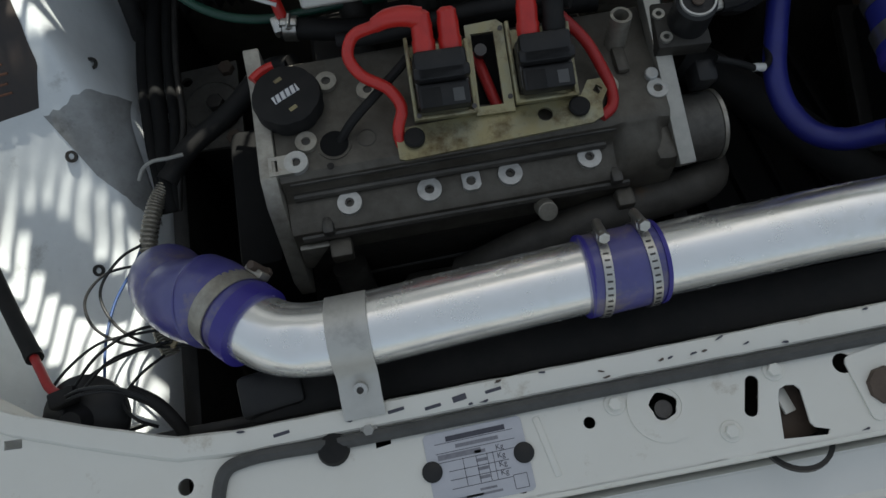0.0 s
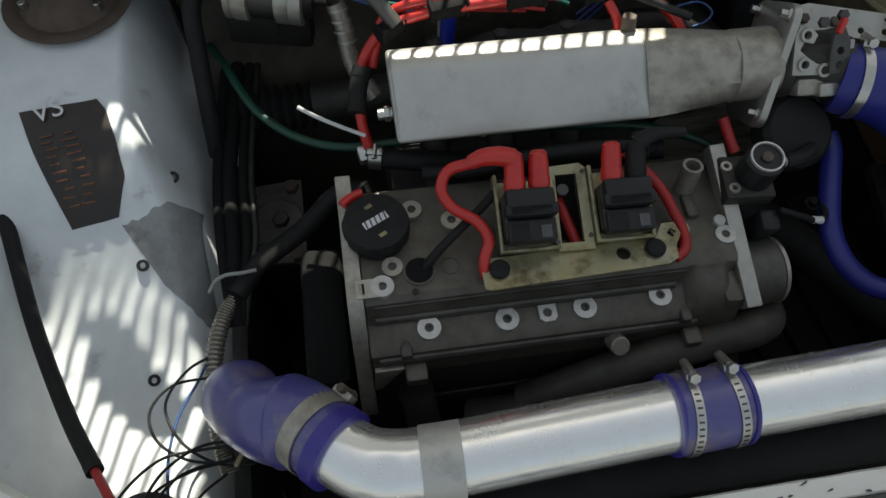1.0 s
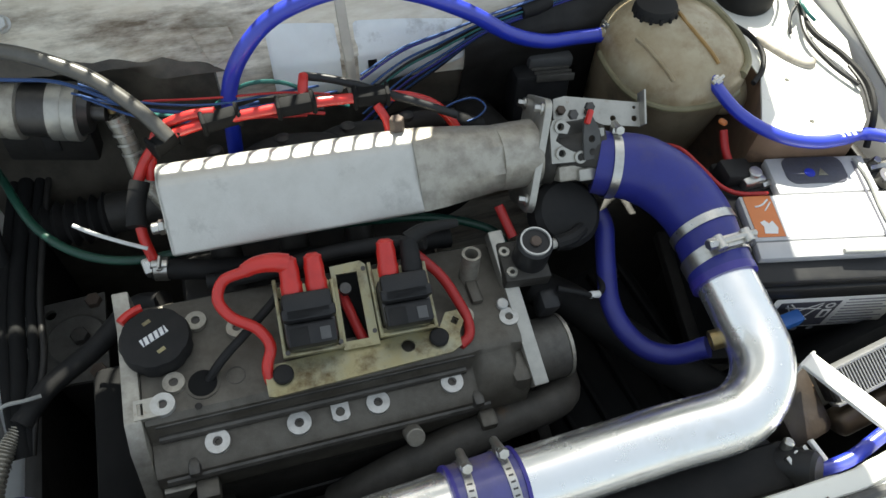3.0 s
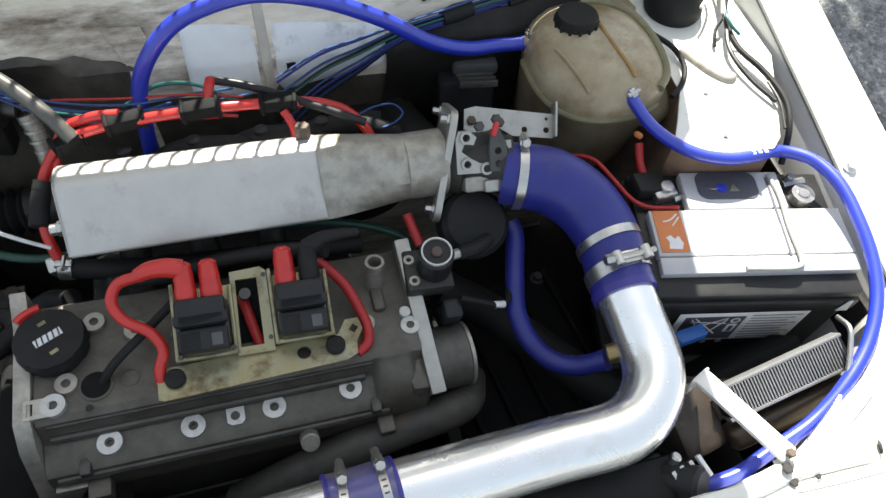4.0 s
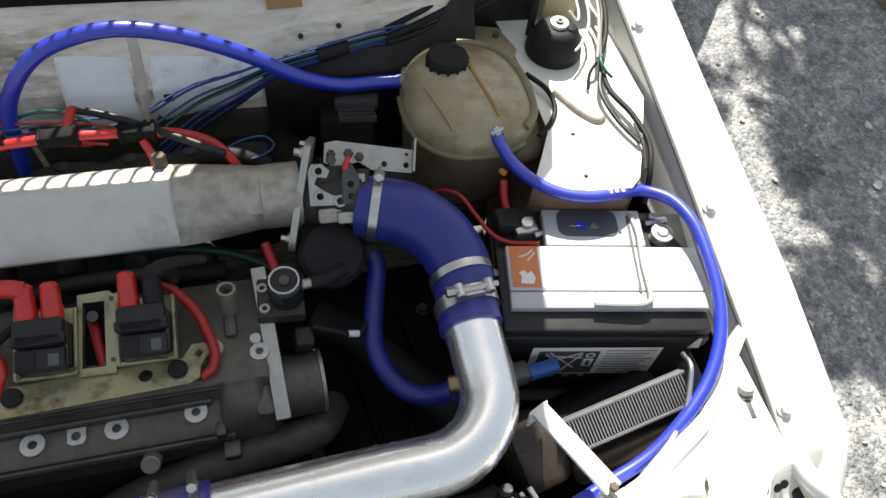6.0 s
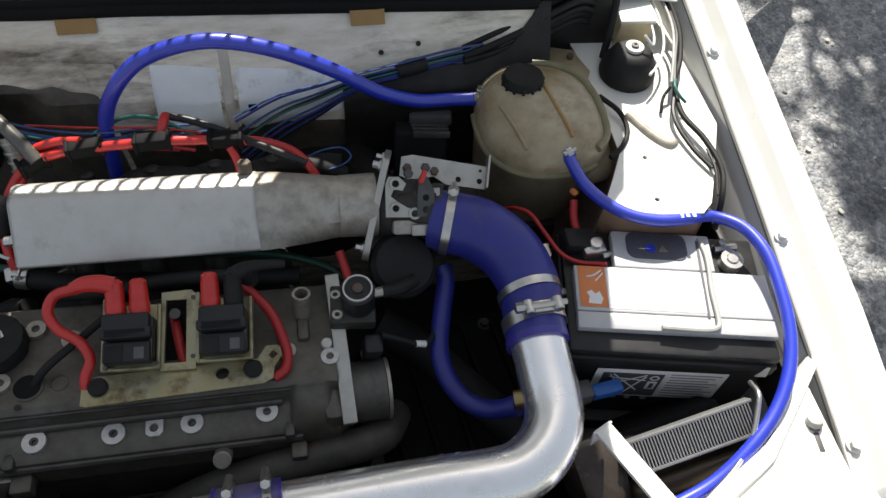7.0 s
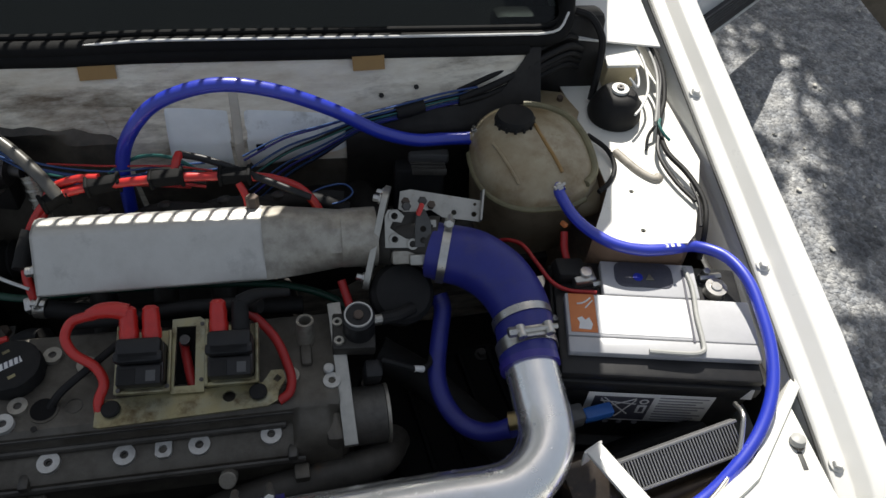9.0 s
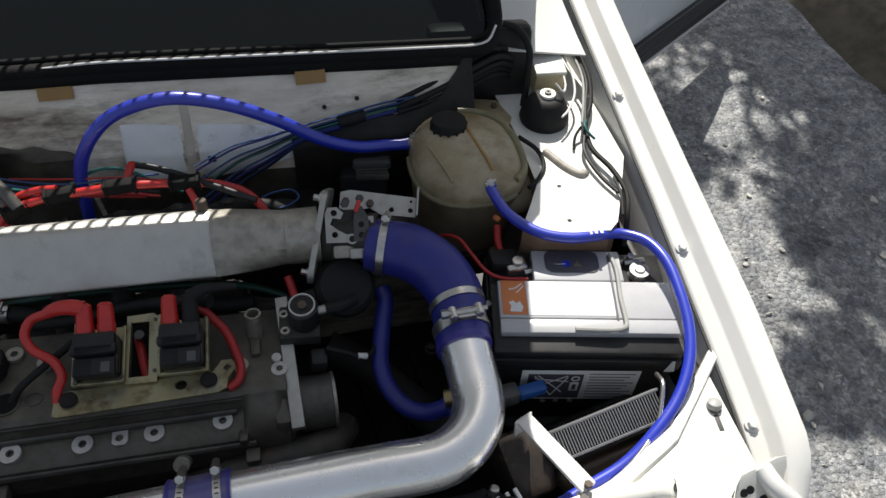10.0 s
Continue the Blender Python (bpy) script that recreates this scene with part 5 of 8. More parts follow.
part("exhaust_pipe", tube([(-0.10, -0.03, 0.58), (-0.095, -0.06, 0.52), (-0.09, -0.075, 0.42)], 0.019, 12, 6), "grime_grey", engine)

# oil filler cap
cm = ENG @ pose(-0.1185, 0.0985, 0.036)
cap = thing("oil_filler_cap", cm.translation, "black plastic oil filler cap with a pale badge", "oil cap")
bm = bmesh.new()
rings_ = []
for r, h in ((0.031, 0.0), (0.0335, 0.002), (0.0340, 0.016), (0.0325, 0.0215), (0.029, 0.0225), (0.0, 0.0228)):
    rings_.append([bm.verts.new(((r * (1 - (0.035 if 0.001 < h < 0.02 else 0.02) * max(0, math.cos(9 * t)) ** 2)) * math.cos(t), (r * (1 - 0.035 * max(0, math.cos(9 * t)) ** 2)) * math.sin(t), h)) for t in (2 * math.pi * i / 72 for i in range(72))] if r else [bm.verts.new((0, 0, h))])
for a, c in zip(rings_, rings_[1:]):
    for i in range(72):
        j = (i + 1) % 72
        bm.faces.new((a[i], a[j], c[j], c[i]) if len(c) > 1 else (a[i], a[j], c[0]))
bm.faces.new(list(reversed(rings_[0])))
bm.transform(cm)
part("cap_body", bm, "black_matt", cap)
part("badge", box(0.027, 0.0085, 0.0008, cm @ pose(0.0, 0.0, 0.0230, 0, 0, 27), 0.0003), "label_white", cap, "white badge with dark bars")
for k in range(5):
    part("badge_bar", box(0.0016, 0.0085, 0.0006, cm @ pose(0, 0, 0.0235, 0, 0, 27) @ pose(-0.0108 + 0.0054 * k, 0, 0, 0, 0, -12)), "ink", cap)
for a in (0.0165, -0.0165):
    part("cap_mark", box(0.008, 0.004, 0.0006, cm @ pose(-0.35 * a, a, 0.0228, 0, 0, 30)), "gold", cap)
solid("red_seal_ring", tube([cm @ Vector((0.036 * math.cos(radians(a)) - 0.004, 0.036 * math.sin(radians(a)) + 0.004, 0.014)) for a in range(100, 150, 10)], 0.005, 10, 4), "red", "red rubber strap behind the oil cap", "seal")
solid("dipstick_cable", tube([eng(-0.0790, 0.0500, 0.030), eng(-0.062, 0.060, 0.050), eng(-0.034, 0.079, 0.062), eng(-0.008, 0.098, 0.070), eng(0.002, 0.107, 0.072)], 0.0046, 10, 6), "black_matt", "black cable rising out of the plug well", "cable")

# coil bracket: a strip with two open frames that lean back
cb = thing("coil_bracket", (0.075, 0.04, 0.695), "yellow-passivated steel coil bracket bolted to the cam cover", "bracket")
strip = [(-0.020, 0.013), (-0.014, 0.011), (0.165, 0.0165), (0.176, 0.022), (0.178, 0.036), (0.186, 0.048), (0.183, 0.062), (0.170, 0.062), (0.160, 0.047), (-0.010, 0.045), (-0.020, 0.040)]
sm = pose(0, 0, 0.7085, 0, 2.9, 0)
part("mount_strip", plate_cut(strip, [hole(0.1225, 0.0335, 0.0072), [(0.172, 0.050), (0.177, 0.045), (0.182, 0.051), (0.177, 0.056)]], 0.003, sm), "gold", cb)
for x in (-0.003, 0.155):
    part("rubber_bolt", cyl(0.0100, 0.006, sm @ pose(x, 0.031 if x < 0 else 0.034, 0.003), 24, 0.0015), "black_matt", cb)
for fx, lab in ((0.0, 0), (0.0965, 1)):
    fm = sm @ pose(fx, 0.049, 0.004, 17, 0, -2)
    b = box(0.060, 0.004, 0.012, fm @ pose(0.030, 0.0, 0.004), 0.001)
    box(0.004, 0.078, 0.014, fm @ pose(0.002, 0.038, 0.004), 0.001, 2, b)
    box(0.004, 0.070, 0.014, fm @ pose(0.058, 0.034, 0.004), 0.001, 2, b)
    box(0.060, 0.072, 0.0025, fm @ pose(0.030, 0.036, -0.003), 0.001, 2, b)
    part("coil_frame", b, "gold", cb)
fm = sm @ pose(0, 0.049, 0.004, 17, 0, -2)
part("middle_frame", plate_cut([(0.059, -0.004), (0.0955, -0.004), (0.0955, 0.080), (0.090, 0.085), (0.059, 0.083)], [[(0.0625, 0.004), (0.0855, 0.004), (0.0855, 0.074), (0.064, 0.074)]], 0.004, fm), "gold", cb)
part("frame_back", box(0.030, 0.080, 0.002, fm @ pose(0.075, 0.040, -0.022)), "belt_black", cb, "dark gap behind the frame")
part("rear_stud", cyl(0.006, 0.010, fm @ pose(0.072, 0.060, -0.012), 14), "steel_dark", cb)
for x, y in ((0.005, 0.002), (0.057, 0.004), (0.0925, 0.076), (0.0925, 0.010)):
    part("frame_rivet", cyl(0.0024, 0.0012, fm @ pose(x, y, 0.0105 if x < 0.06 else 0.004), 12), "steel_dark", cb)
for i, (fx, label) in enumerate(((0.0, "black ignition coil with two red boots"), (0.0965, "black ignition coil with one red and one black boot"))):
    fm = sm @ pose(fx, 0.049, 0.004, 17, 0, -2)
    c = thing("ignition_coil", fm @ Vector((0.03, 0.03, 0)), label, "ignition coil", "ignition coils")
    part("coil_core", box(0.050, 0.046, 0.024, fm @ pose(0.030, 0.030, 0.012), 0.003), "steel_dark", c, "dark laminated core")
    b = box(0.047, 0.022, 0.018, fm @ pose(0.030, 0.014, 0.022), 0.002)
    box(0.048, 0.028, 0.018, fm @ pose(0.030, 0.040, 0.030), 0.004, 2, b)
    box(0.052, 0.012, 0.014, fm @ pose(0.030, 0.033, 0.032), 0.003, 2, b)
    part("coil_body", b, "black", c)
    part("coil_panel", box(0.018, 0.018, 0.0012, fm @ pose(0.018, 0.012, 0.0312), 0.0004), "black_matt", c)
    part("coil_label", box(0.010, 0.012, 0.0006, fm @ pose(0.043, 0.012, 0.0314)), "grey_plastic", c)
    for j, x in enumerate((0.018, 0.042)):
        part("tower_neck", cyl(0.0088, 0.012, fm @ pose(x, 0.050, 0.022, -62, 0, 0), 16, 0.001), "black", c)
        mat = "black_matt" if (i, j) == (1, 1) else "red"
        bt = part("boot", lathe([(0.0085, 0), (0.0105, 0.002), (0.0108, 0.012), (0.0098, 0.014), (0.0098, 0.026), (0.0088, 0.032), (0.0088, 0.036), (0.005, 0.039), (0, 0.039)], fm @ pose(x, 0.054, 0.025, -65, 0, 0), 20), mat, c)
        if (i, j) == (0, 0):
            part("boot_elbow", tube([fm @ Vector((x, 0.083, 0.039)), fm @ Vector((x - 0.014, 0.086, 0.041)), fm @ Vector((x - 0.030, 0.086, 0.040)), fm @ Vector((x - 0.042, 0.083, 0.036))], 0.0085, 14, 5, radii=[0.0098, 0.0095, 0.0085, 0.007]), mat, c)
        if (i, j) == (1, 1):
            part("boot_elbow", tube([fm @ Vector((x, 0.085, 0.038)), fm @ Vector((x + 0.014, 0.092, 0.040)), fm @ Vector((x + 0.032, 0.096, 0.036)), fm @ Vector((x + 0.055, 0.098, 0.030))], 0.008, 12, 5, radii=[0.0094, 0.0075, 0.006, 0.0045]), mat, c)
fm = sm @ pose(0, 0.049, 0.004, 17, 0, -2)
hose("ignition_lead", [fm @ Vector((-0.022, 0.083, 0.036)), Vector((-0.040, 0.119, 0.762)), Vector((-0.048, 0.106, 0.752)), Vector((-0.040, 0.091, 0.742)), Vector((-0.017, 0.074, 0.735)), Vector((-0.009, 0.058, 0.726)), Vector((-0.016, 0.042, 0.716)), Vector((-0.015, 0.030, 0.704)), Vector((-0.006, 0.024, 0.697))], 0.0056, "red", "red ignition lead looping down beside the coil", "cable", group="ignition leads")
hose("ignition_lead", [Vector((0.143, 0.128, 0.742)), Vector((0.157, 0.122, 0.726)), Vector((0.177, 0.100, 0.711)), Vector((0.187, 0.075, 0.701)), Vector((0.192, 0.052, 0.6945)), Vector((0.188, 0.034, 0.6935)), Vector((0.176, 0.026, 0.6925))], 0.0056, "red_wire", "red ignition lead beside the second coil", "cable", group="ignition leads")
hose("ignition_lead", [Vector((0.070, 0.112, 0.708)), Vector((0.075, 0.085, 0.705)), Vector((0.080, 0.06, 0.700)), Vector((0.083, 0.05, 0.697))], 0.0056, "red_wire", "red ignition lead between the two coils", "cable", group="ignition leads")
hose("black_loom", [(0.165, 0.125, 0.745), (0.13, 0.14, 0.735), (0.06, 0.15, 0.725), (0.0, 0.15, 0.715), (-0.06, 0.16, 0.705)], 0.008, "black_matt", "black wiring loom behind the cam cover", "cable")

# ---- intake manifold ----
man = thing("intake_manifold", (0.06, 0.24, 0.60), "welded grey aluminium intake plenum, box section running into a round neck", "intake manifold")


def plenum_ring(x, k):
    """Section of the plenum at x; k: 0 box, 1 round."""
    zo = 0.7455 - 0.05 * (x - 0.19)
    pts = [(0.158, 0.004), (0.166, -0.004), (0.23, -0.022), (0.262, -0.012), (0.268, 0.010), (0.248, 0.040), (0.236, 0.0495), (0.216, 0.052), (0.209, 0.050)]
    out = []
    n = len(pts)
    fine = []
    for i in range(n):
        a, c = pts[i], pts[(i + 1) % n]
        for t in (0, 0.25, 0.5, 0.75):
            fine.append((a[0] + (c[0] - a[0]) * t, a[1] + (c[1] - a[1]) * t))
    for y, z in fine:
        cy, cz, r = 0.204, 0.019, 0.043 - 0.007 * min(1, max(0, (x - 0.2) / 0.07))
        ang = math.atan2(z - cz, y - cy)
        ry, rz = cy + r * math.cos(ang), cz + r * math.sin(ang)
        out.append(Vector((x, y + (ry - y) * k, zo + z + (rz - z) * k)))
    return out


bm = bmesh.new()
secs = [(-0.083, 0), (-0.081, 0), (0.05, 0), (0.178, 0)]
loops = [[bm.verts.new(p) for p in plenum_ring(x, k)] for x, k in secs]
for a, c in zip(loops, loops[1:]):
    for i in range(len(a)):
        j = (i + 1) % len(a)
        bm.faces.new((a[i], a[j], c[j], c[i]))
bm.faces.new(list(reversed(loops[0])))
bm.faces.new(loops[-1])
bmesh.ops.recalc_face_normals(bm, faces=bm.faces)
bmesh.ops.bevel(bm, geom=[e for e in bm.edges if len(e.link_faces) == 2 and e.calc_face_angle(0) > 0.5], offset=0.004, segments=3, profile=0.5, affect="EDGES")
part("plenum_box", bm, "alu_cast", man)
bm = bmesh.new()
loops = [[bm.verts.new(p) for p in plenum_ring(x, k)] for x, k in ((0.174, 0.16), (0.184, 0.22), (0.20, 0.45), (0.225, 0.75), (0.25, 0.95), (0.262, 1.0), (0.270, 1.0))]
for a, c in zip(loops, loops[1:]):
    for i in range(len(a)):
        j = (i + 1) % len(a)
        bm.faces.new((a[i], a[j], c[j], c[i]))
bm.faces.new(list(reversed(loops[0])))
bm.faces.new(loops[-1])
part("round_neck", bm, "alu_dirty", man)
part("neck_end", lathe([(0.0362, 0), (0.0368, 0.003), (0.0374, 0.044)], frame_of((0.266, 0.2035, 0.7610), (1, 0, -0.05)), 40), "alu_dirty", man, "dull turned end of the neck")
fo = frame_of((0.3095, 0.2143, 0.7474), (0.95, -0.288, -0.136), (0.289, 0.604, 0.743))
part("flange_plate", plate(round_rect(0.126, 0.104, 0.016), 0.008, fo, 0.001), "alu_plate", man)
for a, c_ in ((0.048, 0.040), (0.048, -0.040), (-0.052, 0.040), (-0.052, -0.040)):
    hex_bolt(fo @ Vector((a + 0.004, c_, 0.0)), fo.to_3x3() @ Vector((0, 0, -1)), 0.0045, 0.010, "steel", man)
for x in (-0.04, 0.035, 0.11):
    part("runner", tube([(x, 0.235, 0.735), (x, 0.225, 0.69), (x, 0.19, 0.65), (x, 0.155, 0.62)], 0.017, 12, 5), "grime_grey", man)
b = cyl(0.006, 0.016, frame_of((-0.083, 0.196, 0.765), (-1, 0, 0)), 12, 0.001)
cyl(0.008, 0.006, frame_of((-0.086, 0.196, 0.765), (-1, 0, 0)), 6, 0.001, b)
part("end_union", b, "steel", man, "bright threaded union")
part("top_union", cyl(0.008, 0.016, pose(0.165, 0.240, 0.793, -15, 0, 0), 6, 0.001), "rust", man)

# ---- throttle body ----
tb = thing("throttle_body", (0.352, 0.190, 0.69), "cast aluminium throttle body with linkage plates", "throttle body")
ta = (0.95, -0.28, 0.0)
part("barrel", lathe([(0.034, 0), (0.036, 0.004), (0.036, 0.020), (0.032, 0.024), (0.032, 0.060), (0.034, 0.064), (0.034, 0.075)], frame_of((0.314, 0.206, 0.755), ta), 32), "grime_grey", tb)
lm = frame_of((0.3495, 0.186, 0.784), (0.05, -0.72, 0.69), (1, -0.10, 0))
b = plate_cut([(-0.030, -0.020), (0.022, -0.022), (0.022, -0.013), (-0.004, -0.010), (-0.014, -0.004), (-0.024, 0.004), (-0.020, 0.012), (-0.010, 0.010), (-0.006, 0.018), (-0.014, 0.026), (-0.026, 0.026), (-0.030, 0.018)],
              [hole(-0.0185, 0.0185, 0.0042), hole(-0.0185, -0.010, 0.0040), hole(0.0035, -0.0165, 0.0033)], 0.005, lm)
for x, y in ((-0.0185, 0.0185), (-0.0185, -0.010), (0.0035, -0.0165)):
    ring(0.0042, 0.0070, 0.003, lm @ pose(x, y, 0.0048), 20, b)
part("linkage_plate", b, "alu_plate", tb)
part("linkage_back", box(0.050, 0.044, 0.012, lm @ pose(-0.004, 0.0, -0.010), 0.003), "grime_grey", tb)
part("linkage_lever", plate_cut([(0.006, -0.020), (0.026, -0.020), (0.026, 0.010), (0.018, 0.026), (0.009, 0.026), (0.006, 0.004)], [hole(0.016, 0.002, 0.0040), hole(0.016, -0.012, 0.0040)], 0.004, lm @ pose(0, 0, 0.007)), "grey_rubber", tb)
part("linkage_stop", plate([(0.026, -0.022), (0.033, -0.022), (0.033, 0.012), (0.024, 0.012), (0.024, 0.008), (0.029, 0.006), (0.029, -0.017), (0.026, -0.017)], 0.005, lm @ pose(0, 0, 0.002)), "alu_plate", tb)
part("red_cap", box(0.006, 0.016, 0.007, lm @ pose(0.012, 0.026, 0.014, 0, 0, -22), 0.002), "red", tb, "small red cap")
for x, y in ((-0.004, 0.030), (0.016, 0.036)):
    part("linkage_nut", cyl(0.0058, 0.006, lm @ pose(x, y, 0.006), 6, 0.001), "steel_dark", tb)
part("lower_casting", box(0.048, 0.018, 0.024, lm @ pose(0.002, -0.033, -0.008), 0.004), "alu_dirty", tb)
part("side_block", box(0.030, 0.014, 0.016, lm @ pose(0.014, -0.036, 0.002), 0.003), "alu_plate", tb)
part("lower_tang", box(0.006, 0.016, 0.010, lm @ pose(0.028, -0.046, 0.0, 0, 0, 15), 0.001), "alu_dirty", tb)
part("sensor_drum", lathe([(0.040, 0), (0.041, 0.006), (0.040, 0.022), (0.034, 0.028), (0.020, 0.030), (0, 0.030)], frame_of((0.334, 0.150, 0.700), (0.1, -0.45, 0.88)), 32), "black_matt", tb, "black round vacuum drum")
br = thing("cable_bracket", (0.395, 0.225, 0.755), "pale perforated steel bracket above the throttle body", "bracket")
bxm = frame_of((0.396, 0.2265, 0.7765), (0.0, -0.50, 0.86), (0.975, -0.20, -0.09))
part("bracket_plate", plate_cut([(-0.053, -0.010), (-0.040, -0.014), (-0.012, -0.006), (0.004, -0.014), (0.052, -0.014), (0.052, 0.014), (-0.040, 0.017), (-0.053, 0.013)], [hole(0.018, -0.006, 0.0035), hole(0.044, -0.005, 0.0035), hole(0.044, 0.008, 0.002)], 0.0025, bxm), "alu_plate", br)
part("bracket_edge", box(0.0025, 0.040, 0.018, bxm @ pose(0.052, 0.006, 0.006), 0.0005), "alu_plate", br)
for x in (-0.045, -0.012):
    part("bracket_nut", cyl(0.0055, 0.005, bxm @ pose(x, 0.0, 0.0025), 6, 0.0008), "rust", br)

# ---- charge pipe and hoses ----
elbow_pts = [(0.3785, 0.178, 0.752), (0.391, 0.1715, 0.752), (0.428, 0.160, 0.745), (0.460, 0.135, 0.732), (0.476, 0.098, 0.722), (0.4745, 0.058, 0.718), (0.4715, 0.030, 0.716), (0.4708, 0.016, 0.7145)]
eh = thing("elbow_hose", (0.46, 0.12, 0.70), "dark blue silicone elbow hose between throttle body and charge pipe", "hose")
part("hose_body", tube(elbow_pts, 0.037, 32, 10, radii=[0.0355, 0.0365, 0.0385, 0.0385, 0.037, 0.0355, 0.0355, 0.0355], wall=0.003), "blue_elbow", eh)
part("hose_end", tube([(0.4709, 0.0225, 0.7152), (0.4708, 0.0135, 0.7142)], 0.0362, 32, 2, wall=0.004), "violet_dark", eh, "cut end of the hose")
clamp((0.392, 0.1695, 0.752), (0.93, -0.30, -0.06), 0.0368, (0.0, 0.5, 0.85), width=0.010)
clamp((0.4757, 0.078, 0.7198), (0.07, -1, -0.09), 0.0368, (0.9, 0.1, -0.5), width=0.010)
tcl = thing("bolt_clamp", (0.473, 0.041, 0.752), "chunky steel T-bolt clamp on the blue elbow", "hose clamp")
tm = frame_of((0.4727, 0.041, 0.7166), (0.05, -1, -0.06), (0.05, -0.1, 1))
part("band", ring(0.0358, 0.0375, 0.016, tm @ pose(0, 0, -0.008), 40), "steel", tcl)
b = cyl(0.0035, 0.058, tm @ pose(0.044, 0.030, 0, 90, 0, 0), 10)
for y in (-0.018, 0.016):
    cyl(0.006, 0.016, tm @ pose(0.042, y, -0.008), 12, 0.001, b)
cyl(0.0062, 0.010, tm @ pose(0.044, 0.032, 0, 90, 0, 0), 6, 0.001, b)
part("bolt", b, "steel", tcl)
part("bridge", box(0.003, 0.026, 0.014, tm @ pose(0.0405, -0.002, 0), 0.0008), "steel", tcl)

BEND_R = 0.078                                       # right-angle bend of the pipe
pipe_axis = [(0.4708, 0.032, 0.716), (0.4715, 0.0, 0.713), (0.4715, -0.025, 0.7105)]
pipe_axis += [(0.3935 + BEND_R * math.cos(radians(a)), -0.0475 - BEND_R * math.sin(radians(a)), 0.709 - 0.003 * math.sin(radians(a))) for a in range(0, 91, 15)]
pipe_axis += [(0.34, -0.1255, 0.707), (0.28, -0.127, 0.709), (0.165, -0.130, 0.711)]
pipe = thing("charge_pipe", (0.36, -0.12, 0.67), "polished aluminium charge pipe with a right-angle bend, scratched", "pipe")
part("pipe_tube", tube(pipe_axis, 0.0318, 40, 10), "alu_pipe", pipe)
part("pipe_boss", ring(0.007, 0.011, 0.012, frame_of((0.447, -0.038, 0.692), (-1, 0.1, -0.3)), 18), "brass", pipe)
pipe2 = thing("charge_pipe", (-0.05, -0.14, 0.68), "polished aluminium charge pipe with a dented bend beside the radiator", "pipe")
axis2 = [(0.165, -0.130, 0.711), (0.10, -0.1325, 0.7125), (0.0, -0.137, 0.715), (-0.08, -0.141, 0.717), (-0.115, -0.1415, 0.718), (-0.145, -0.135, 0.717), (-0.170, -0.118, 0.713), (-0.192, -0.095, 0.705), (-0.205, -0.08, 0.70)]
bm = tube(axis2, 0.0318, 40, 10)
for v in bm.verts:
    for c_, r_, d_ in ((Vector((-0.131, -0.152, 0.750)), 0.012, 0.0035), (Vector((-0.105, -0.150, 0.750)), 0.009, 0.0012)):
        k = (v.co - c_).length / r_
        if k < 1.6:
            v.co += (Vector((-0.135, -0.138, 0.717)) - v.co).normalized() * d_ * math.exp(-k * k * 1.5)
part("pipe_tube", bm, "alu_pipe", pipe2)
jh = thing("joint_hose", (0.15, -0.131, 0.70), "violet-blue silicone joint hose on the charge pipe", "hose")
part("hose_body", tube([(0.1165, -0.132, 0.7125), (0.122, -0.132, 0.7125), (0.15, -0.131, 0.7115), (0.174, -0.1295, 0.711), (0.180, -0.1295, 0.711)], 0.0358, 36, 6, wall=0.004), "violet", jh)
for xa, xb in ((0.1155, 0.1190), (0.177, 0.1805)):
    part("hose_end", tube([(xa, -0.134 + 0.021 * xa, 0.7125), (xb, -0.134 + 0.021 * xb, 0.7122)], 0.0363, 36, 2, wall=0.005), "violet_dark", jh)
clamp((0.1305, -0.1318, 0.7122), (1, -0.06, -0.06), 0.0360, (0, 0.62, 0.78), width=0.008, slots=34)
clamp((0.1690, -0.130, 0.7112), (1, 0.045, -0.02), 0.0360, (0, 0.66, 0.74), width=0.008, slots=34)
# hump hose at the cooler end
hump_pts = [(-0.172, -0.117, 0.7125), (-0.186, -0.103, 0.709), (-0.199, -0.089, 0.704), (-0.214, -0.081, 0.695), (-0.2303, -0.0758, 0.6898), (-0.2476, -0.0646, 0.6776), (-0.259, -0.052, 0.665), (-0.269, -0.037, 0.648), (-0.277, -0.028, 0.624), (-0.281, -0.023, 0.597)]
hh = thing("hump_hose", (-0.25, -0.03, 0.62), "violet-blue silicone hump hose at the end of the charge pipe, dusty", "hose")
part("hose_body", tube(hump_pts, 0.037, 36, 8, radii=[0.0355, 0.0358, 0.0380, 0.0430, 0.0392, 0.0362, 0.0372, 0.0382, 0.0382, 0.0375]), "violet", hh)
part("hose_end", tube([(-0.169, -0.120, 0.713), (-0.180, -0.1095, 0.7105)], 0.0380, 36, 3, wall=0.005), "violet_dark", hh, "deep violet rolled hose end")
clamp((-0.1905, -0.0985, 0.7074), (-0.64, 0.70, -0.25), 0.0366, (0.78, 0.58, 0.2), width=0.017, label="dirty steel hose clamp with a rusty screw", mat="alu_dirty")

# strap that holds the pipe to the crossmember
sp = thing("pipe_strap", (-0.087, -0.205, 0.700), "bent aluminium strap over the charge pipe, bolted to the crossmember", "strap")
sec = [(-0.1412 + 0.0352 * math.cos(radians(a)), 0.717 + 0.0352 * math.sin(radians(a))) for a in (40, 60, 80, 100, 120, 140, 155)] + [(-0.178, 0.722), (-0.185, 0.716), (-0.196, 0.712), (-0.212, 0.7035)]


def strap_point(u, v):
    y, z = sec[v]
    skew = -0.003 * v / (len(sec) - 1)
    return Vector((-0.084 + u + skew, y, z))


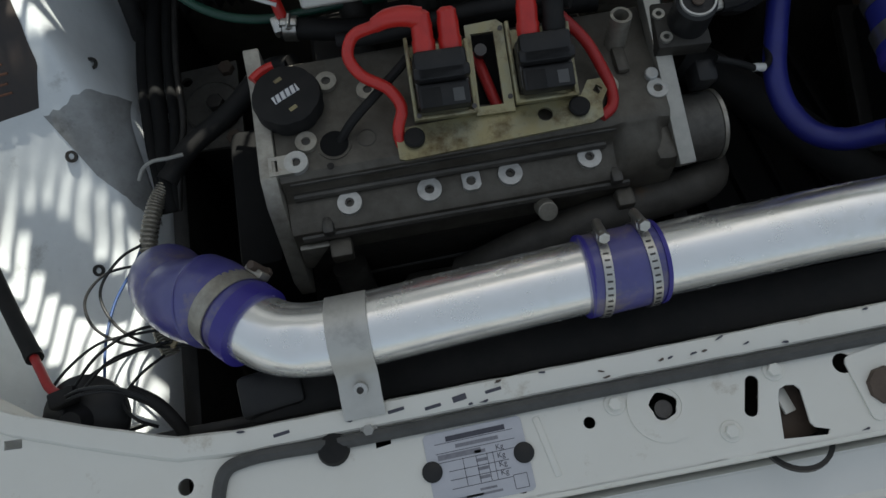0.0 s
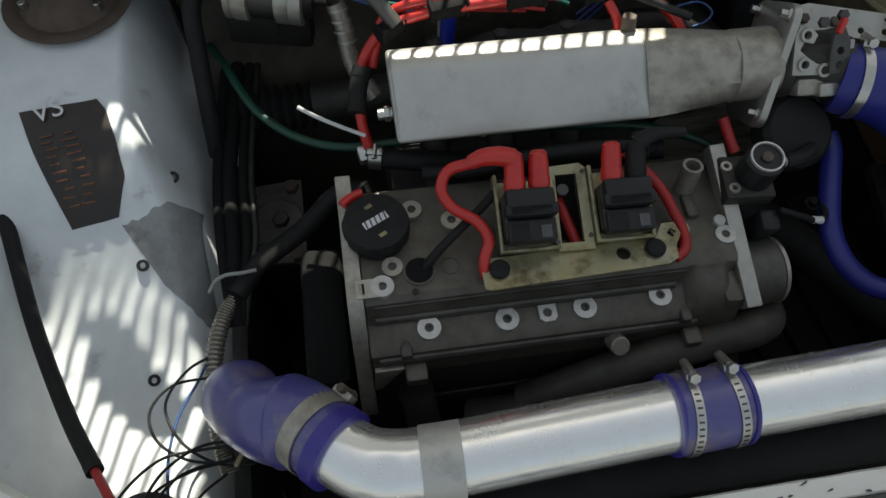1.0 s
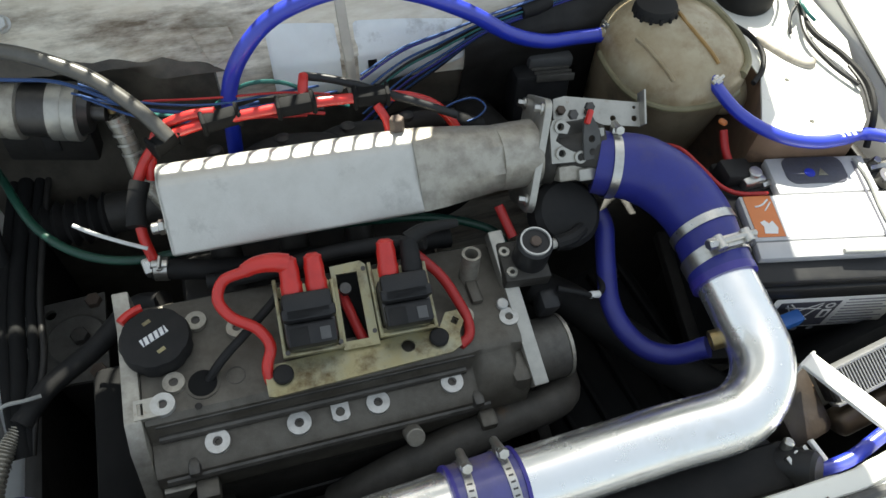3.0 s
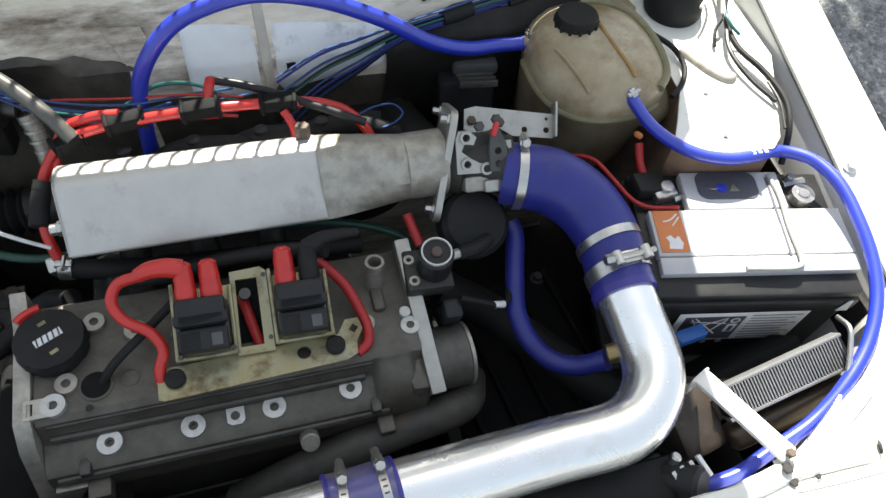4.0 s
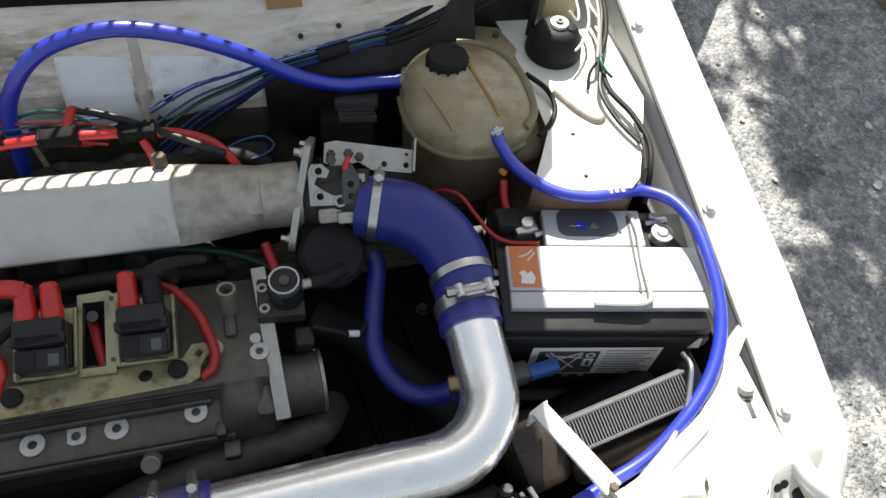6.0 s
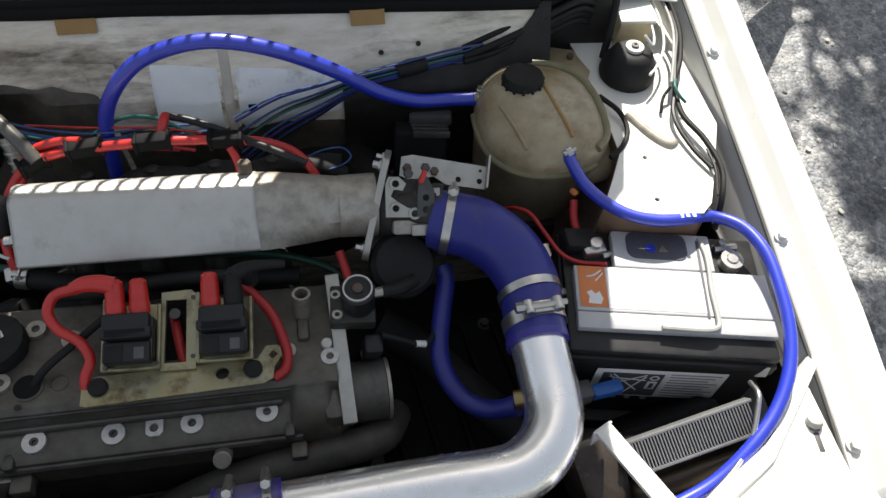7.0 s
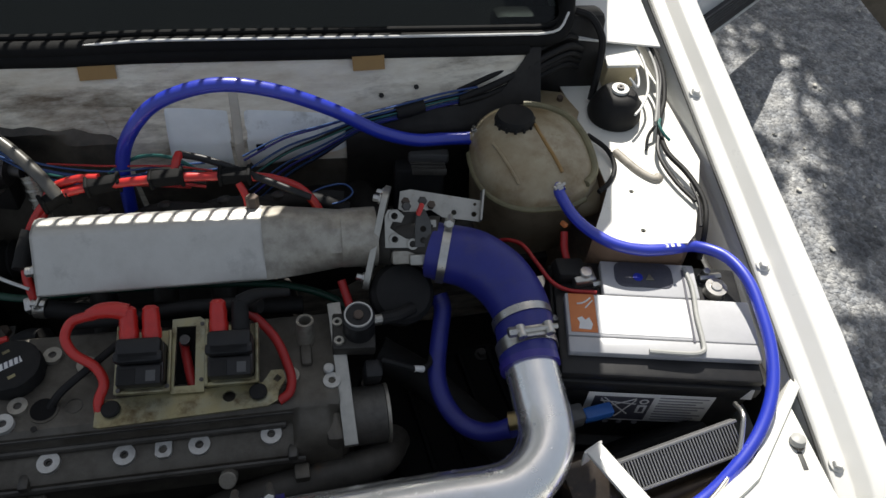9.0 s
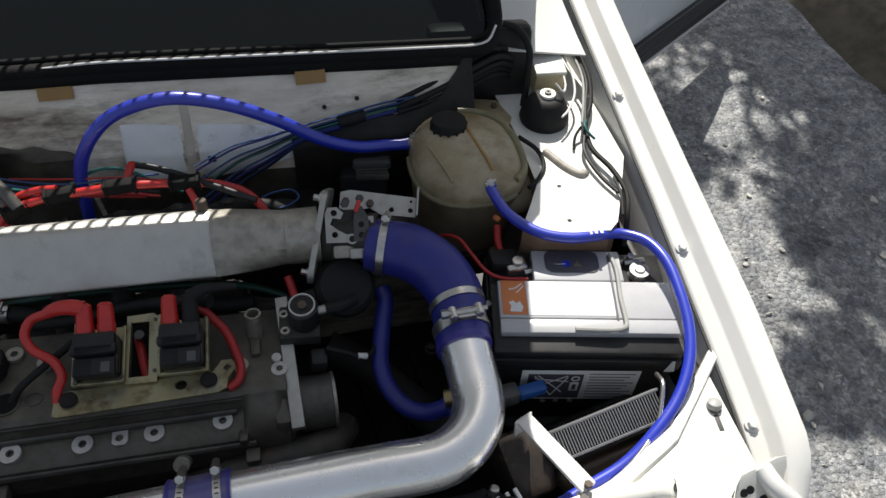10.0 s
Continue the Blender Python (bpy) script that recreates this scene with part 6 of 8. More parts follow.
part("strap_band", sheet(strap_point, span(-0.0175, 0.0175, 5), range(len(sec)), 0.002, down=(0, 0.5, -0.8)), "alu_cast", sp)
bt = part("strap_bolt", ring(0.003, 0.0062, 0.005, frame_of((-0.0855, -0.1900, 0.7150), (0, -0.35, 0.93)), 20), "steel", sp)
part("socket", cyl(0.0032, 0.002, frame_of((-0.0855, -0.1900, 0.7150), (0, -0.35, 0.93)), 6), "steel_dark", bt)

solid("side_baffle", box(0.13, 0.008, 0.40, pose(-0.245, -0.185, 0.45), 0.002), "grime", "oily black baffle beside the radiator", "baffle", kind="structure")
# radiator behind the crossmember
rad = thing("radiator", (0.1, -0.165, 0.26), "black radiator top behind the crossmember", "radiator")
part("core", box(0.66, 0.035, 0.36, pose(0.14, -0.172, 0.47), 0.004), "grime", rad)
part("top_tank", box(0.68, 0.048, 0.035, pose(0.14, -0.170, 0.645), 0.010), "black_matt", rad, "black plastic top tank")
part("fan_shroud", box(0.40, 0.03, 0.34, pose(0.14, -0.135, 0.46), 0.010), "black", rad)
b = box(0.060, 0.040, 0.055, pose(-0.175, -0.165, 0.640, 0, 0, 6), 0.006)
part("side_box", b, "black", rad, "black plastic connector box")
for k in range(6):
    part("box_rib", box(0.0022, 0.002, 0.040, pose(-0.192 + 0.006 * k, -0.1865, 0.640, 0, 0, 6)), "grey_plastic", rad)

# ---- battery ----
BAT = pose(0.5055, 0.006, 0.5440, 0, 0, -11.5)     # front left foot; x along the front, y back
bat = thing("battery", BAT @ Vector((0.121, 0.087, 0)), "black car battery with a grey lid, paper labels and folded handle", "battery")
part("case", box(0.242, 0.172, 0.150, BAT @ pose(0.121, 0.087, 0.075), 0.004), "black", bat)
part("case_rim", box(0.250, 0.178, 0.022, BAT @ pose(0.124, 0.087, 0.138), 0.003), "black", bat)
part("shoulder", box(0.246, 0.172, 0.014, BAT @ pose(0.125, 0.087, 0.156), 0.004), "black", bat)
lid = part("lid", box(0.236, 0.063, 0.014, BAT @ pose(0.130, 0.0785, 0.169), 0.002), "lid_grey", bat, "smooth grey lid")
part("front_strip", box(0.236, 0.021, 0.013, BAT @ pose(0.130, 0.0360, 0.1683, 6, 0, 0), 0.002), "lid_grey", bat, "grey strip along the front of the lid")
part("rear_lid", box(0.124, 0.054, 0.014, BAT @ pose(0.125, 0.1385, 0.169), 0.002), "lid_grey", bat)
part("lid_label", box(0.117, 0.057, 0.0008, BAT @ pose(0.1080, 0.0790, 0.1762), 0.0002), "label_white", bat, "white printed label")
part("lid_label", box(0.033, 0.057, 0.0008, BAT @ pose(0.0325, 0.0800, 0.1766), 0.0002), "orange", bat, "orange end of the label")
part("label_mark", plate([(-0.008, -0.009), (0.007, -0.010), (0.010, -0.002), (0.006, 0.008), (0.001, 0.004), (-0.003, 0.009), (-0.009, 0.006), (-0.006, 0.000)], 0.0004, BAT @ pose(0.0335, 0.0650, 0.1771)), "label_white", bat)
part("label_mark", tube([BAT @ Vector((0.026 + 0.018 * k, 0.093 + 0.010 * k * k, 0.1771)) for k in (0, 0.3, 0.6, 1)], 0.0012, 6, 3), "label_white", bat)
part("label_mark", tube([BAT @ Vector((0.036 + 0.010 * k, 0.087 + 0.012 * k, 0.1771)) for k in (0, 0.5, 1)], 0.0010, 6, 3), "label_white", bat)
part("lid_joint", box(0.0030, 0.112, 0.0012, BAT @ pose(0.1685, 0.1000, 0.1764, 0, 0, -2)), "ink", bat)
part("warning_strip", plate(round_rect(0.076, 0.040, 0.012), 0.0012, BAT @ pose(0.118, 0.1445, 0.1760), 0.0003), "ink", bat, "dark warning strip")
part("warning_mark", cyl(0.0065, 0.0006, BAT @ pose(0.110, 0.1400, 0.1772), 16), "blue", bat)
part("warning_mark", plate([(-0.006, -0.005), (0.006, -0.005), (0, 0.006)], 0.0006, BAT @ pose(0.1255, 0.1405, 0.1772)), "gold", bat)
handle = tube([BAT @ Vector(p) for p in ((0.108, 0.028, 0.177), (0.140, 0.0265, 0.178), (0.166, 0.027, 0.179), (0.1745, 0.032, 0.179), (0.176, 0.044, 0.179), (0.1755, 0.080, 0.179), (0.178, 0.130, 0.179), (0.174, 0.160, 0.176))], 0.0032, 8, 6)
part("handle", handle, "grey_wire", bat, "folded wire handle")
# terminals
tp = part("terminal_clamp", box(0.030, 0.024, 0.016, BAT @ pose(0.040, 0.142, 0.168, 0, 0, 15), 0.004), "steel", bat)
part("terminal_post", cyl(0.008, 0.022, BAT @ pose(0.042, 0.142, 0.160), 16, 0.001), "steel", tp)
part("terminal_bolt", hex_b := cyl(0.005, 0.026, BAT @ pose(0.052, 0.132, 0.166, 0, 90, 20), 6, 0.0006), "steel", tp)
part("terminal_cover", box(0.040, 0.030, 0.022, BAT @ pose(0.022, 0.150, 0.170, 0, 8, 10), 0.005), "black_matt", bat, "black rubber terminal cover")
tn = part("terminal_clamp", ring(0.007, 0.014, 0.012, BAT @ pose(0.212, 0.132, 0.164), 20), "steel", bat)
part("terminal_post", cyl(0.0075, 0.020, BAT @ pose(0.212, 0.132, 0.158), 16, 0.001), "steel", tn)
part("terminal_bolt", cyl(0.005, 0.030, BAT @ pose(0.196, 0.152, 0.166, 0, 90, 12), 6, 0.0006), "steel", tn)
part("terminal_bolt", cyl(0.005, 0.018, BAT @ pose(0.204, 0.160, 0.160, 10, 0, 0), 6, 0.0006), "steel", tn)
# front label
FL = BAT @ pose(0.121, -0.0012, 0.1, 90, 0, 0)
fl2 = part("front_label", box(0.158, 0.070, 0.0006, FL @ pose(0.001, -0.010, 0), 0.0002), "label_white", bat, "white printed front label")
part("label_field", box(0.074, 0.058, 0.0004, FL @ pose(-0.032, -0.012, 0.0006)), "ink", fl2)
for p, q in (((-0.060, 0.012), (-0.034, -0.034)), ((-0.060, 0.006), (-0.014, 0.000)), ((-0.054, -0.012), (-0.016, 0.014)), ((-0.034, -0.034), (-0.016, 0.010)), ((-0.056, 0.014), (-0.020, -0.026))):
    mid, d = ((p[0] + q[0]) / 2, (p[1] + q[1]) / 2), (q[0] - p[0], q[1] - p[1])
    part("label_stroke", box(math.hypot(*d), 0.0018, 0.0004, FL @ pose(mid[0], mid[1], 0.0010, 0, 0, math.degrees(math.atan2(d[1], d[0])))), "label_white", fl2)
part("label_stroke", ring(0.0038, 0.0060, 0.0004, FL @ pose(-0.005, 0.007, 0.0008), 14), "label_white", fl2)
part("label_stroke", box(0.012, 0.020, 0.0004, FL @ pose(-0.005, -0.012, 0.0010), 0.0001), "label_white", fl2)
part("label_stroke", box(0.005, 0.013, 0.0004, FL @ pose(-0.005, -0.012, 0.0015), 0.0001), "ink", fl2)
for k in range(9):
    part("label_line", box(0.062 - 0.007 * (k % 3), 0.0022, 0.0004, FL @ pose(0.043 - 0.003 * (k % 3), 0.018 - 0.0070 * k, 0.0006)), "ink_soft", fl2)
for x in (-0.042, -0.024, -0.004):
    part("label_disc", cyl(0.004, 0.0006, FL @ pose(x, -0.050, 0), 12), "ink_soft", bat)
part("triangle_mark", plate([(-0.007, -0.011), (0.007, -0.011), (0.003, 0.012), (-0.001, 0.012)], 0.0008, BAT @ pose(0.2355, -0.0028, 0.139, 90, 0, 0)), "label_white", bat, "white triangle mark")
solid("battery_tray", box(0.27, 0.20, 0.02, BAT @ pose(0.121, 0.087, -0.0105), 0.004), "grime", "dark steel battery tray", "tray", kind="structure")
solid("tray_support", box(0.22, 0.16, 0.27, BAT @ pose(0.121, 0.087, -0.156), 0.004), "grime", "dark steel support under the battery tray", "car body", kind="structure")

# ---- coolant expansion tank ----
rs = thing("expansion_tank", (0.545, 0.29, 0.60), "yellowed plastic coolant tank with a black cap, stained brown", "coolant tank")
TANK = Vector((0.548, 0.326, 0.745))                # middle of the weld seam
TANK_R = (0.088, 0.094)


def tank_point(a, k, dome):
    """A point of the tank's skin: a, the way round; k, from the seam (0) to the pole (1) of the dome or of the lower half."""
    c, d = math.cos(a), math.sin(a)
    f = (abs(c) ** 2.5 + abs(d) ** 2.5) ** (-1 / 2.5)
    t = k * math.pi / 2
    if dome:
        r, h = math.cos(t) ** 0.62, 0.050 * math.sin(t) ** 0.85
        x, y = TANK_R[0] * f * c * r, TANK_R[1] * f * d * r
        h += 0.012 * math.exp(-((x + 0.027) ** 2 + (y - 0.02) ** 2) / 0.0022) * min(1, 3 * k)
        h -= 0.004 * math.exp(-((x + 0.03) ** 2 + (y + 0.045) ** 2) / 0.0008) * min(1, 3 * k)
    else:
        r, h = 0.985 - 0.16 * k if k < 0.75 else 0.865 * math.cos((k - 0.75) * 2 * math.pi) ** 0.5, -0.17 * k
        x, y = TANK_R[0] * f * c * r, TANK_R[1] * f * d * r + 0.02 * k
    return TANK + Vector((x, y, h))


for dome, name, mat, label in ((True, "tank_upper", "tank", ""), (False, "tank_lower", "tank_lower", "brown-stained lower half")):
    bm = bmesh.new()
    rows_ = [[bm.verts.new(tank_point(2 * math.pi * i / 48, k, dome)) for i in range(48)] for k in span(0, 0.985, 18)]
    for a_, c_ in zip(rows_, rows_[1:]):
        for i in range(48):
            bm.faces.new((a_[i], a_[(i + 1) % 48], c_[(i + 1) % 48], c_[i]))
    bm.faces.new(rows_[-1])
    part(name, bm, mat, rs, label)
bm = bmesh.new()
bmesh.ops.create_uvsphere(bm, u_segments=24, v_segments=14, radius=1.0)
bmesh.ops.scale(bm, vec=(0.050, 0.062, 0.034), verts=bm.verts)
bm.transform(pose(0.614, 0.306, 0.712, 0, 8, -15))
part("side_lobe", bm, "tank", rs, "pale bulging side of the tank")
part("filler_neck", cyl(0.022, 0.022, pose(0.521, 0.346, 0.772, -3, 0, 0), 20), "tank", rs)
fc = part("cap", lathe([(0.022, -0.004), (0.0265, 0), (0.0275, 0.020), (0.025, 0.026), (0.016, 0.028), (0, 0.028)], pose(0.521, 0.348, 0.786, -6, 0, 0), 28), "black_matt", rs, "black ribbed filler cap")
for k in range(14):
    part("cap_rib", box(0.003, 0.004, 0.018, pose(0.521, 0.348, 0.797, -6, 0, 0) @ Matrix.Rotation(2 * math.pi * k / 14, 4, "Z") @ pose(0.0272, 0, 0), 0.001), "black_matt", fc)
part("outlet", cyl(0.0085, 0.042, frame_of((0.505, 0.360, 0.762), (-1, 0.15, 0.0)), 14), "tank", rs)
part("outlet", cyl(0.0085, 0.03, frame_of((0.553, 0.275, 0.765), (0.15, -0.8, 0.1)), 14), "tank", rs)
part("mount_tab", plate([(-0.03, -0.03), (0.02, -0.045), (0.034, -0.005), (0.014, 0.040), (-0.022, 0.045)], 0.005, pose(0.605, 0.412, 0.757, 0, 0, -8), 0.001), "tank", rs, "pale flat mounting tab")
part("tab_screw", cyl(0.005, 0.006, pose(0.616, 0.432, 0.762), 6), "rust", rs)


def tank_top(x, y):
    """Height of the tank's upper skin."""
    a = math.atan2((y - TANK.y) / TANK_R[1], (x - TANK.x) / TANK_R[0])
    k = min(span(0, 0.98, 60), key=lambda q: (tank_point(a, q, True).xy - Vector((x, y))).length)
    return tank_point(a, k, True).z + 0.0005


front_seam = [tank_point(radians(a), 0, True) for a in range(165, 311, 10)]
ridge = [Vector((x, y, max(z, tank_top(x, y) + 0.001))) for x, y, z in ((0.600, 0.249, 0.745), (0.6170, 0.268, 0.752), (0.6185, 0.295, 0.770), (0.6150, 0.330, 0.781), (0.6030, 0.362, 0.784), (0.5760, 0.383, 0.778), (0.545, 0.392, 0.772))]
part("seam", tube(front_seam, 0.0046, 10, 2), "olive", rs, "olive-stained weld seam round the tank")
part("seam_ridge", tube(ridge, 0.0056, 10, 6), "olive", rs, "olive moulded ridge climbing over the tank")
for x0, y0, x1, y1 in ((0.544, 0.342, 0.566, 0.258), (0.484, 0.318, 0.506, 0.252)):
    line = [(x0 + (x1 - x0) * k, y0 + (y1 - y0) * k) for k in span(0, 1, 9)]
    part("moulding_line", tube([(x, y, tank_top(x, y)) for x, y in line], 0.0026, 8, 2), "tape" if x0 > 0.52 else "tank", rs, "brown stained moulding line" if x0 > 0.52 else "")
part("foot", box(0.06, 0.08, 0.05, pose(0.545, 0.29, 0.59), 0.005), "grime", rs)
solid("tank_strap", tube([(0.632, 0.345, 0.768), (0.652, 0.315, 0.765), (0.655, 0.285, 0.760), (0.640, 0.260, 0.757), (0.620, 0.245, 0.755)], 0.0035, 8, 6), "black_matt", "black strap behind the coolant tank", "strap")

# ---- blue coolant hoses ----
HH = [(-0.012, 0.330, 0.66), (-0.006, 0.338, 0.73), (0.0, 0.346, 0.783), (0.018, 0.349, 0.826), (0.055, 0.351, 0.868), (0.098, 0.350, 0.889), (0.145, 0.349, 0.896), (0.205, 0.349, 0.881), (0.275, 0.351, 0.842), (0.335, 0.354, 0.796), (0.385, 0.360, 0.771), (0.43, 0.367, 0.762), (0.478, 0.366, 0.760)]
ht = thing("heater_hose", HH[0], "bright blue silicone heater hose arching to the coolant tank", "hose")
part("hose_body", tube(HH, 0.0090, 20, 8), "blue", ht)
part("hose_cuff", tube([HH[-1], (0.460, 0.367, 0.7605)], 0.0096, 20, 2), "blue", ht)
clamp((0.471, 0.3665, 0.760), (1, -0.03, 0), 0.0096, (0, 0.3, 1), width=0.008)
RB = [(0.5535, 0.266, 0.775), (0.571, 0.197, 0.762), (0.605, 0.156, 0.757), (0.643, 0.139, 0.755), (0.681, 0.138, 0.752), (0.7254, 0.1458, 0.7408), (0.754, 0.123, 0.745), (0.766, 0.083, 0.747), (0.765, 0.031, 0.741), (0.758, -0.019, 0.731), (0.7424, -0.0612, 0.7198), (0.7162, -0.0976, 0.7074), (0.68, -0.128, 0.695), (0.63, -0.156, 0.676), (0.575, -0.172, 0.664), (0.523, -0.185, 0.655), (0.47, -0.18, 0.64)]
ch = thing("coolant_hose", RB[-1], "bright blue silicone coolant hose running past the battery", "hose")
part("hose_body", tube(RB, 0.0076, 20, 8), "blue", ch)
part("hose_cuff", tube([Vector(RB[0]) + (Vector(RB[0]) - Vector(RB[1])) * 0.02, Vector(RB[0]) + (Vector(RB[1]) - Vector(RB[0])) * 0.40], 0.0084, 20, 3), "blue", ch)
for k, (x, y) in enumerate(((0.676, 0.1375), (0.684, 0.1375), (0.692, 0.1370))):
    part("printed_mark", box(0.0045, 0.0050, 0.0006, pose(x, y, 0.7600, 0, 0, -4), 0.0002), "label_white", ch, "pale printed mark")
clamp((0.5610, 0.2455, 0.7675), (0.33, -0.9, -0.33), 0.0084, (-0.3, 0.0, 1), width=0.009)
hose("vacuum_hose", [(0.385, 0.150, 0.690), (0.388, 0.137, 0.684), (0.377, 0.095, 0.668), (0.368, 0.052, 0.652), (0.374, 0.020, 0.640), (0.392, -0.008, 0.634), (0.415, -0.024, 0.640), (0.444, -0.034, 0.664)], 0.0115, "blue_elbow", "dark blue silicone hose dropping from the throttle body", "hose", seg=18)
hose("green_hose", [(-0.300, 0.430, 0.660), (-0.276, 0.375, 0.680), (-0.238, 0.292, 0.684), (-0.193, 0.244, 0.686), (-0.139, 0.220, 0.687), (-0.040, 0.216, 0.691), (0.053, 0.212, 0.690), (0.130, 0.206, 0.688), (0.185, 0.198, 0.686), (0.235, 0.180, 0.682), (0.263, 0.158, 0.680), (0.268, 0.135, 0.680)], 0.0050, "green", "dark green hose running behind the engine", "hose")
bhose = [(-0.476, 0.475, 0.798), (-0.416, 0.455, 0.824), (-0.365, 0.436, 0.842), (-0.323, 0.419, 0.854), (-0.278, 0.404, 0.859), (-0.234, 0.390, 0.859), (-0.192, 0.380, 0.851), (-0.162, 0.367, 0.844), (-0.132, 0.350, 0.835), (-0.107, 0.329, 0.824), (-0.083, 0.304, 0.810), (-0.067, 0.286, 0.793)]
hose("black_hose", bhose, 0.0080, "old_rubber", "thick black rubber hose arching over the fuel pump", "hose", seg=16)
hose("lower_hose", [(0.30, 0.13, 0.60), (0.354, 0.10, 0.575), (0.41, 0.035, 0.565), (0.46, -0.02, 0.555), (0.52, -0.06, 0.53)], 0.024, "black_matt", "thick black coolant hose low in the bay", "hose")

# ---- fuel pump on the bulkhead ----
fp = thing("fuel_pump", (-0.21, 0.385, 0.72), "grey cylindrical fuel pump with rubber bands and brass fittings", "fuel pump")
pa = (0.97, -0.20, -0.10)
pm = frame_of((-0.2465, 0.402, 0.7660), pa)
part("pump_body", lathe([(0.026, 0), (0.0295, 0.004), (0.0295, 0.086), (0.026, 0.090), (0.022, 0.097), (0.010, 0.098), (0.010, 0.112)], pm, 32), "steel_dark", fp)
b = lathe([(0.0280, 0.000), (0.0325, 0.001), (0.0325, 0.007), (0.0315, 0.008), (0.0315, 0.010), (0.0335, 0.011), (0.0335, 0.026), (0.0298, 0.028)], pm, 36)
part("pump_band", b, "alu_dirty", fp, "dull grooved end cap")
b = lathe([(0.0298, 0.056), (0.0330, 0.057), (0.0333, 0.070), (0.0320, 0.072), (0.0333, 0.074), (0.0333, 0.086), (0.028, 0.088)], pm, 36)
part("pump_band", b, "alu_plate", fp, "pale clamp band")
b = cyl(0.0105, 0.012, pm @ pose(0, 0, -0.012), 16, 0.001)
cyl(0.0085, 0.016, pm @ pose(0, 0, -0.026), 16, 0.001, bm=b)
part("pump_fitting", b, "brass", fp)
part("pump_nut", cyl(0.0125, 0.009, pm @ pose(0, 0, -0.034), 6, 0.001), "brass", fp, "brass hexagon nut")
part("terminal_tab", box(0.010, 0.006, 0.020, pm @ pose(-0.012, -0.012, -0.006), 0.001), "alu_plate", fp)
b = box(0.026, 0.024, 0.020, pm @ pose(-0.045, 0, 0.045), 0.004)
part("pump_lug", b, "black_matt", fp)
part("pump_bracket", box(0.10, 0.03, 0.06, pose(-0.21, 0.40, 0.715, 0, 5, -10), 0.005), "grime", fp)
hose("fuel_hose", [(-0.278, 0.408, 0.768), (-0.290, 0.396, 0.755), (-0.296, 0.365, 0.71), (-0.300, 0.325, 0.655), (-0.305, 0.30, 0.60)], 0.0105, "black_matt", "black fuel hose hanging from the pump", "hose")
hose("braided_hose", [(-0.13, 0.375, 0.750), (-0.124, 0.36, 0.725), (-0.12, 0.335, 0.69), (-0.10, 0.31, 0.66)], 0.0105, "corr", "grey hose with a crimped metal sleeve", "hose")
solid("brass_stub", cyl(0.0055, 0.022, frame_of((-0.1305, 0.381, 0.752), (-0.05, 0.3, 0.95)), 14, 0.001), "brass", "short brass pipe stub above the crimped hose", "fitting")
for k in range(4):
    solid("crimp_ring", ring(0.0104, 0.0118, 0.003, frame_of((-0.128 + 0.0018 * k, 0.372 - 0.0065 * k, 0.745 - 0.010 * k), (0.05, -0.5, -0.85)), 20), "alu_plate", "crimped metal ring on the grey hose", "fitting", "crimp rings")

# ---- fuel rail and injector plugs ----
hose("fuel_rail", [(-0.118, 0.203, 0.688), (-0.05, 0.188, 0.684), (0.05, 0.180, 0.680), (0.14, 0.176, 0.676), (0.21, 0.172, 0.672)], 0.0115, "black_matt", "black fuel rail behind the cam cover", "fuel rail")
clamp((-0.108, 0.2005, 0.6875), (1, -0.2, -0.05), 0.0118, (0, -0.2, 1), width=0.014)
solid("rail_end", box(0.014, 0.018, 0.020, pose(-0.120, 0.204, 0.690, 20, 0, 10), 0.003), "steel", "bright fitting at the end of the fuel rail", "fitting")
RED = [(-0.114, 0.207, 0.700), (-0.117, 0.222, 0.722), (-0.116, 0.250, 0.742), (-0.106, 0.276, 0.760), (-0.080, 0.290, 0.785), (-0.045, 0.292, 0.797), (-0.009, 0.290, 0.803), (0.035, 0.283, 0.812), (0.078, 0.278, 0.817), (0.12, 0.277, 0.815), (0.153, 0.278, 0.810), (0.190, 0.284, 0.795), (0.223, 0.284, 0.772), (0.243, 0.268, 0.748), (0.250, 0.25, 0.72)]
hose("vacuum_line", RED, 0.0058, "red", "red silicone vacuum line across the intake plenum", "hose", seg=12)
hose("vacuum_line", [(-0.098, 0.272, 0.752), (-0.078, 0.300, 0.792), (-0.045, 0.301, 0.806), (-0.016, 0.296, 0.810)], 0.0052, "red", "second red silicone vacuum line beside the first", "hose", seg=12)
hose("vacuum_line", [(0.150, 0.270, 0.806), (0.157, 0.256, 0.795), (0.158, 0.248, 0.785)], 0.0048, "red", "short red silicone vacuum line to the plenum", "hose", seg=12)
hose("vacuum_line", [(0.075, 0.285, 0.817), (0.078, 0.300, 0.824), (0.081, 0.311, 0.825)], 0.0055, "red", "short red silicone vacuum stub", "hose", seg=12)
hose("black_pipe", [(0.080, 0.312, 0.824), (0.11, 0.304, 0.820), (0.150, 0.287, 0.812), (0.19, 0.270, 0.802), (0.235, 0.250, 0.790)], 0.0046, "black", "black plastic pipe above the plenum", "pipe")
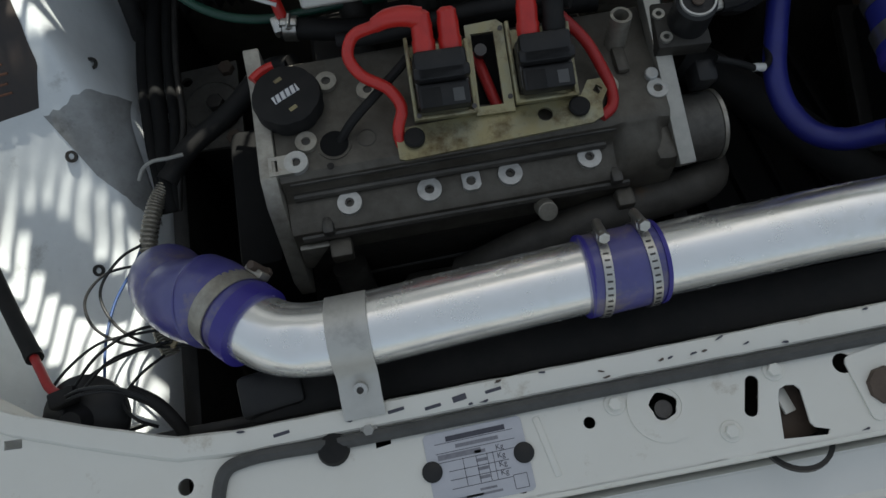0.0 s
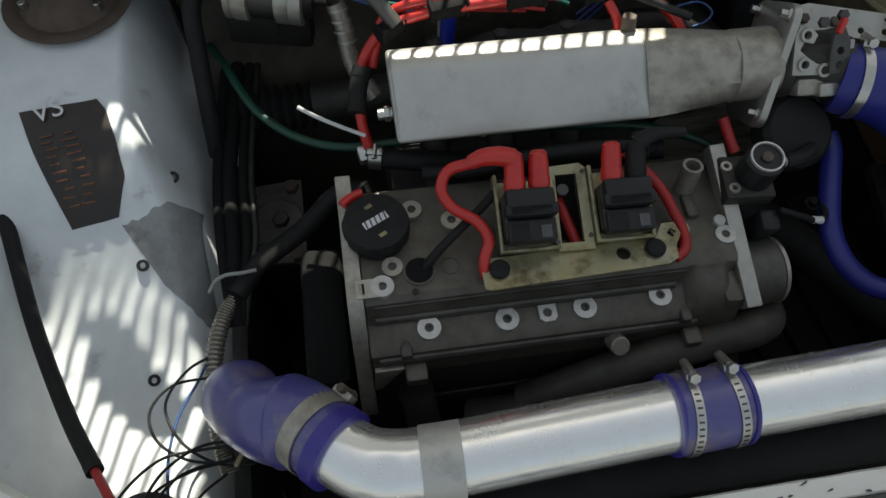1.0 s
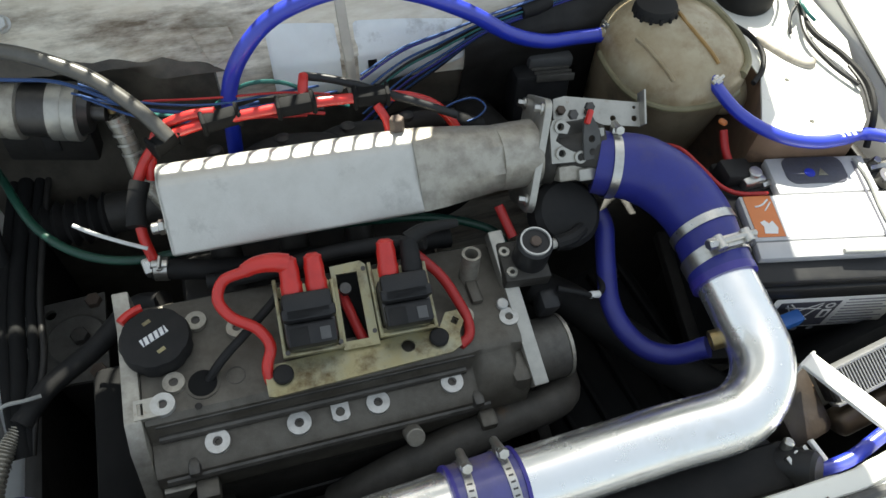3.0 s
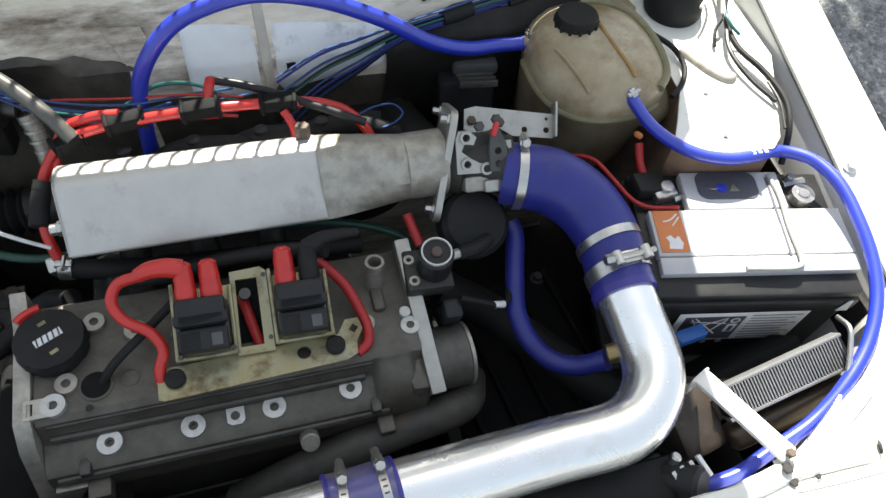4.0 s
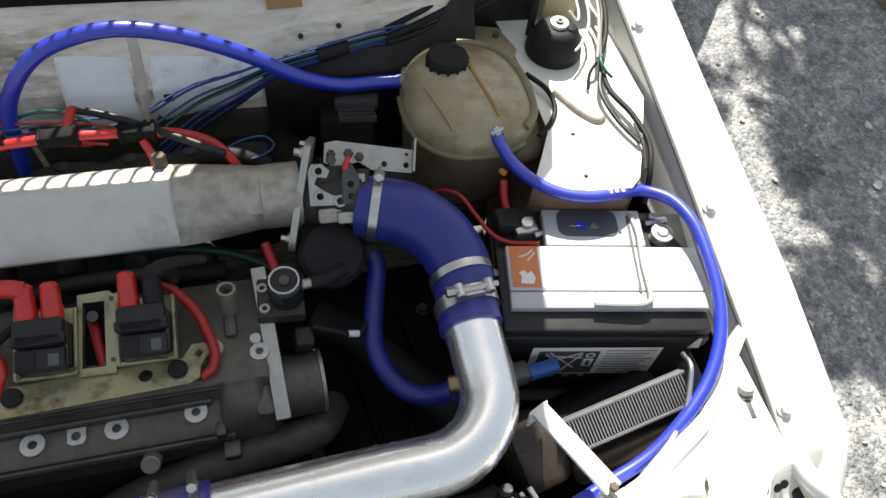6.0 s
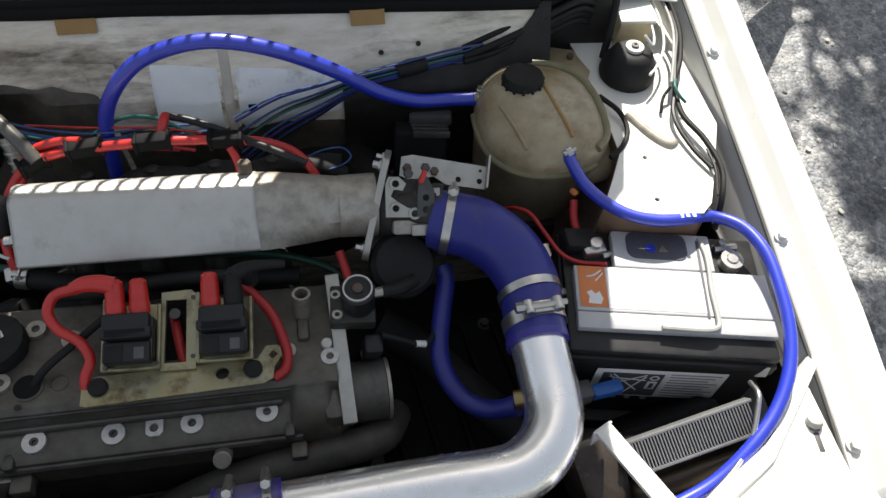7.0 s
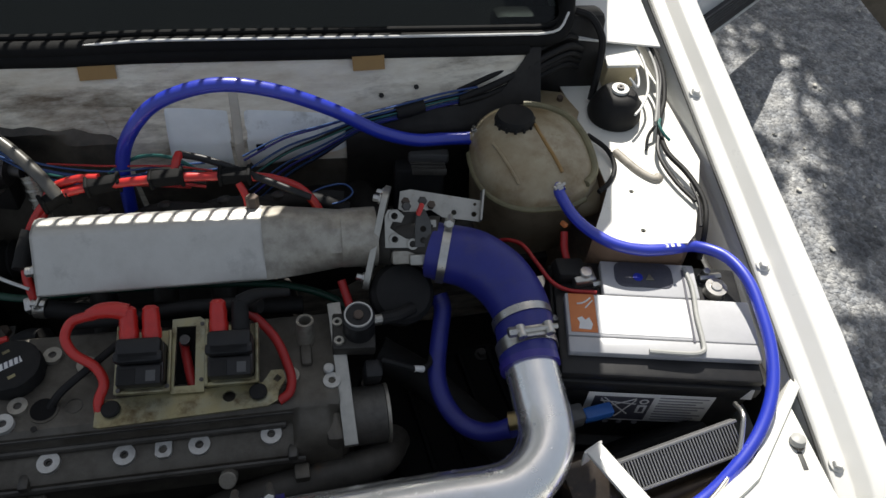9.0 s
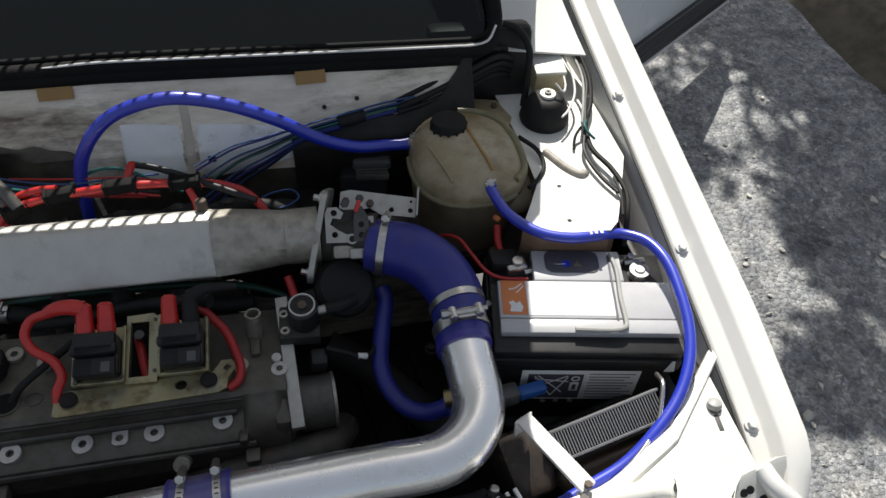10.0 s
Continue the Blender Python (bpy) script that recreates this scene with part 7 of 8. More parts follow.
for (x, y, z), a, w in (((-0.073, 0.288, 0.788), 30, 0.030), ((-0.012, 0.290, 0.804), 8, 0.038), ((0.066, 0.279, 0.817), 2, 0.038), ((0.146, 0.278, 0.812), -4, 0.036)):
    ip = thing("tee_connector", (x, y, z - 0.01), "black plastic tee connector on the red vacuum line", "connector", "tee connectors")
    part("barrel", box(w, 0.017, 0.017, pose(x, y, z, 0, -8 if a > 20 else 0, a), 0.004), "belt_black", ip)
    for s in (-1, 1):
        part("collar", box(0.005, 0.020, 0.020, pose(x, y, z, 0, 0, a) @ pose(s * w * 0.48, 0, 0), 0.003), "belt_black", ip)
hose("black_sleeve", [(-0.108, 0.268, 0.757), (-0.116, 0.250, 0.745), (-0.120, 0.226, 0.735)], 0.010, "black_matt", "black sleeve on the red vacuum line", "hose")
for x in (-0.04, 0.035, 0.11, 0.18):
    solid("injector", lathe([(0.007, 0), (0.007, 0.02), (0.009, 0.022), (0.009, 0.035), (0.005, 0.037), (0, 0.037)], frame_of((x + 0.012, 0.292, 0.716), (0, 0.25, 1)), 14), "black", "black injector standing behind the plenum", "injector", "injectors")
for x0 in (-0.02, 0.06, 0.13):
    hose("rail_pipe", [(x0, 0.305, 0.70), (x0 + 0.05, 0.300, 0.735), (x0 + 0.11, 0.292, 0.738), (x0 + 0.15, 0.286, 0.72)], 0.012, "black_matt", "black rubber breather pipe behind the plenum", "pipe")

# ---- pressure regulator beside the engine ----
rg = thing("pressure_regulator", (0.277, 0.098, 0.66), "round black fuel pressure regulator with a bright rim", "regulator")
part("bracket_block", box(0.052, 0.050, 0.020, pose(0.270, 0.100, 0.700, 4, 3, -4), 0.003), "grime_grey", rg)
part("regulator_body", cyl(0.0195, 0.042, frame_of((0.277, 0.100, 0.704), (0, -0.10, 1)), 28, 0.003), "black", rg)
part("rim", ring(0.0150, 0.0168, 0.003, frame_of((0.277, 0.0958, 0.7455), (0, -0.10, 1)), 30), "washer", rg)
part("centre_screw", cyl(0.006, 0.004, frame_of((0.277, 0.0958, 0.7455), (0, -0.10, 1)), 12, 0.001), "rust", rg)
part("port", cyl(0.006, 0.022, frame_of((0.292, 0.100, 0.725), (1, 0.1, 0.0)), 10), "alu_plate", rg)
part("port_hose", tube([(0.305, 0.101, 0.725), (0.325, 0.105, 0.722), (0.345, 0.118, 0.715)], 0.008, 10, 5), "black_matt", rg)
for y in (0.085, 0.112):
    part("bracket_screw", ring(0.003, 0.006, 0.004, pose(0.2515, y, 0.710), 14), "alu_plate", rg)
hose("sensor_cable", [(0.30, 0.065, 0.69), (0.325, 0.058, 0.682), (0.345, 0.055, 0.672), (0.358, 0.062, 0.668), (0.366, 0.085, 0.662)], 0.0035, "black_matt", "thin black sensor cable", "cable")
solid("cable_sleeve", cyl(0.0042, 0.014, frame_of((0.338, 0.0555, 0.675), (1, 0, -0.3)), 12, 0.001), "white_wire", "white sleeve on the sensor cable", "cable")
hose("red_hose", [(0.262, 0.165, 0.725), (0.266, 0.150, 0.715), (0.270, 0.132, 0.706)], 0.0055, "red_wire", "dark red hose beside the regulator", "hose")

# ---- gearbox side clutter low in the bay ----
mt = thing("engine_mount", (-0.248, 0.23, 0.26), "oily grey engine mount with a round plate and bolt", "engine mount")
part("mount_plate", plate_cut([(-0.04, -0.055), (0.035, -0.065), (0.04, 0.06), (-0.04, 0.062)], [hole(-0.027, 0.045, 0.007)], 0.006, pose(-0.252, 0.235, 0.520, 0, 0, 3)), "mount_grey", mt)
part("mount_disc", cyl(0.036, 0.010, pose(-0.248, 0.23, 0.526), 32, 0.003), "mount_grey", mt)
part("mount_bolt", cyl(0.011, 0.010, pose(-0.242, 0.23, 0.536), 6, 0.001), "steel_dark", mt)
for x, y in ((-0.228, 0.285), (-0.225, 0.182)):
    part("plate_bolt", cyl(0.010, 0.010, pose(x, y, 0.525), 6, 0.001), "rust", mt)
part("mount_leg", box(0.07, 0.10, 0.26, pose(-0.25, 0.235, 0.388), 0.01), "grime", mt)
hose("coolant_pipe", [(-0.12, 0.19, 0.64), (-0.16, 0.21, 0.61), (-0.205, 0.175, 0.60), (-0.26, 0.135, 0.60), (-0.285, 0.10, 0.60)], 0.012, "black_matt", "black hose crossing the engine mount", "hose")
for off, m_, r_ in ((0, "belt_black", 0.009), (0.016, "belt_black", 0.006), (-0.014, "belt_black", 0.007), (0.026, "grime", 0.004)):
    hose("wing_loom", [(-0.27 + off, 0.42, 0.63), (-0.283 + off, 0.33, 0.615), (-0.288 + off, 0.24, 0.610), (-0.286 + off, 0.17, 0.605), (-0.286 + off * 0.6, 0.11, 0.60), (-0.287 + off * 0.3, 0.07, 0.585)], r_, m_, "dark cable loom along the wheel arch", "cable", group="loom cables")
solid("cable_tie", tube([(-0.314, 0.106, 0.606), (-0.304, 0.114, 0.616), (-0.290, 0.116, 0.623), (-0.274, 0.117, 0.621), (-0.258, 0.120, 0.618)], 0.0022, 8, 5), "grey_wire", "pale cable tie round the loom", "cable tie")
# corrugated conduit with thin wires
bm = bmesh.new()
cpts = spline([(-0.289, 0.098, 0.596), (-0.302, 0.074, 0.596), (-0.312, 0.030, 0.594), (-0.312, -0.022, 0.590), (-0.306, -0.065, 0.584), (-0.300, -0.090, 0.578)], 26)
tube(cpts, 0.009, 14, bm=bm, raw=True, radii=[0.0098 if i % 3 < 2 else 0.0078 for i in range(len(cpts))])
solid("conduit", bm, "corr", "grey-brown corrugated cable conduit along the wheel arch", "conduit")
for x, y, z, turn in ((-0.2950, -0.054, 0.600, 35), (-0.2860, -0.084, 0.600, 70)):
    solid("wire_terminal", box(0.014, 0.005, 0.004, pose(x, y, z, 0, 25, turn), 0.0012), "cream", "small pale terminal on a loose wire end", "terminal")
WIRES = [("blue thin wire curling over the wheel arch", "sky_blue_wire", [(-0.312, 0.045, 0.597), (-0.325, 0.01, 0.600), (-0.345, -0.03, 0.605), (-0.352, -0.07, 0.612), (-0.345, -0.12, 0.632)]),
         ("black thin wire curling over the wheel arch", "black", [(-0.310, 0.035, 0.597), (-0.335, 0.015, 0.612), (-0.356, -0.02, 0.615), (-0.340, -0.060, 0.612), (-0.305, -0.085, 0.600), (-0.27, -0.09, 0.60)]),
         ("black thin wire from the horn", "black", [(-0.360, -0.135, 0.668), (-0.348, -0.095, 0.640), (-0.322, -0.070, 0.618), (-0.295, -0.065, 0.606), (-0.27, -0.07, 0.60)]),
         ("black thin wire from the horn", "black", [(-0.352, -0.138, 0.668), (-0.335, -0.105, 0.645), (-0.315, -0.09, 0.622), (-0.29, -0.085, 0.608)]),
         ("black thin wire from the horn", "black", [(-0.36, -0.14, 0.672), (-0.34, -0.140, 0.682), (-0.31, -0.143, 0.684), (-0.285, -0.155, 0.675), (-0.272, -0.175, 0.655)]),
         ("black thin wire from the horn", "black", [(-0.362, -0.136, 0.67), (-0.34, -0.136, 0.684), (-0.305, -0.142, 0.688), (-0.275, -0.162, 0.67), (-0.268, -0.18, 0.65)]),
         ("black thin wire looping over the wheel arch", "black", [(-0.288, -0.070, 0.605), (-0.319, -0.071, 0.612), (-0.355, -0.076, 0.620), (-0.380, -0.098, 0.632), (-0.388, -0.122, 0.648), (-0.374, -0.134, 0.662)]),
         ("black thin wire looping over the wheel arch", "black", [(-0.290, -0.084, 0.605), (-0.326, -0.091, 0.614), (-0.352, -0.106, 0.630), (-0.362, -0.124, 0.650), (-0.362, -0.134, 0.664)]),
         ("black thin wire looping over the wheel arch", "black", [(-0.297, -0.096, 0.602), (-0.318, -0.116, 0.616), (-0.323, -0.145, 0.640), (-0.305, -0.166, 0.650), (-0.290, -0.174, 0.640)]),
         ("black thin wire looping over the wheel arch", "black", [(-0.312, 0.010, 0.596), (-0.352, 0.0, 0.612), (-0.371, -0.026, 0.617), (-0.364, -0.055, 0.616), (-0.335, -0.078, 0.610), (-0.300, -0.085, 0.60)])]
for label, m_, pts in WIRES:
    hose("thin_wire", pts, 0.0016, m_, label, "wire", seg=8, group="thin wires")
hose("thick_cable", [(-0.30, -0.143, 0.676), (-0.278, -0.158, 0.670), (-0.265, -0.178, 0.656), (-0.262, -0.192, 0.64)], 0.006, "black_matt", "black cable dropping behind the crossmember", "cable")
# sleeved cable on the wing and the horn
hose("cable_sleeve", [(-0.525, 0.22, 0.665), (-0.517, 0.179, 0.650), (-0.503, 0.094, 0.610), (-0.460, -0.012, 0.605), (-0.417, -0.081, 0.628)], 0.0085, "black_matt", "black sleeve on a cable along the wing", "cable")
hose("red_cable", [(-0.420, -0.076, 0.627), (-0.402, -0.10, 0.642), (-0.385, -0.122, 0.655), (-0.372, -0.132, 0.660)], 0.0045, "red_wire", "red cable from the black sleeve to the horn", "cable")
horn = thing("horn", (-0.362, -0.145, 0.60), "round black horn behind the crossmember", "horn")
part("horn_disc", lathe([(0.020, 0), (0.040, 0.006), (0.042, 0.016), (0.032, 0.026), (0.016, 0.032), (0.010, 0.044), (0, 0.044)], pose(-0.362, -0.148, 0.620, 15, 0, 0), 28), "black", horn)
part("horn_plug", box(0.026, 0.016, 0.014, pose(-0.368, -0.135, 0.662, 0, 0, 12), 0.003), "black_matt", horn)
part("horn_bracket", box(0.016, 0.004, 0.09, pose(-0.345, -0.165, 0.600, 15, 0, 0), 0.001), "grime", horn)
# worn sticker on the tower


def stick(u, v):
    p = arch_point(u, v)
    return Vector((u, v, p.z + 0.0012))


def sticker_point(u, v):
    left, right = -0.4535 - 0.031 * v, ramp(v, ((0, -0.4005), (0.28, -0.3815), (0.58, -0.384), (0.88, -0.392), (1, -0.401)))
    return stick(left + (right - left) * u, 0.187 + 0.108 * v + u * 0.005)


stk = thing("warning_sticker", (-0.41, 0.27, 0.68), "worn black sticker with pale lettering and scratched orange print", "sticker")
part("film", sheet(sticker_point, span(0, 1, 16), span(0, 1, 24), 0.0008), "sticker", stk)


def lettering(name, words, size, m, mat, parent, label):
    cu = bpy.data.curves.new(name, "FONT")
    cu.body = words
    cu.size = size
    cu.extrude = 0.0002
    tx = new(name, cu)
    me = bpy.data.meshes.new_from_object(tx)
    bpy.data.objects.remove(tx)
    b = bmesh.new()
    b.from_mesh(me)
    b.transform(m)
    return part(name, b, mat, parent, label)


lettering("lettering", "VS", 0.032, frame_of((-0.4665, 0.2775, arch_point(-0.455, 0.285).z + 0.0025), (0, -0.27, 1), (1, 0.24, 0.05)), "label_white", stk, "pale letters VS")
rnd = random.Random(12)
for k in range(10):
    v = 0.70 - 0.062 * k
    for c in (0.22 + rnd.uniform(-0.03, 0.03), 0.48 + rnd.uniform(-0.03, 0.03)):
        p = sticker_point(c, v)
        q = sticker_point(c, v + 0.02)
        part("print_line", box(rnd.uniform(0.010, 0.017), 0.0024, 0.0005, frame_of(p + Vector((0, 0, 0.0012)), (0, -(q.z - p.z) / (q.y - p.y), 1), (1, 0.12, 0)), 0.0001), "faded_orange", stk)

# ---- type plate ----
TP = frame_of((-0.0015, -0.264, 0.6958), (0, 0, 1), (1, 0.02, 0))
plt = thing("type_plate", TP.translation, "riveted aluminium type plate with dark printed lines", "type plate")
part("plate_sheet", plate(round_rect(0.083, 0.060, 0.004), 0.0006, TP), "label_grey", plt)
part("heading_bar", box(0.050, 0.0042, 0.0003, TP @ pose(0.002, 0.0235, 0.0007)), "ink", plt)
part("heading_bar", box(0.036, 0.003, 0.0003, TP @ pose(0.002, 0.0165, 0.0007)), "ink_soft", plt)
part("number_bar", box(0.036, 0.0042, 0.0003, TP @ pose(-0.014, 0.0095, 0.0007)), "ink_soft", plt)
for y in (0.0205, 0.0128, 0.0055, -0.0025, -0.0095, -0.0165):
    part("rule", box(0.066 if y > 0 else 0.050, 0.0005, 0.0003, TP @ pose(0.0, y, 0.0007)), "ink", plt)
for x in (-0.012, -0.001, 0.008, 0.013):
    part("rule", box(0.0005, 0.022, 0.0003, TP @ pose(x, -0.005, 0.0007)), "ink", plt)
for k in range(4):
    part("figure_bar", box(0.009, 0.0026, 0.0003, TP @ pose(0.003, 0.0085 - 0.0068 * k, 0.0007)), "ink_soft", plt)
for x, w in ((-0.012, 0.022), (0.004, 0.014), (0.0, 0.03)):
    part("small_bar", box(w, 0.0018, 0.0003, TP @ pose(x, -0.021 - 0.0036 * (w > 0.02) , 0.0007)), "ink_soft", plt)
b = box(0.011, 0.0005, 0.0003, TP @ pose(0.031, -0.0155, 0.0007))
for p in ((0.031, -0.0265, 0.011, 0.0005), (0.0255, -0.021, 0.0005, 0.011), (0.0365, -0.021, 0.0005, 0.011)):
    box(p[2], p[3], 0.0003, TP @ pose(p[0], p[1], 0.0007), 0, 2, b)
part("stamp_box", b, "ink", plt)
for k in range(4):
    cu = bpy.data.curves.new("kg", "FONT")
    cu.body = "Kg"
    cu.size = 0.0062
    cu.extrude = 0.0001
    tx = new("unit_text", cu)
    me = bpy.data.meshes.new_from_object(tx)
    bpy.data.objects.remove(tx)
    bmt = bmesh.new()
    bmt.from_mesh(me)
    bmt.transform(TP @ pose(0.016, 0.0068 - 0.0068 * k, 0.0008))
    part("unit_text", bmt, "ink", plt, "printed letters Kg")
for x in (-0.0385, 0.038):
    part("rivet", lathe([(0.0085, 0), (0.0085, 0.001), (0.006, 0.002), (0, 0.0022)], TP @ pose(x, 0.0, 0.0007), 22), "black", plt, "black plastic rivet")

# ---- oil cooler in the sunlit corner ----
oc = thing("oil_cooler", (0.61, -0.12, 0.50), "small finned oil cooler with a bronze-brown tank, part in sun", "oil cooler")
om = frame_of((0.628, -0.108, 0.668), (-0.12, -0.45, 0.88), (0.98, 0.16, 0.12))
part("core_block", box(0.150, 0.034, 0.020, om @ pose(0, 0.006, -0.013), 0.002), "grime", oc)
for k in range(40):
    part("fin", box(0.0016, 0.032, 0.012, om @ pose(-0.071 + 0.00365 * k, 0.006, 0.000)), "core", oc)
for y in (-0.012, 0.024):
    part("core_rail", box(0.154, 0.004, 0.018, om @ pose(0, y, -0.003), 0.001), "core", oc)
part("lower_tank", box(0.155, 0.030, 0.030, om @ pose(-0.004, -0.036, -0.020, 15, 0, 0), 0.010, 3), "tank_brown", oc)
part("end_tank", box(0.060, 0.085, 0.070, om @ pose(-0.112, 0.000, -0.045, 0, 10, 0), 0.012), "rust_dark", oc, "rusty dark end tank with flaking paint")
part("cooler_body", box(0.18, 0.06, 0.14, om @ pose(-0.03, 0.0, -0.115), 0.008), "belt_black", oc)
cbk = thing("cooler_bracket", (0.545, -0.13, 0.66), "white painted flat bracket holding the oil cooler", "bracket")
ca, cb_ = Vector((0.520, -0.084, 0.695)), Vector((0.566, -0.188, 0.704))
bmx = frame_of((ca + cb_) / 2, cb_ - ca, (0, 0, 1))
part("bracket_bar", box(0.006, 0.021, (cb_ - ca).length, bmx, 0.001), "white_clean", cbk)
part("bracket_turn", box(0.030, 0.026, 0.003, bmx @ pose(-0.012, 0, -0.055), 0.001), "white_clean", cbk)
part("bracket_bolt", cyl(0.005, 0.006, frame_of((0.564, -0.187, 0.709), (0, 0, 1)), 6, 0.0008), "rust", cbk)
hose("cooler_pipe", [(0.704, -0.060, 0.70), (0.700, -0.08, 0.712), (0.692, -0.10, 0.706), (0.678, -0.125, 0.696), (0.65, -0.150, 0.690), (0.61, -0.175, 0.68)], 0.0030, "steel", "bright thin metal pipe beside the oil cooler", "pipe")
lh = thing("lamp_holder", (0.47, -0.165, 0.62), "black lamp holder with pale connectors under the charge pipe", "connector")
part("holder", cyl(0.020, 0.05, frame_of((0.455, -0.160, 0.640), (0.3, -0.3, 0.3)), 20, 0.004), "black", lh)
part("holder_body", box(0.06, 0.04, 0.05, pose(0.44, -0.165, 0.625, 0, 0, 15), 0.006), "black_matt", lh)
for k in range(4):
    part("terminal_blade", box(0.005, 0.024, 0.006, pose(0.462 + 0.011 * k, -0.178 + 0.003 * k, 0.668, 15, 0, 20), 0.001), "label_white" if k % 2 else "steel", lh)
part("bulb_cap", cyl(0.006, 0.014, frame_of((0.466, -0.158, 0.662), (0.2, 0.3, 0.9)), 14, 0.002), "steel", lh)
bc = thing("plug_connector", (0.545, -0.022, 0.645), "blue plastic cable connector beside the battery", "connector")
part("blue_half", box(0.038, 0.016, 0.016, pose(0.556, -0.024, 0.650, 0, 0, 6), 0.003), "plug_blue", bc)
part("grey_half", box(0.026, 0.024, 0.026, pose(0.526, -0.022, 0.645, 0, 0, 6), 0.005), "grey_plastic", bc)
hose("battery_cable", [(0.478, 0.222, 0.70), (0.490, 0.210, 0.715), (0.504, 0.194, 0.722), (0.516, 0.160, 0.722), (0.530, 0.132, 0.716), (0.548, 0.120, 0.712), (0.585, 0.114, 0.708)], 0.0028, "red_wire", "thin red cable beside the battery", "cable")
hose("battery_cable", [(0.560, 0.160, 0.712), (0.558, 0.178, 0.722), (0.561, 0.198, 0.735)], 0.005, "red_wire", "red positive cable rising from the battery", "cable")
solid("cable_lug", box(0.008, 0.011, 0.007, pose(0.562, 0.206, 0.741, 0, 20, 30), 0.003), "orange", "orange cable end by the coolant tank", "cable")

# ---- relay and wiring on the sunlit tower ----
rl = thing("relay", (0.71, 0.475, 0.755), "cream plastic relay box on the tower", "relay")
part("relay_top", box(0.050, 0.062, 0.040, pose(0.716, 0.480, 0.785, 6, 0, -4), 0.003), "cream", rl)
part("relay_lid", box(0.052, 0.064, 0.006, pose(0.716, 0.480, 0.806, 6, 0, -4), 0.002), "white", rl)
LOOM = [("black_matt", 0.005, [(0.772, 0.58, 0.80), (0.782, 0.52, 0.795), (0.783, 0.455, 0.785), (0.768, 0.40, 0.775), (0.745, 0.355, 0.770), (0.735, 0.30, 0.768), (0.748, 0.25, 0.768), (0.752, 0.20, 0.765), (0.742, 0.165, 0.755), (0.735, 0.14, 0.72)]),
        ("black", 0.004, [(0.765, 0.56, 0.80), (0.772, 0.50, 0.80), (0.772, 0.44, 0.79), (0.755, 0.39, 0.78), (0.738, 0.34, 0.772), (0.722, 0.295, 0.768), (0.728, 0.245, 0.764), (0.742, 0.205, 0.763)]),
        ("grey_wire", 0.003, [(0.755, 0.55, 0.81), (0.764, 0.49, 0.805), (0.764, 0.44, 0.797), (0.748, 0.385, 0.787), (0.735, 0.35, 0.778)]),
        ("white_wire", 0.0025, [(0.742, 0.52, 0.81), (0.750, 0.46, 0.80), (0.742, 0.41, 0.79), (0.72, 0.375, 0.785), (0.705, 0.36, 0.785)]),
        ("white_wire", 0.0022, [(0.735, 0.455, 0.80), (0.728, 0.42, 0.80), (0.712, 0.392, 0.81), (0.702, 0.40, 0.82)]),
        ("black", 0.003, [(0.733, 0.345, 0.774), (0.722, 0.335, 0.768), (0.715, 0.322, 0.764), (0.712, 0.312, 0.760)]),
        ("black", 0.0026, [(0.746, 0.235, 0.766), (0.744, 0.20, 0.765), (0.735, 0.165, 0.758)]),
        ("teal_wire", 0.0028, [(0.742, 0.352, 0.780), (0.735, 0.34, 0.782), (0.737, 0.325, 0.778), (0.745, 0.315, 0.772)]),
        ("black_matt", 0.007, [(0.64, 0.50, 0.87), (0.66, 0.49, 0.866), (0.675, 0.465, 0.845), (0.672, 0.445, 0.80), (0.665, 0.43, 0.76)])]
for m_, r_, pts in LOOM:
    hose("tower_wire", pts, r_ * 0.78, m_, "cable of the untidy loom along the inner wing" if m_ != "teal_wire" else "teal tape-wrapped cable joint", "cable", seg=8, group="tower loom")
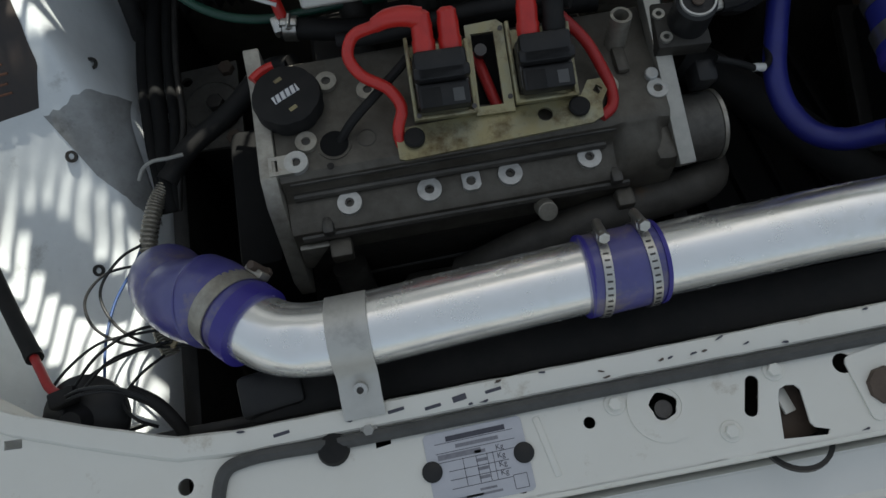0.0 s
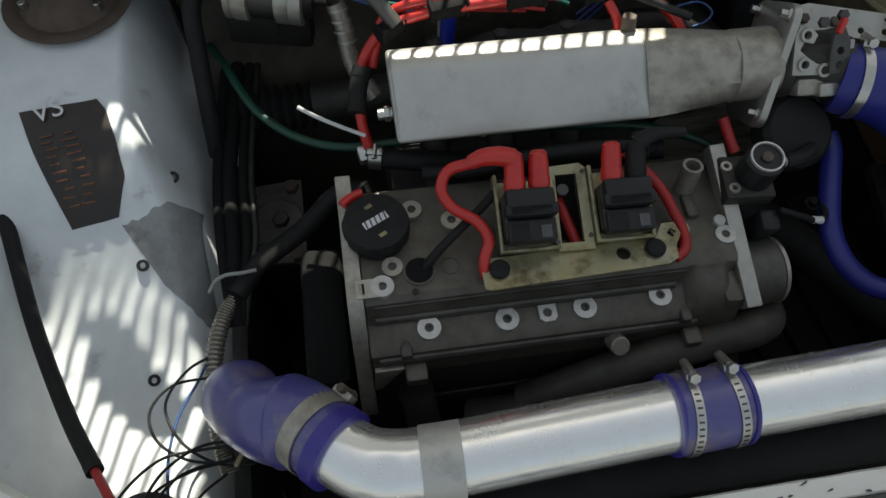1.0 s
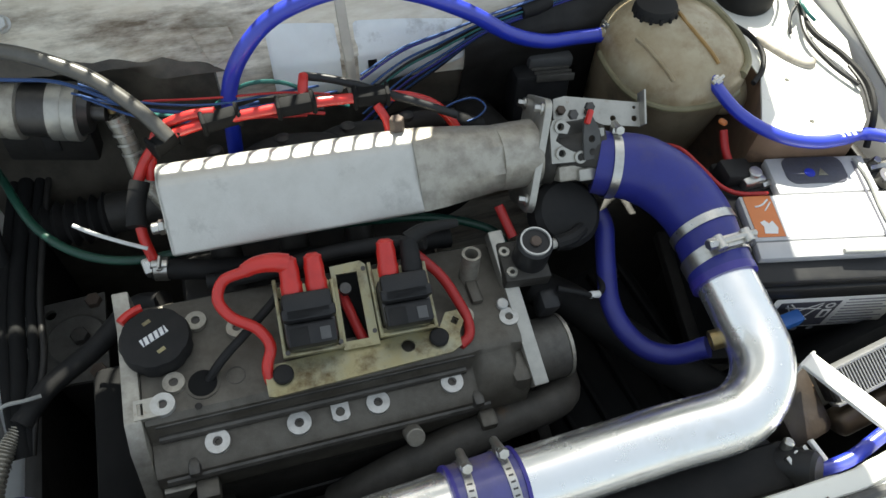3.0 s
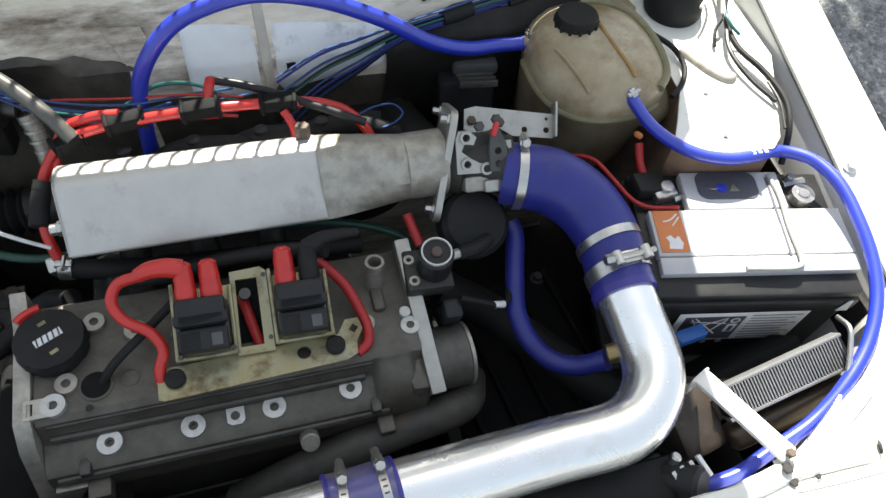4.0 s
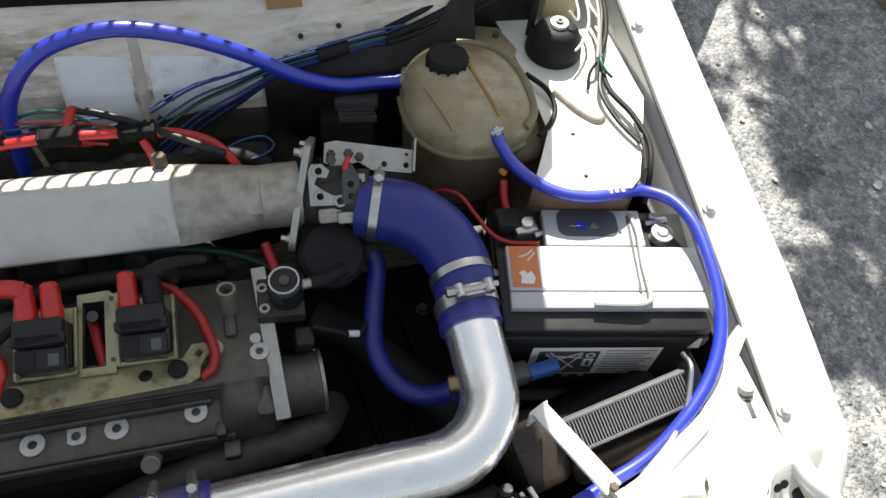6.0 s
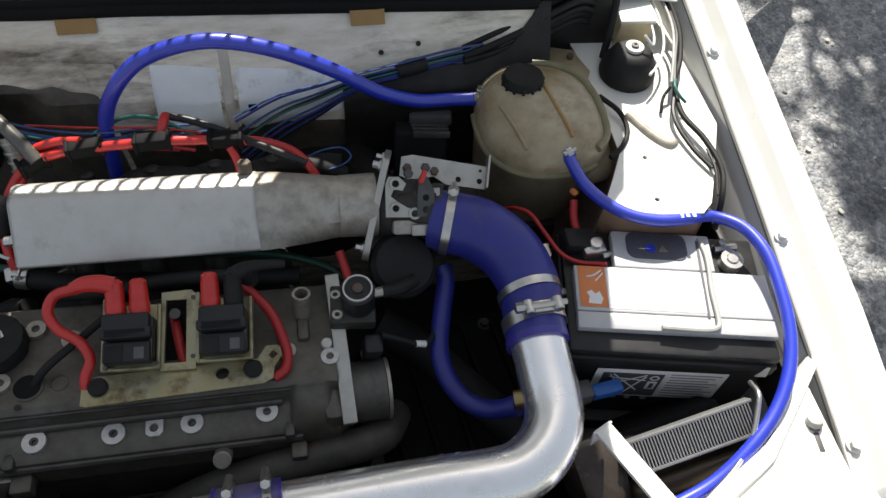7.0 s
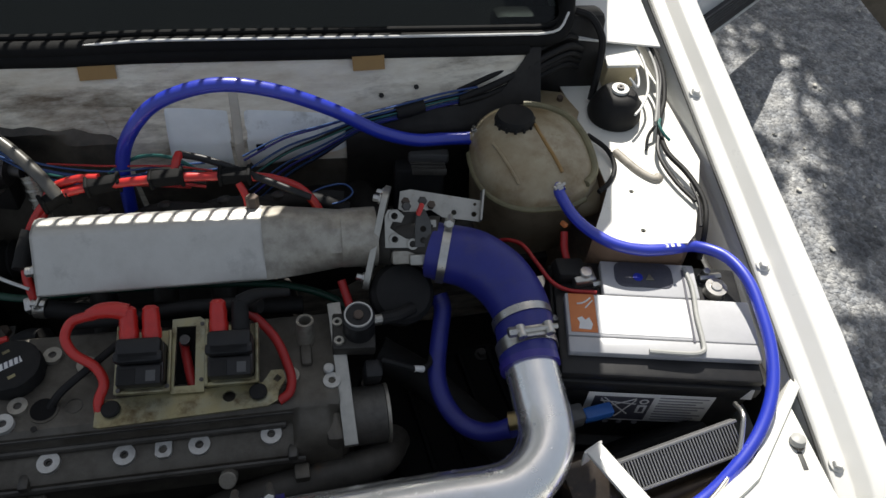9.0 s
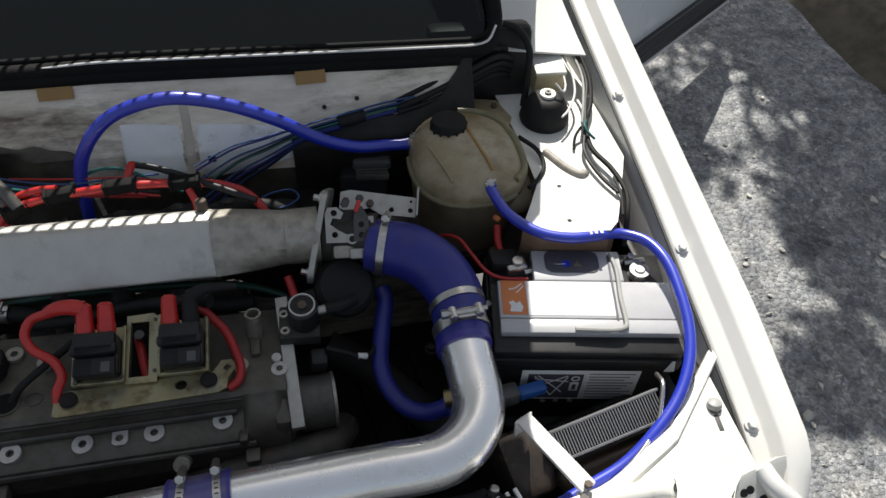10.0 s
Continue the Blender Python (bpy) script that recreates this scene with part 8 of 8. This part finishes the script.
# wires along the bulkhead
BW = [("sky_blue_wire", 0.0021, [(-0.292, 0.372, 0.80), (-0.283, 0.371, 0.827), (-0.275, 0.370, 0.840), (-0.264, 0.370, 0.8445), (-0.243, 0.370, 0.8375), (-0.208, 0.370, 0.8285), (-0.166, 0.368, 0.818), (-0.094, 0.340, 0.79), (-0.009, 0.330, 0.775), (0.03, 0.345, 0.765)]),
      ("sky_blue_wire", 0.0016, [(-0.15, 0.368, 0.792), (-0.094, 0.334, 0.782), (-0.02, 0.322, 0.770), (0.06, 0.335, 0.765)]),
      ("teal_wire", 0.0024, [(-0.02, 0.345, 0.77), (0.02, 0.355, 0.785), (0.06, 0.352, 0.782), (0.10, 0.335, 0.765), (0.13, 0.33, 0.75)]),
      ("red_wire", 0.0022, [(-0.06, 0.330, 0.77), (0.0, 0.325, 0.768), (0.06, 0.322, 0.765), (0.10, 0.320, 0.755)]),
      ("teal_wire", 0.0022, [(-0.10, 0.352, 0.772), (-0.03, 0.338, 0.762), (0.05, 0.330, 0.757)]),
      ("red_wire", 0.0020, [(-0.08, 0.342, 0.766), (0.0, 0.332, 0.760), (0.08, 0.325, 0.752)]),
      ("sky_blue_wire", 0.0014, [(-0.15, 0.374, 0.806), (-0.10, 0.346, 0.797), (-0.02, 0.336, 0.782), (0.06, 0.345, 0.775), (0.10, 0.352, 0.768)]),
      ("sky_blue_wire", 0.0013, [(-0.16, 0.372, 0.797), (-0.11, 0.350, 0.788), (-0.04, 0.334, 0.777), (0.04, 0.334, 0.770), (0.12, 0.345, 0.762)]),
      ("red_wire", 0.0014, [(-0.09, 0.350, 0.790), (-0.02, 0.342, 0.786), (0.06, 0.340, 0.778), (0.11, 0.336, 0.768)]),
      ("black", 0.0018, [(-0.14, 0.362, 0.788), (-0.06, 0.340, 0.778), (0.02, 0.330, 0.768), (0.10, 0.325, 0.758)]),
      ("sky_blue_wire", 0.0013, [(0.17, 0.30, 0.745), (0.215, 0.296, 0.742), (0.256, 0.314, 0.742), (0.282, 0.314, 0.742), (0.290, 0.300, 0.740), (0.270, 0.284, 0.740), (0.235, 0.288, 0.738), (0.20, 0.31, 0.736)]),
      ("teal_wire", 0.0022, [(0.48, 0.43, 0.80), (0.52, 0.44, 0.815), (0.55, 0.455, 0.826), (0.566, 0.452, 0.822), (0.555, 0.44, 0.81)])]
for m_, r_, pts in BW:
    hose("bulkhead_wire", pts, r_, m_, {"sky_blue_wire": "thin blue wire along the bulkhead", "teal_wire": "thin green wire along the bulkhead", "red_wire": "thin red wire along the bulkhead", "blue_elbow": "dark blue wire along the bulkhead", "black": "black wire along the bulkhead"}[m_], "wire", seg=8, group="bulkhead wires")
BUNDLE = [(0.150, 0.358, 0.722), (0.206, 0.375, 0.750), (0.253, 0.384, 0.764), (0.314, 0.392, 0.786), (0.369, 0.400, 0.793), (0.432, 0.415, 0.795), (0.482, 0.425, 0.794)]
for m_, r_, dy, dz in (("sky_blue_wire", 0.0015, -0.004, 0.006), ("sky_blue_wire", 0.0014, -0.007, -0.003), ("blue_elbow", 0.0016, -0.002, 0.011), ("black", 0.0024, 0.0, 0.001), ("black", 0.0020, -0.004, -0.009), ("teal_wire", 0.0013, -0.008, 0.003), ("black", 0.0018, -0.002, -0.014), ("sky_blue_wire", 0.0013, -0.006, 0.014), ("blue_elbow", 0.0015, -0.008, -0.006), ("sky_blue_wire", 0.0013, -0.003, -0.012)):
    pts = [(x, y + dy, z + dz * (1 + 2.4 * max(0, 0.32 - x) / 0.15)) for x, y, z in BUNDLE]
    hose("bulkhead_wire", pts, r_, m_, {"sky_blue_wire": "thin blue wire in the bulkhead bundle", "teal_wire": "thin green wire in the bulkhead bundle", "blue_elbow": "dark blue wire in the bulkhead bundle", "black": "black wire in the bulkhead bundle"}[m_], "wire", seg=8, group="bulkhead wires")
solid("loom_tape", tube([(0.362, 0.395, 0.793), (0.38, 0.399, 0.794), (0.402, 0.404, 0.795)], 0.0115, 14, 4, radii=[0.0095, 0.0115, 0.010]), "black_matt", "black tape binding the bulkhead wires", "tape")
for dy, dz, r in ((0.0, 0.0, 0.0065), (-0.008, 0.010, 0.005), (-0.006, -0.012, 0.0055), (-0.012, 0.0, 0.004), (0.004, 0.018, 0.004), (-0.008, -0.022, 0.005)):
    hose("corner_loom", [(0.455, 0.420 + dy, 0.790 + dz * 0.5), (0.50, 0.430 + dy, 0.794 + dz), (0.548, 0.445 + dy, 0.805 + dz), (0.588, 0.456 + dy, 0.822 + dz), (0.625, 0.470 + dy, 0.826 + dz), (0.655, 0.490 + dy, 0.805 + dz)], r, "black_matt", "black taped loom in the bulkhead corner", "cable", group="corner looms")
# brake fluid block and bracket in the shaded corner
bxk = thing("heater_valve", (0.40, 0.375, 0.55), "black finned plastic box below the bulkhead", "valve")
part("valve_body", box(0.075, 0.085, 0.10, pose(0.395, 0.385, 0.660, -12, 0, -8), 0.008), "black", bxk)
part("valve_top", box(0.060, 0.050, 0.018, pose(0.41, 0.395, 0.715, -12, 0, -8), 0.005), "grey_plastic", bxk)
for k in range(5):
    part("valve_fin", box(0.050, 0.004, 0.010, pose(0.405, 0.35 + 0.009 * k, 0.716 - 0.002 * k, -12, 0, -8), 0.001), "mount_grey", bxk)
solid("brake_cylinder", lathe([(0.026, 0), (0.028, 0.01), (0.028, 0.10), (0.02, 0.11), (0.02, 0.14), (0, 0.14)], frame_of((0.30, 0.40, 0.64), (0.3, -0.9, 0.05)), 22), "grime", "oily black brake cylinder below the bulkhead", "brake cylinder")
solid("servo_drum", lathe([(0.0, 0), (0.09, 0.0), (0.11, 0.02), (0.11, 0.06), (0.08, 0.09), (0, 0.09)], frame_of((0.24, 0.43, 0.55), (0.05, -1, 0.1)), 32), "grime", "black brake servo on the bulkhead", "servo")
gb = thing("gearbox", (0.40, 0.06, 0.27), "oily black gearbox low in the bay", "gearbox")
GB = pose(0.40, 0.06, 0.38, 0, 0, 8)
part("casing", box(0.24, 0.26, 0.22, GB, 0.03, 3), "belt_black", gb)
for k in range(5):
    part("casing_rib", box(0.008, 0.22, 0.02, GB @ pose(-0.09 + 0.045 * k, 0, 0.112), 0.003), "belt_black", gb)
part("bell_flange", ring(0.085, 0.118, 0.016, GB @ frame_of((-0.118, 0, 0.02), (-1, 0, 0)), 32), "grime_grey", gb)
for x, y in ((-0.10, 0.10), (-0.02, 0.11), (0.08, 0.10), (0.10, -0.09), (-0.02, -0.11)):
    hex_bolt(GB @ Vector((x, y, 0.110)), (0, 0, 1), 0.007, 0.010, "steel_dark", gb)
solid("intake_lower", box(0.30, 0.10, 0.10, pose(0.05, 0.20, 0.60), 0.02), "grime", "oily black lower intake flange", "intake manifold")
rk = thing("steering_rack", (-0.08, 0.36, 0.57), "greasy grey steering rack along the bulkhead", "rack")
part("housing", tube([(-0.18, 0.36, 0.603), (-0.1, 0.36, 0.605), (0.1, 0.35, 0.60)], 0.026, 14, 5), "grime_grey", rk)
for k in range(7):
    part("bellows_fold", lathe([(0.022, 0), (0.031, 0.007), (0.022, 0.014)], frame_of((-0.275 + 0.014 * k, 0.36, 0.60), (1, 0, 0)), 18), "black_matt", rk)
hose("bare_wire", [(-0.182, 0.242, 0.738), (-0.165, 0.232, 0.732), (-0.14, 0.220, 0.724), (-0.115, 0.210, 0.716)], 0.0022, "white_wire", "thin white rod behind the engine", "wire")
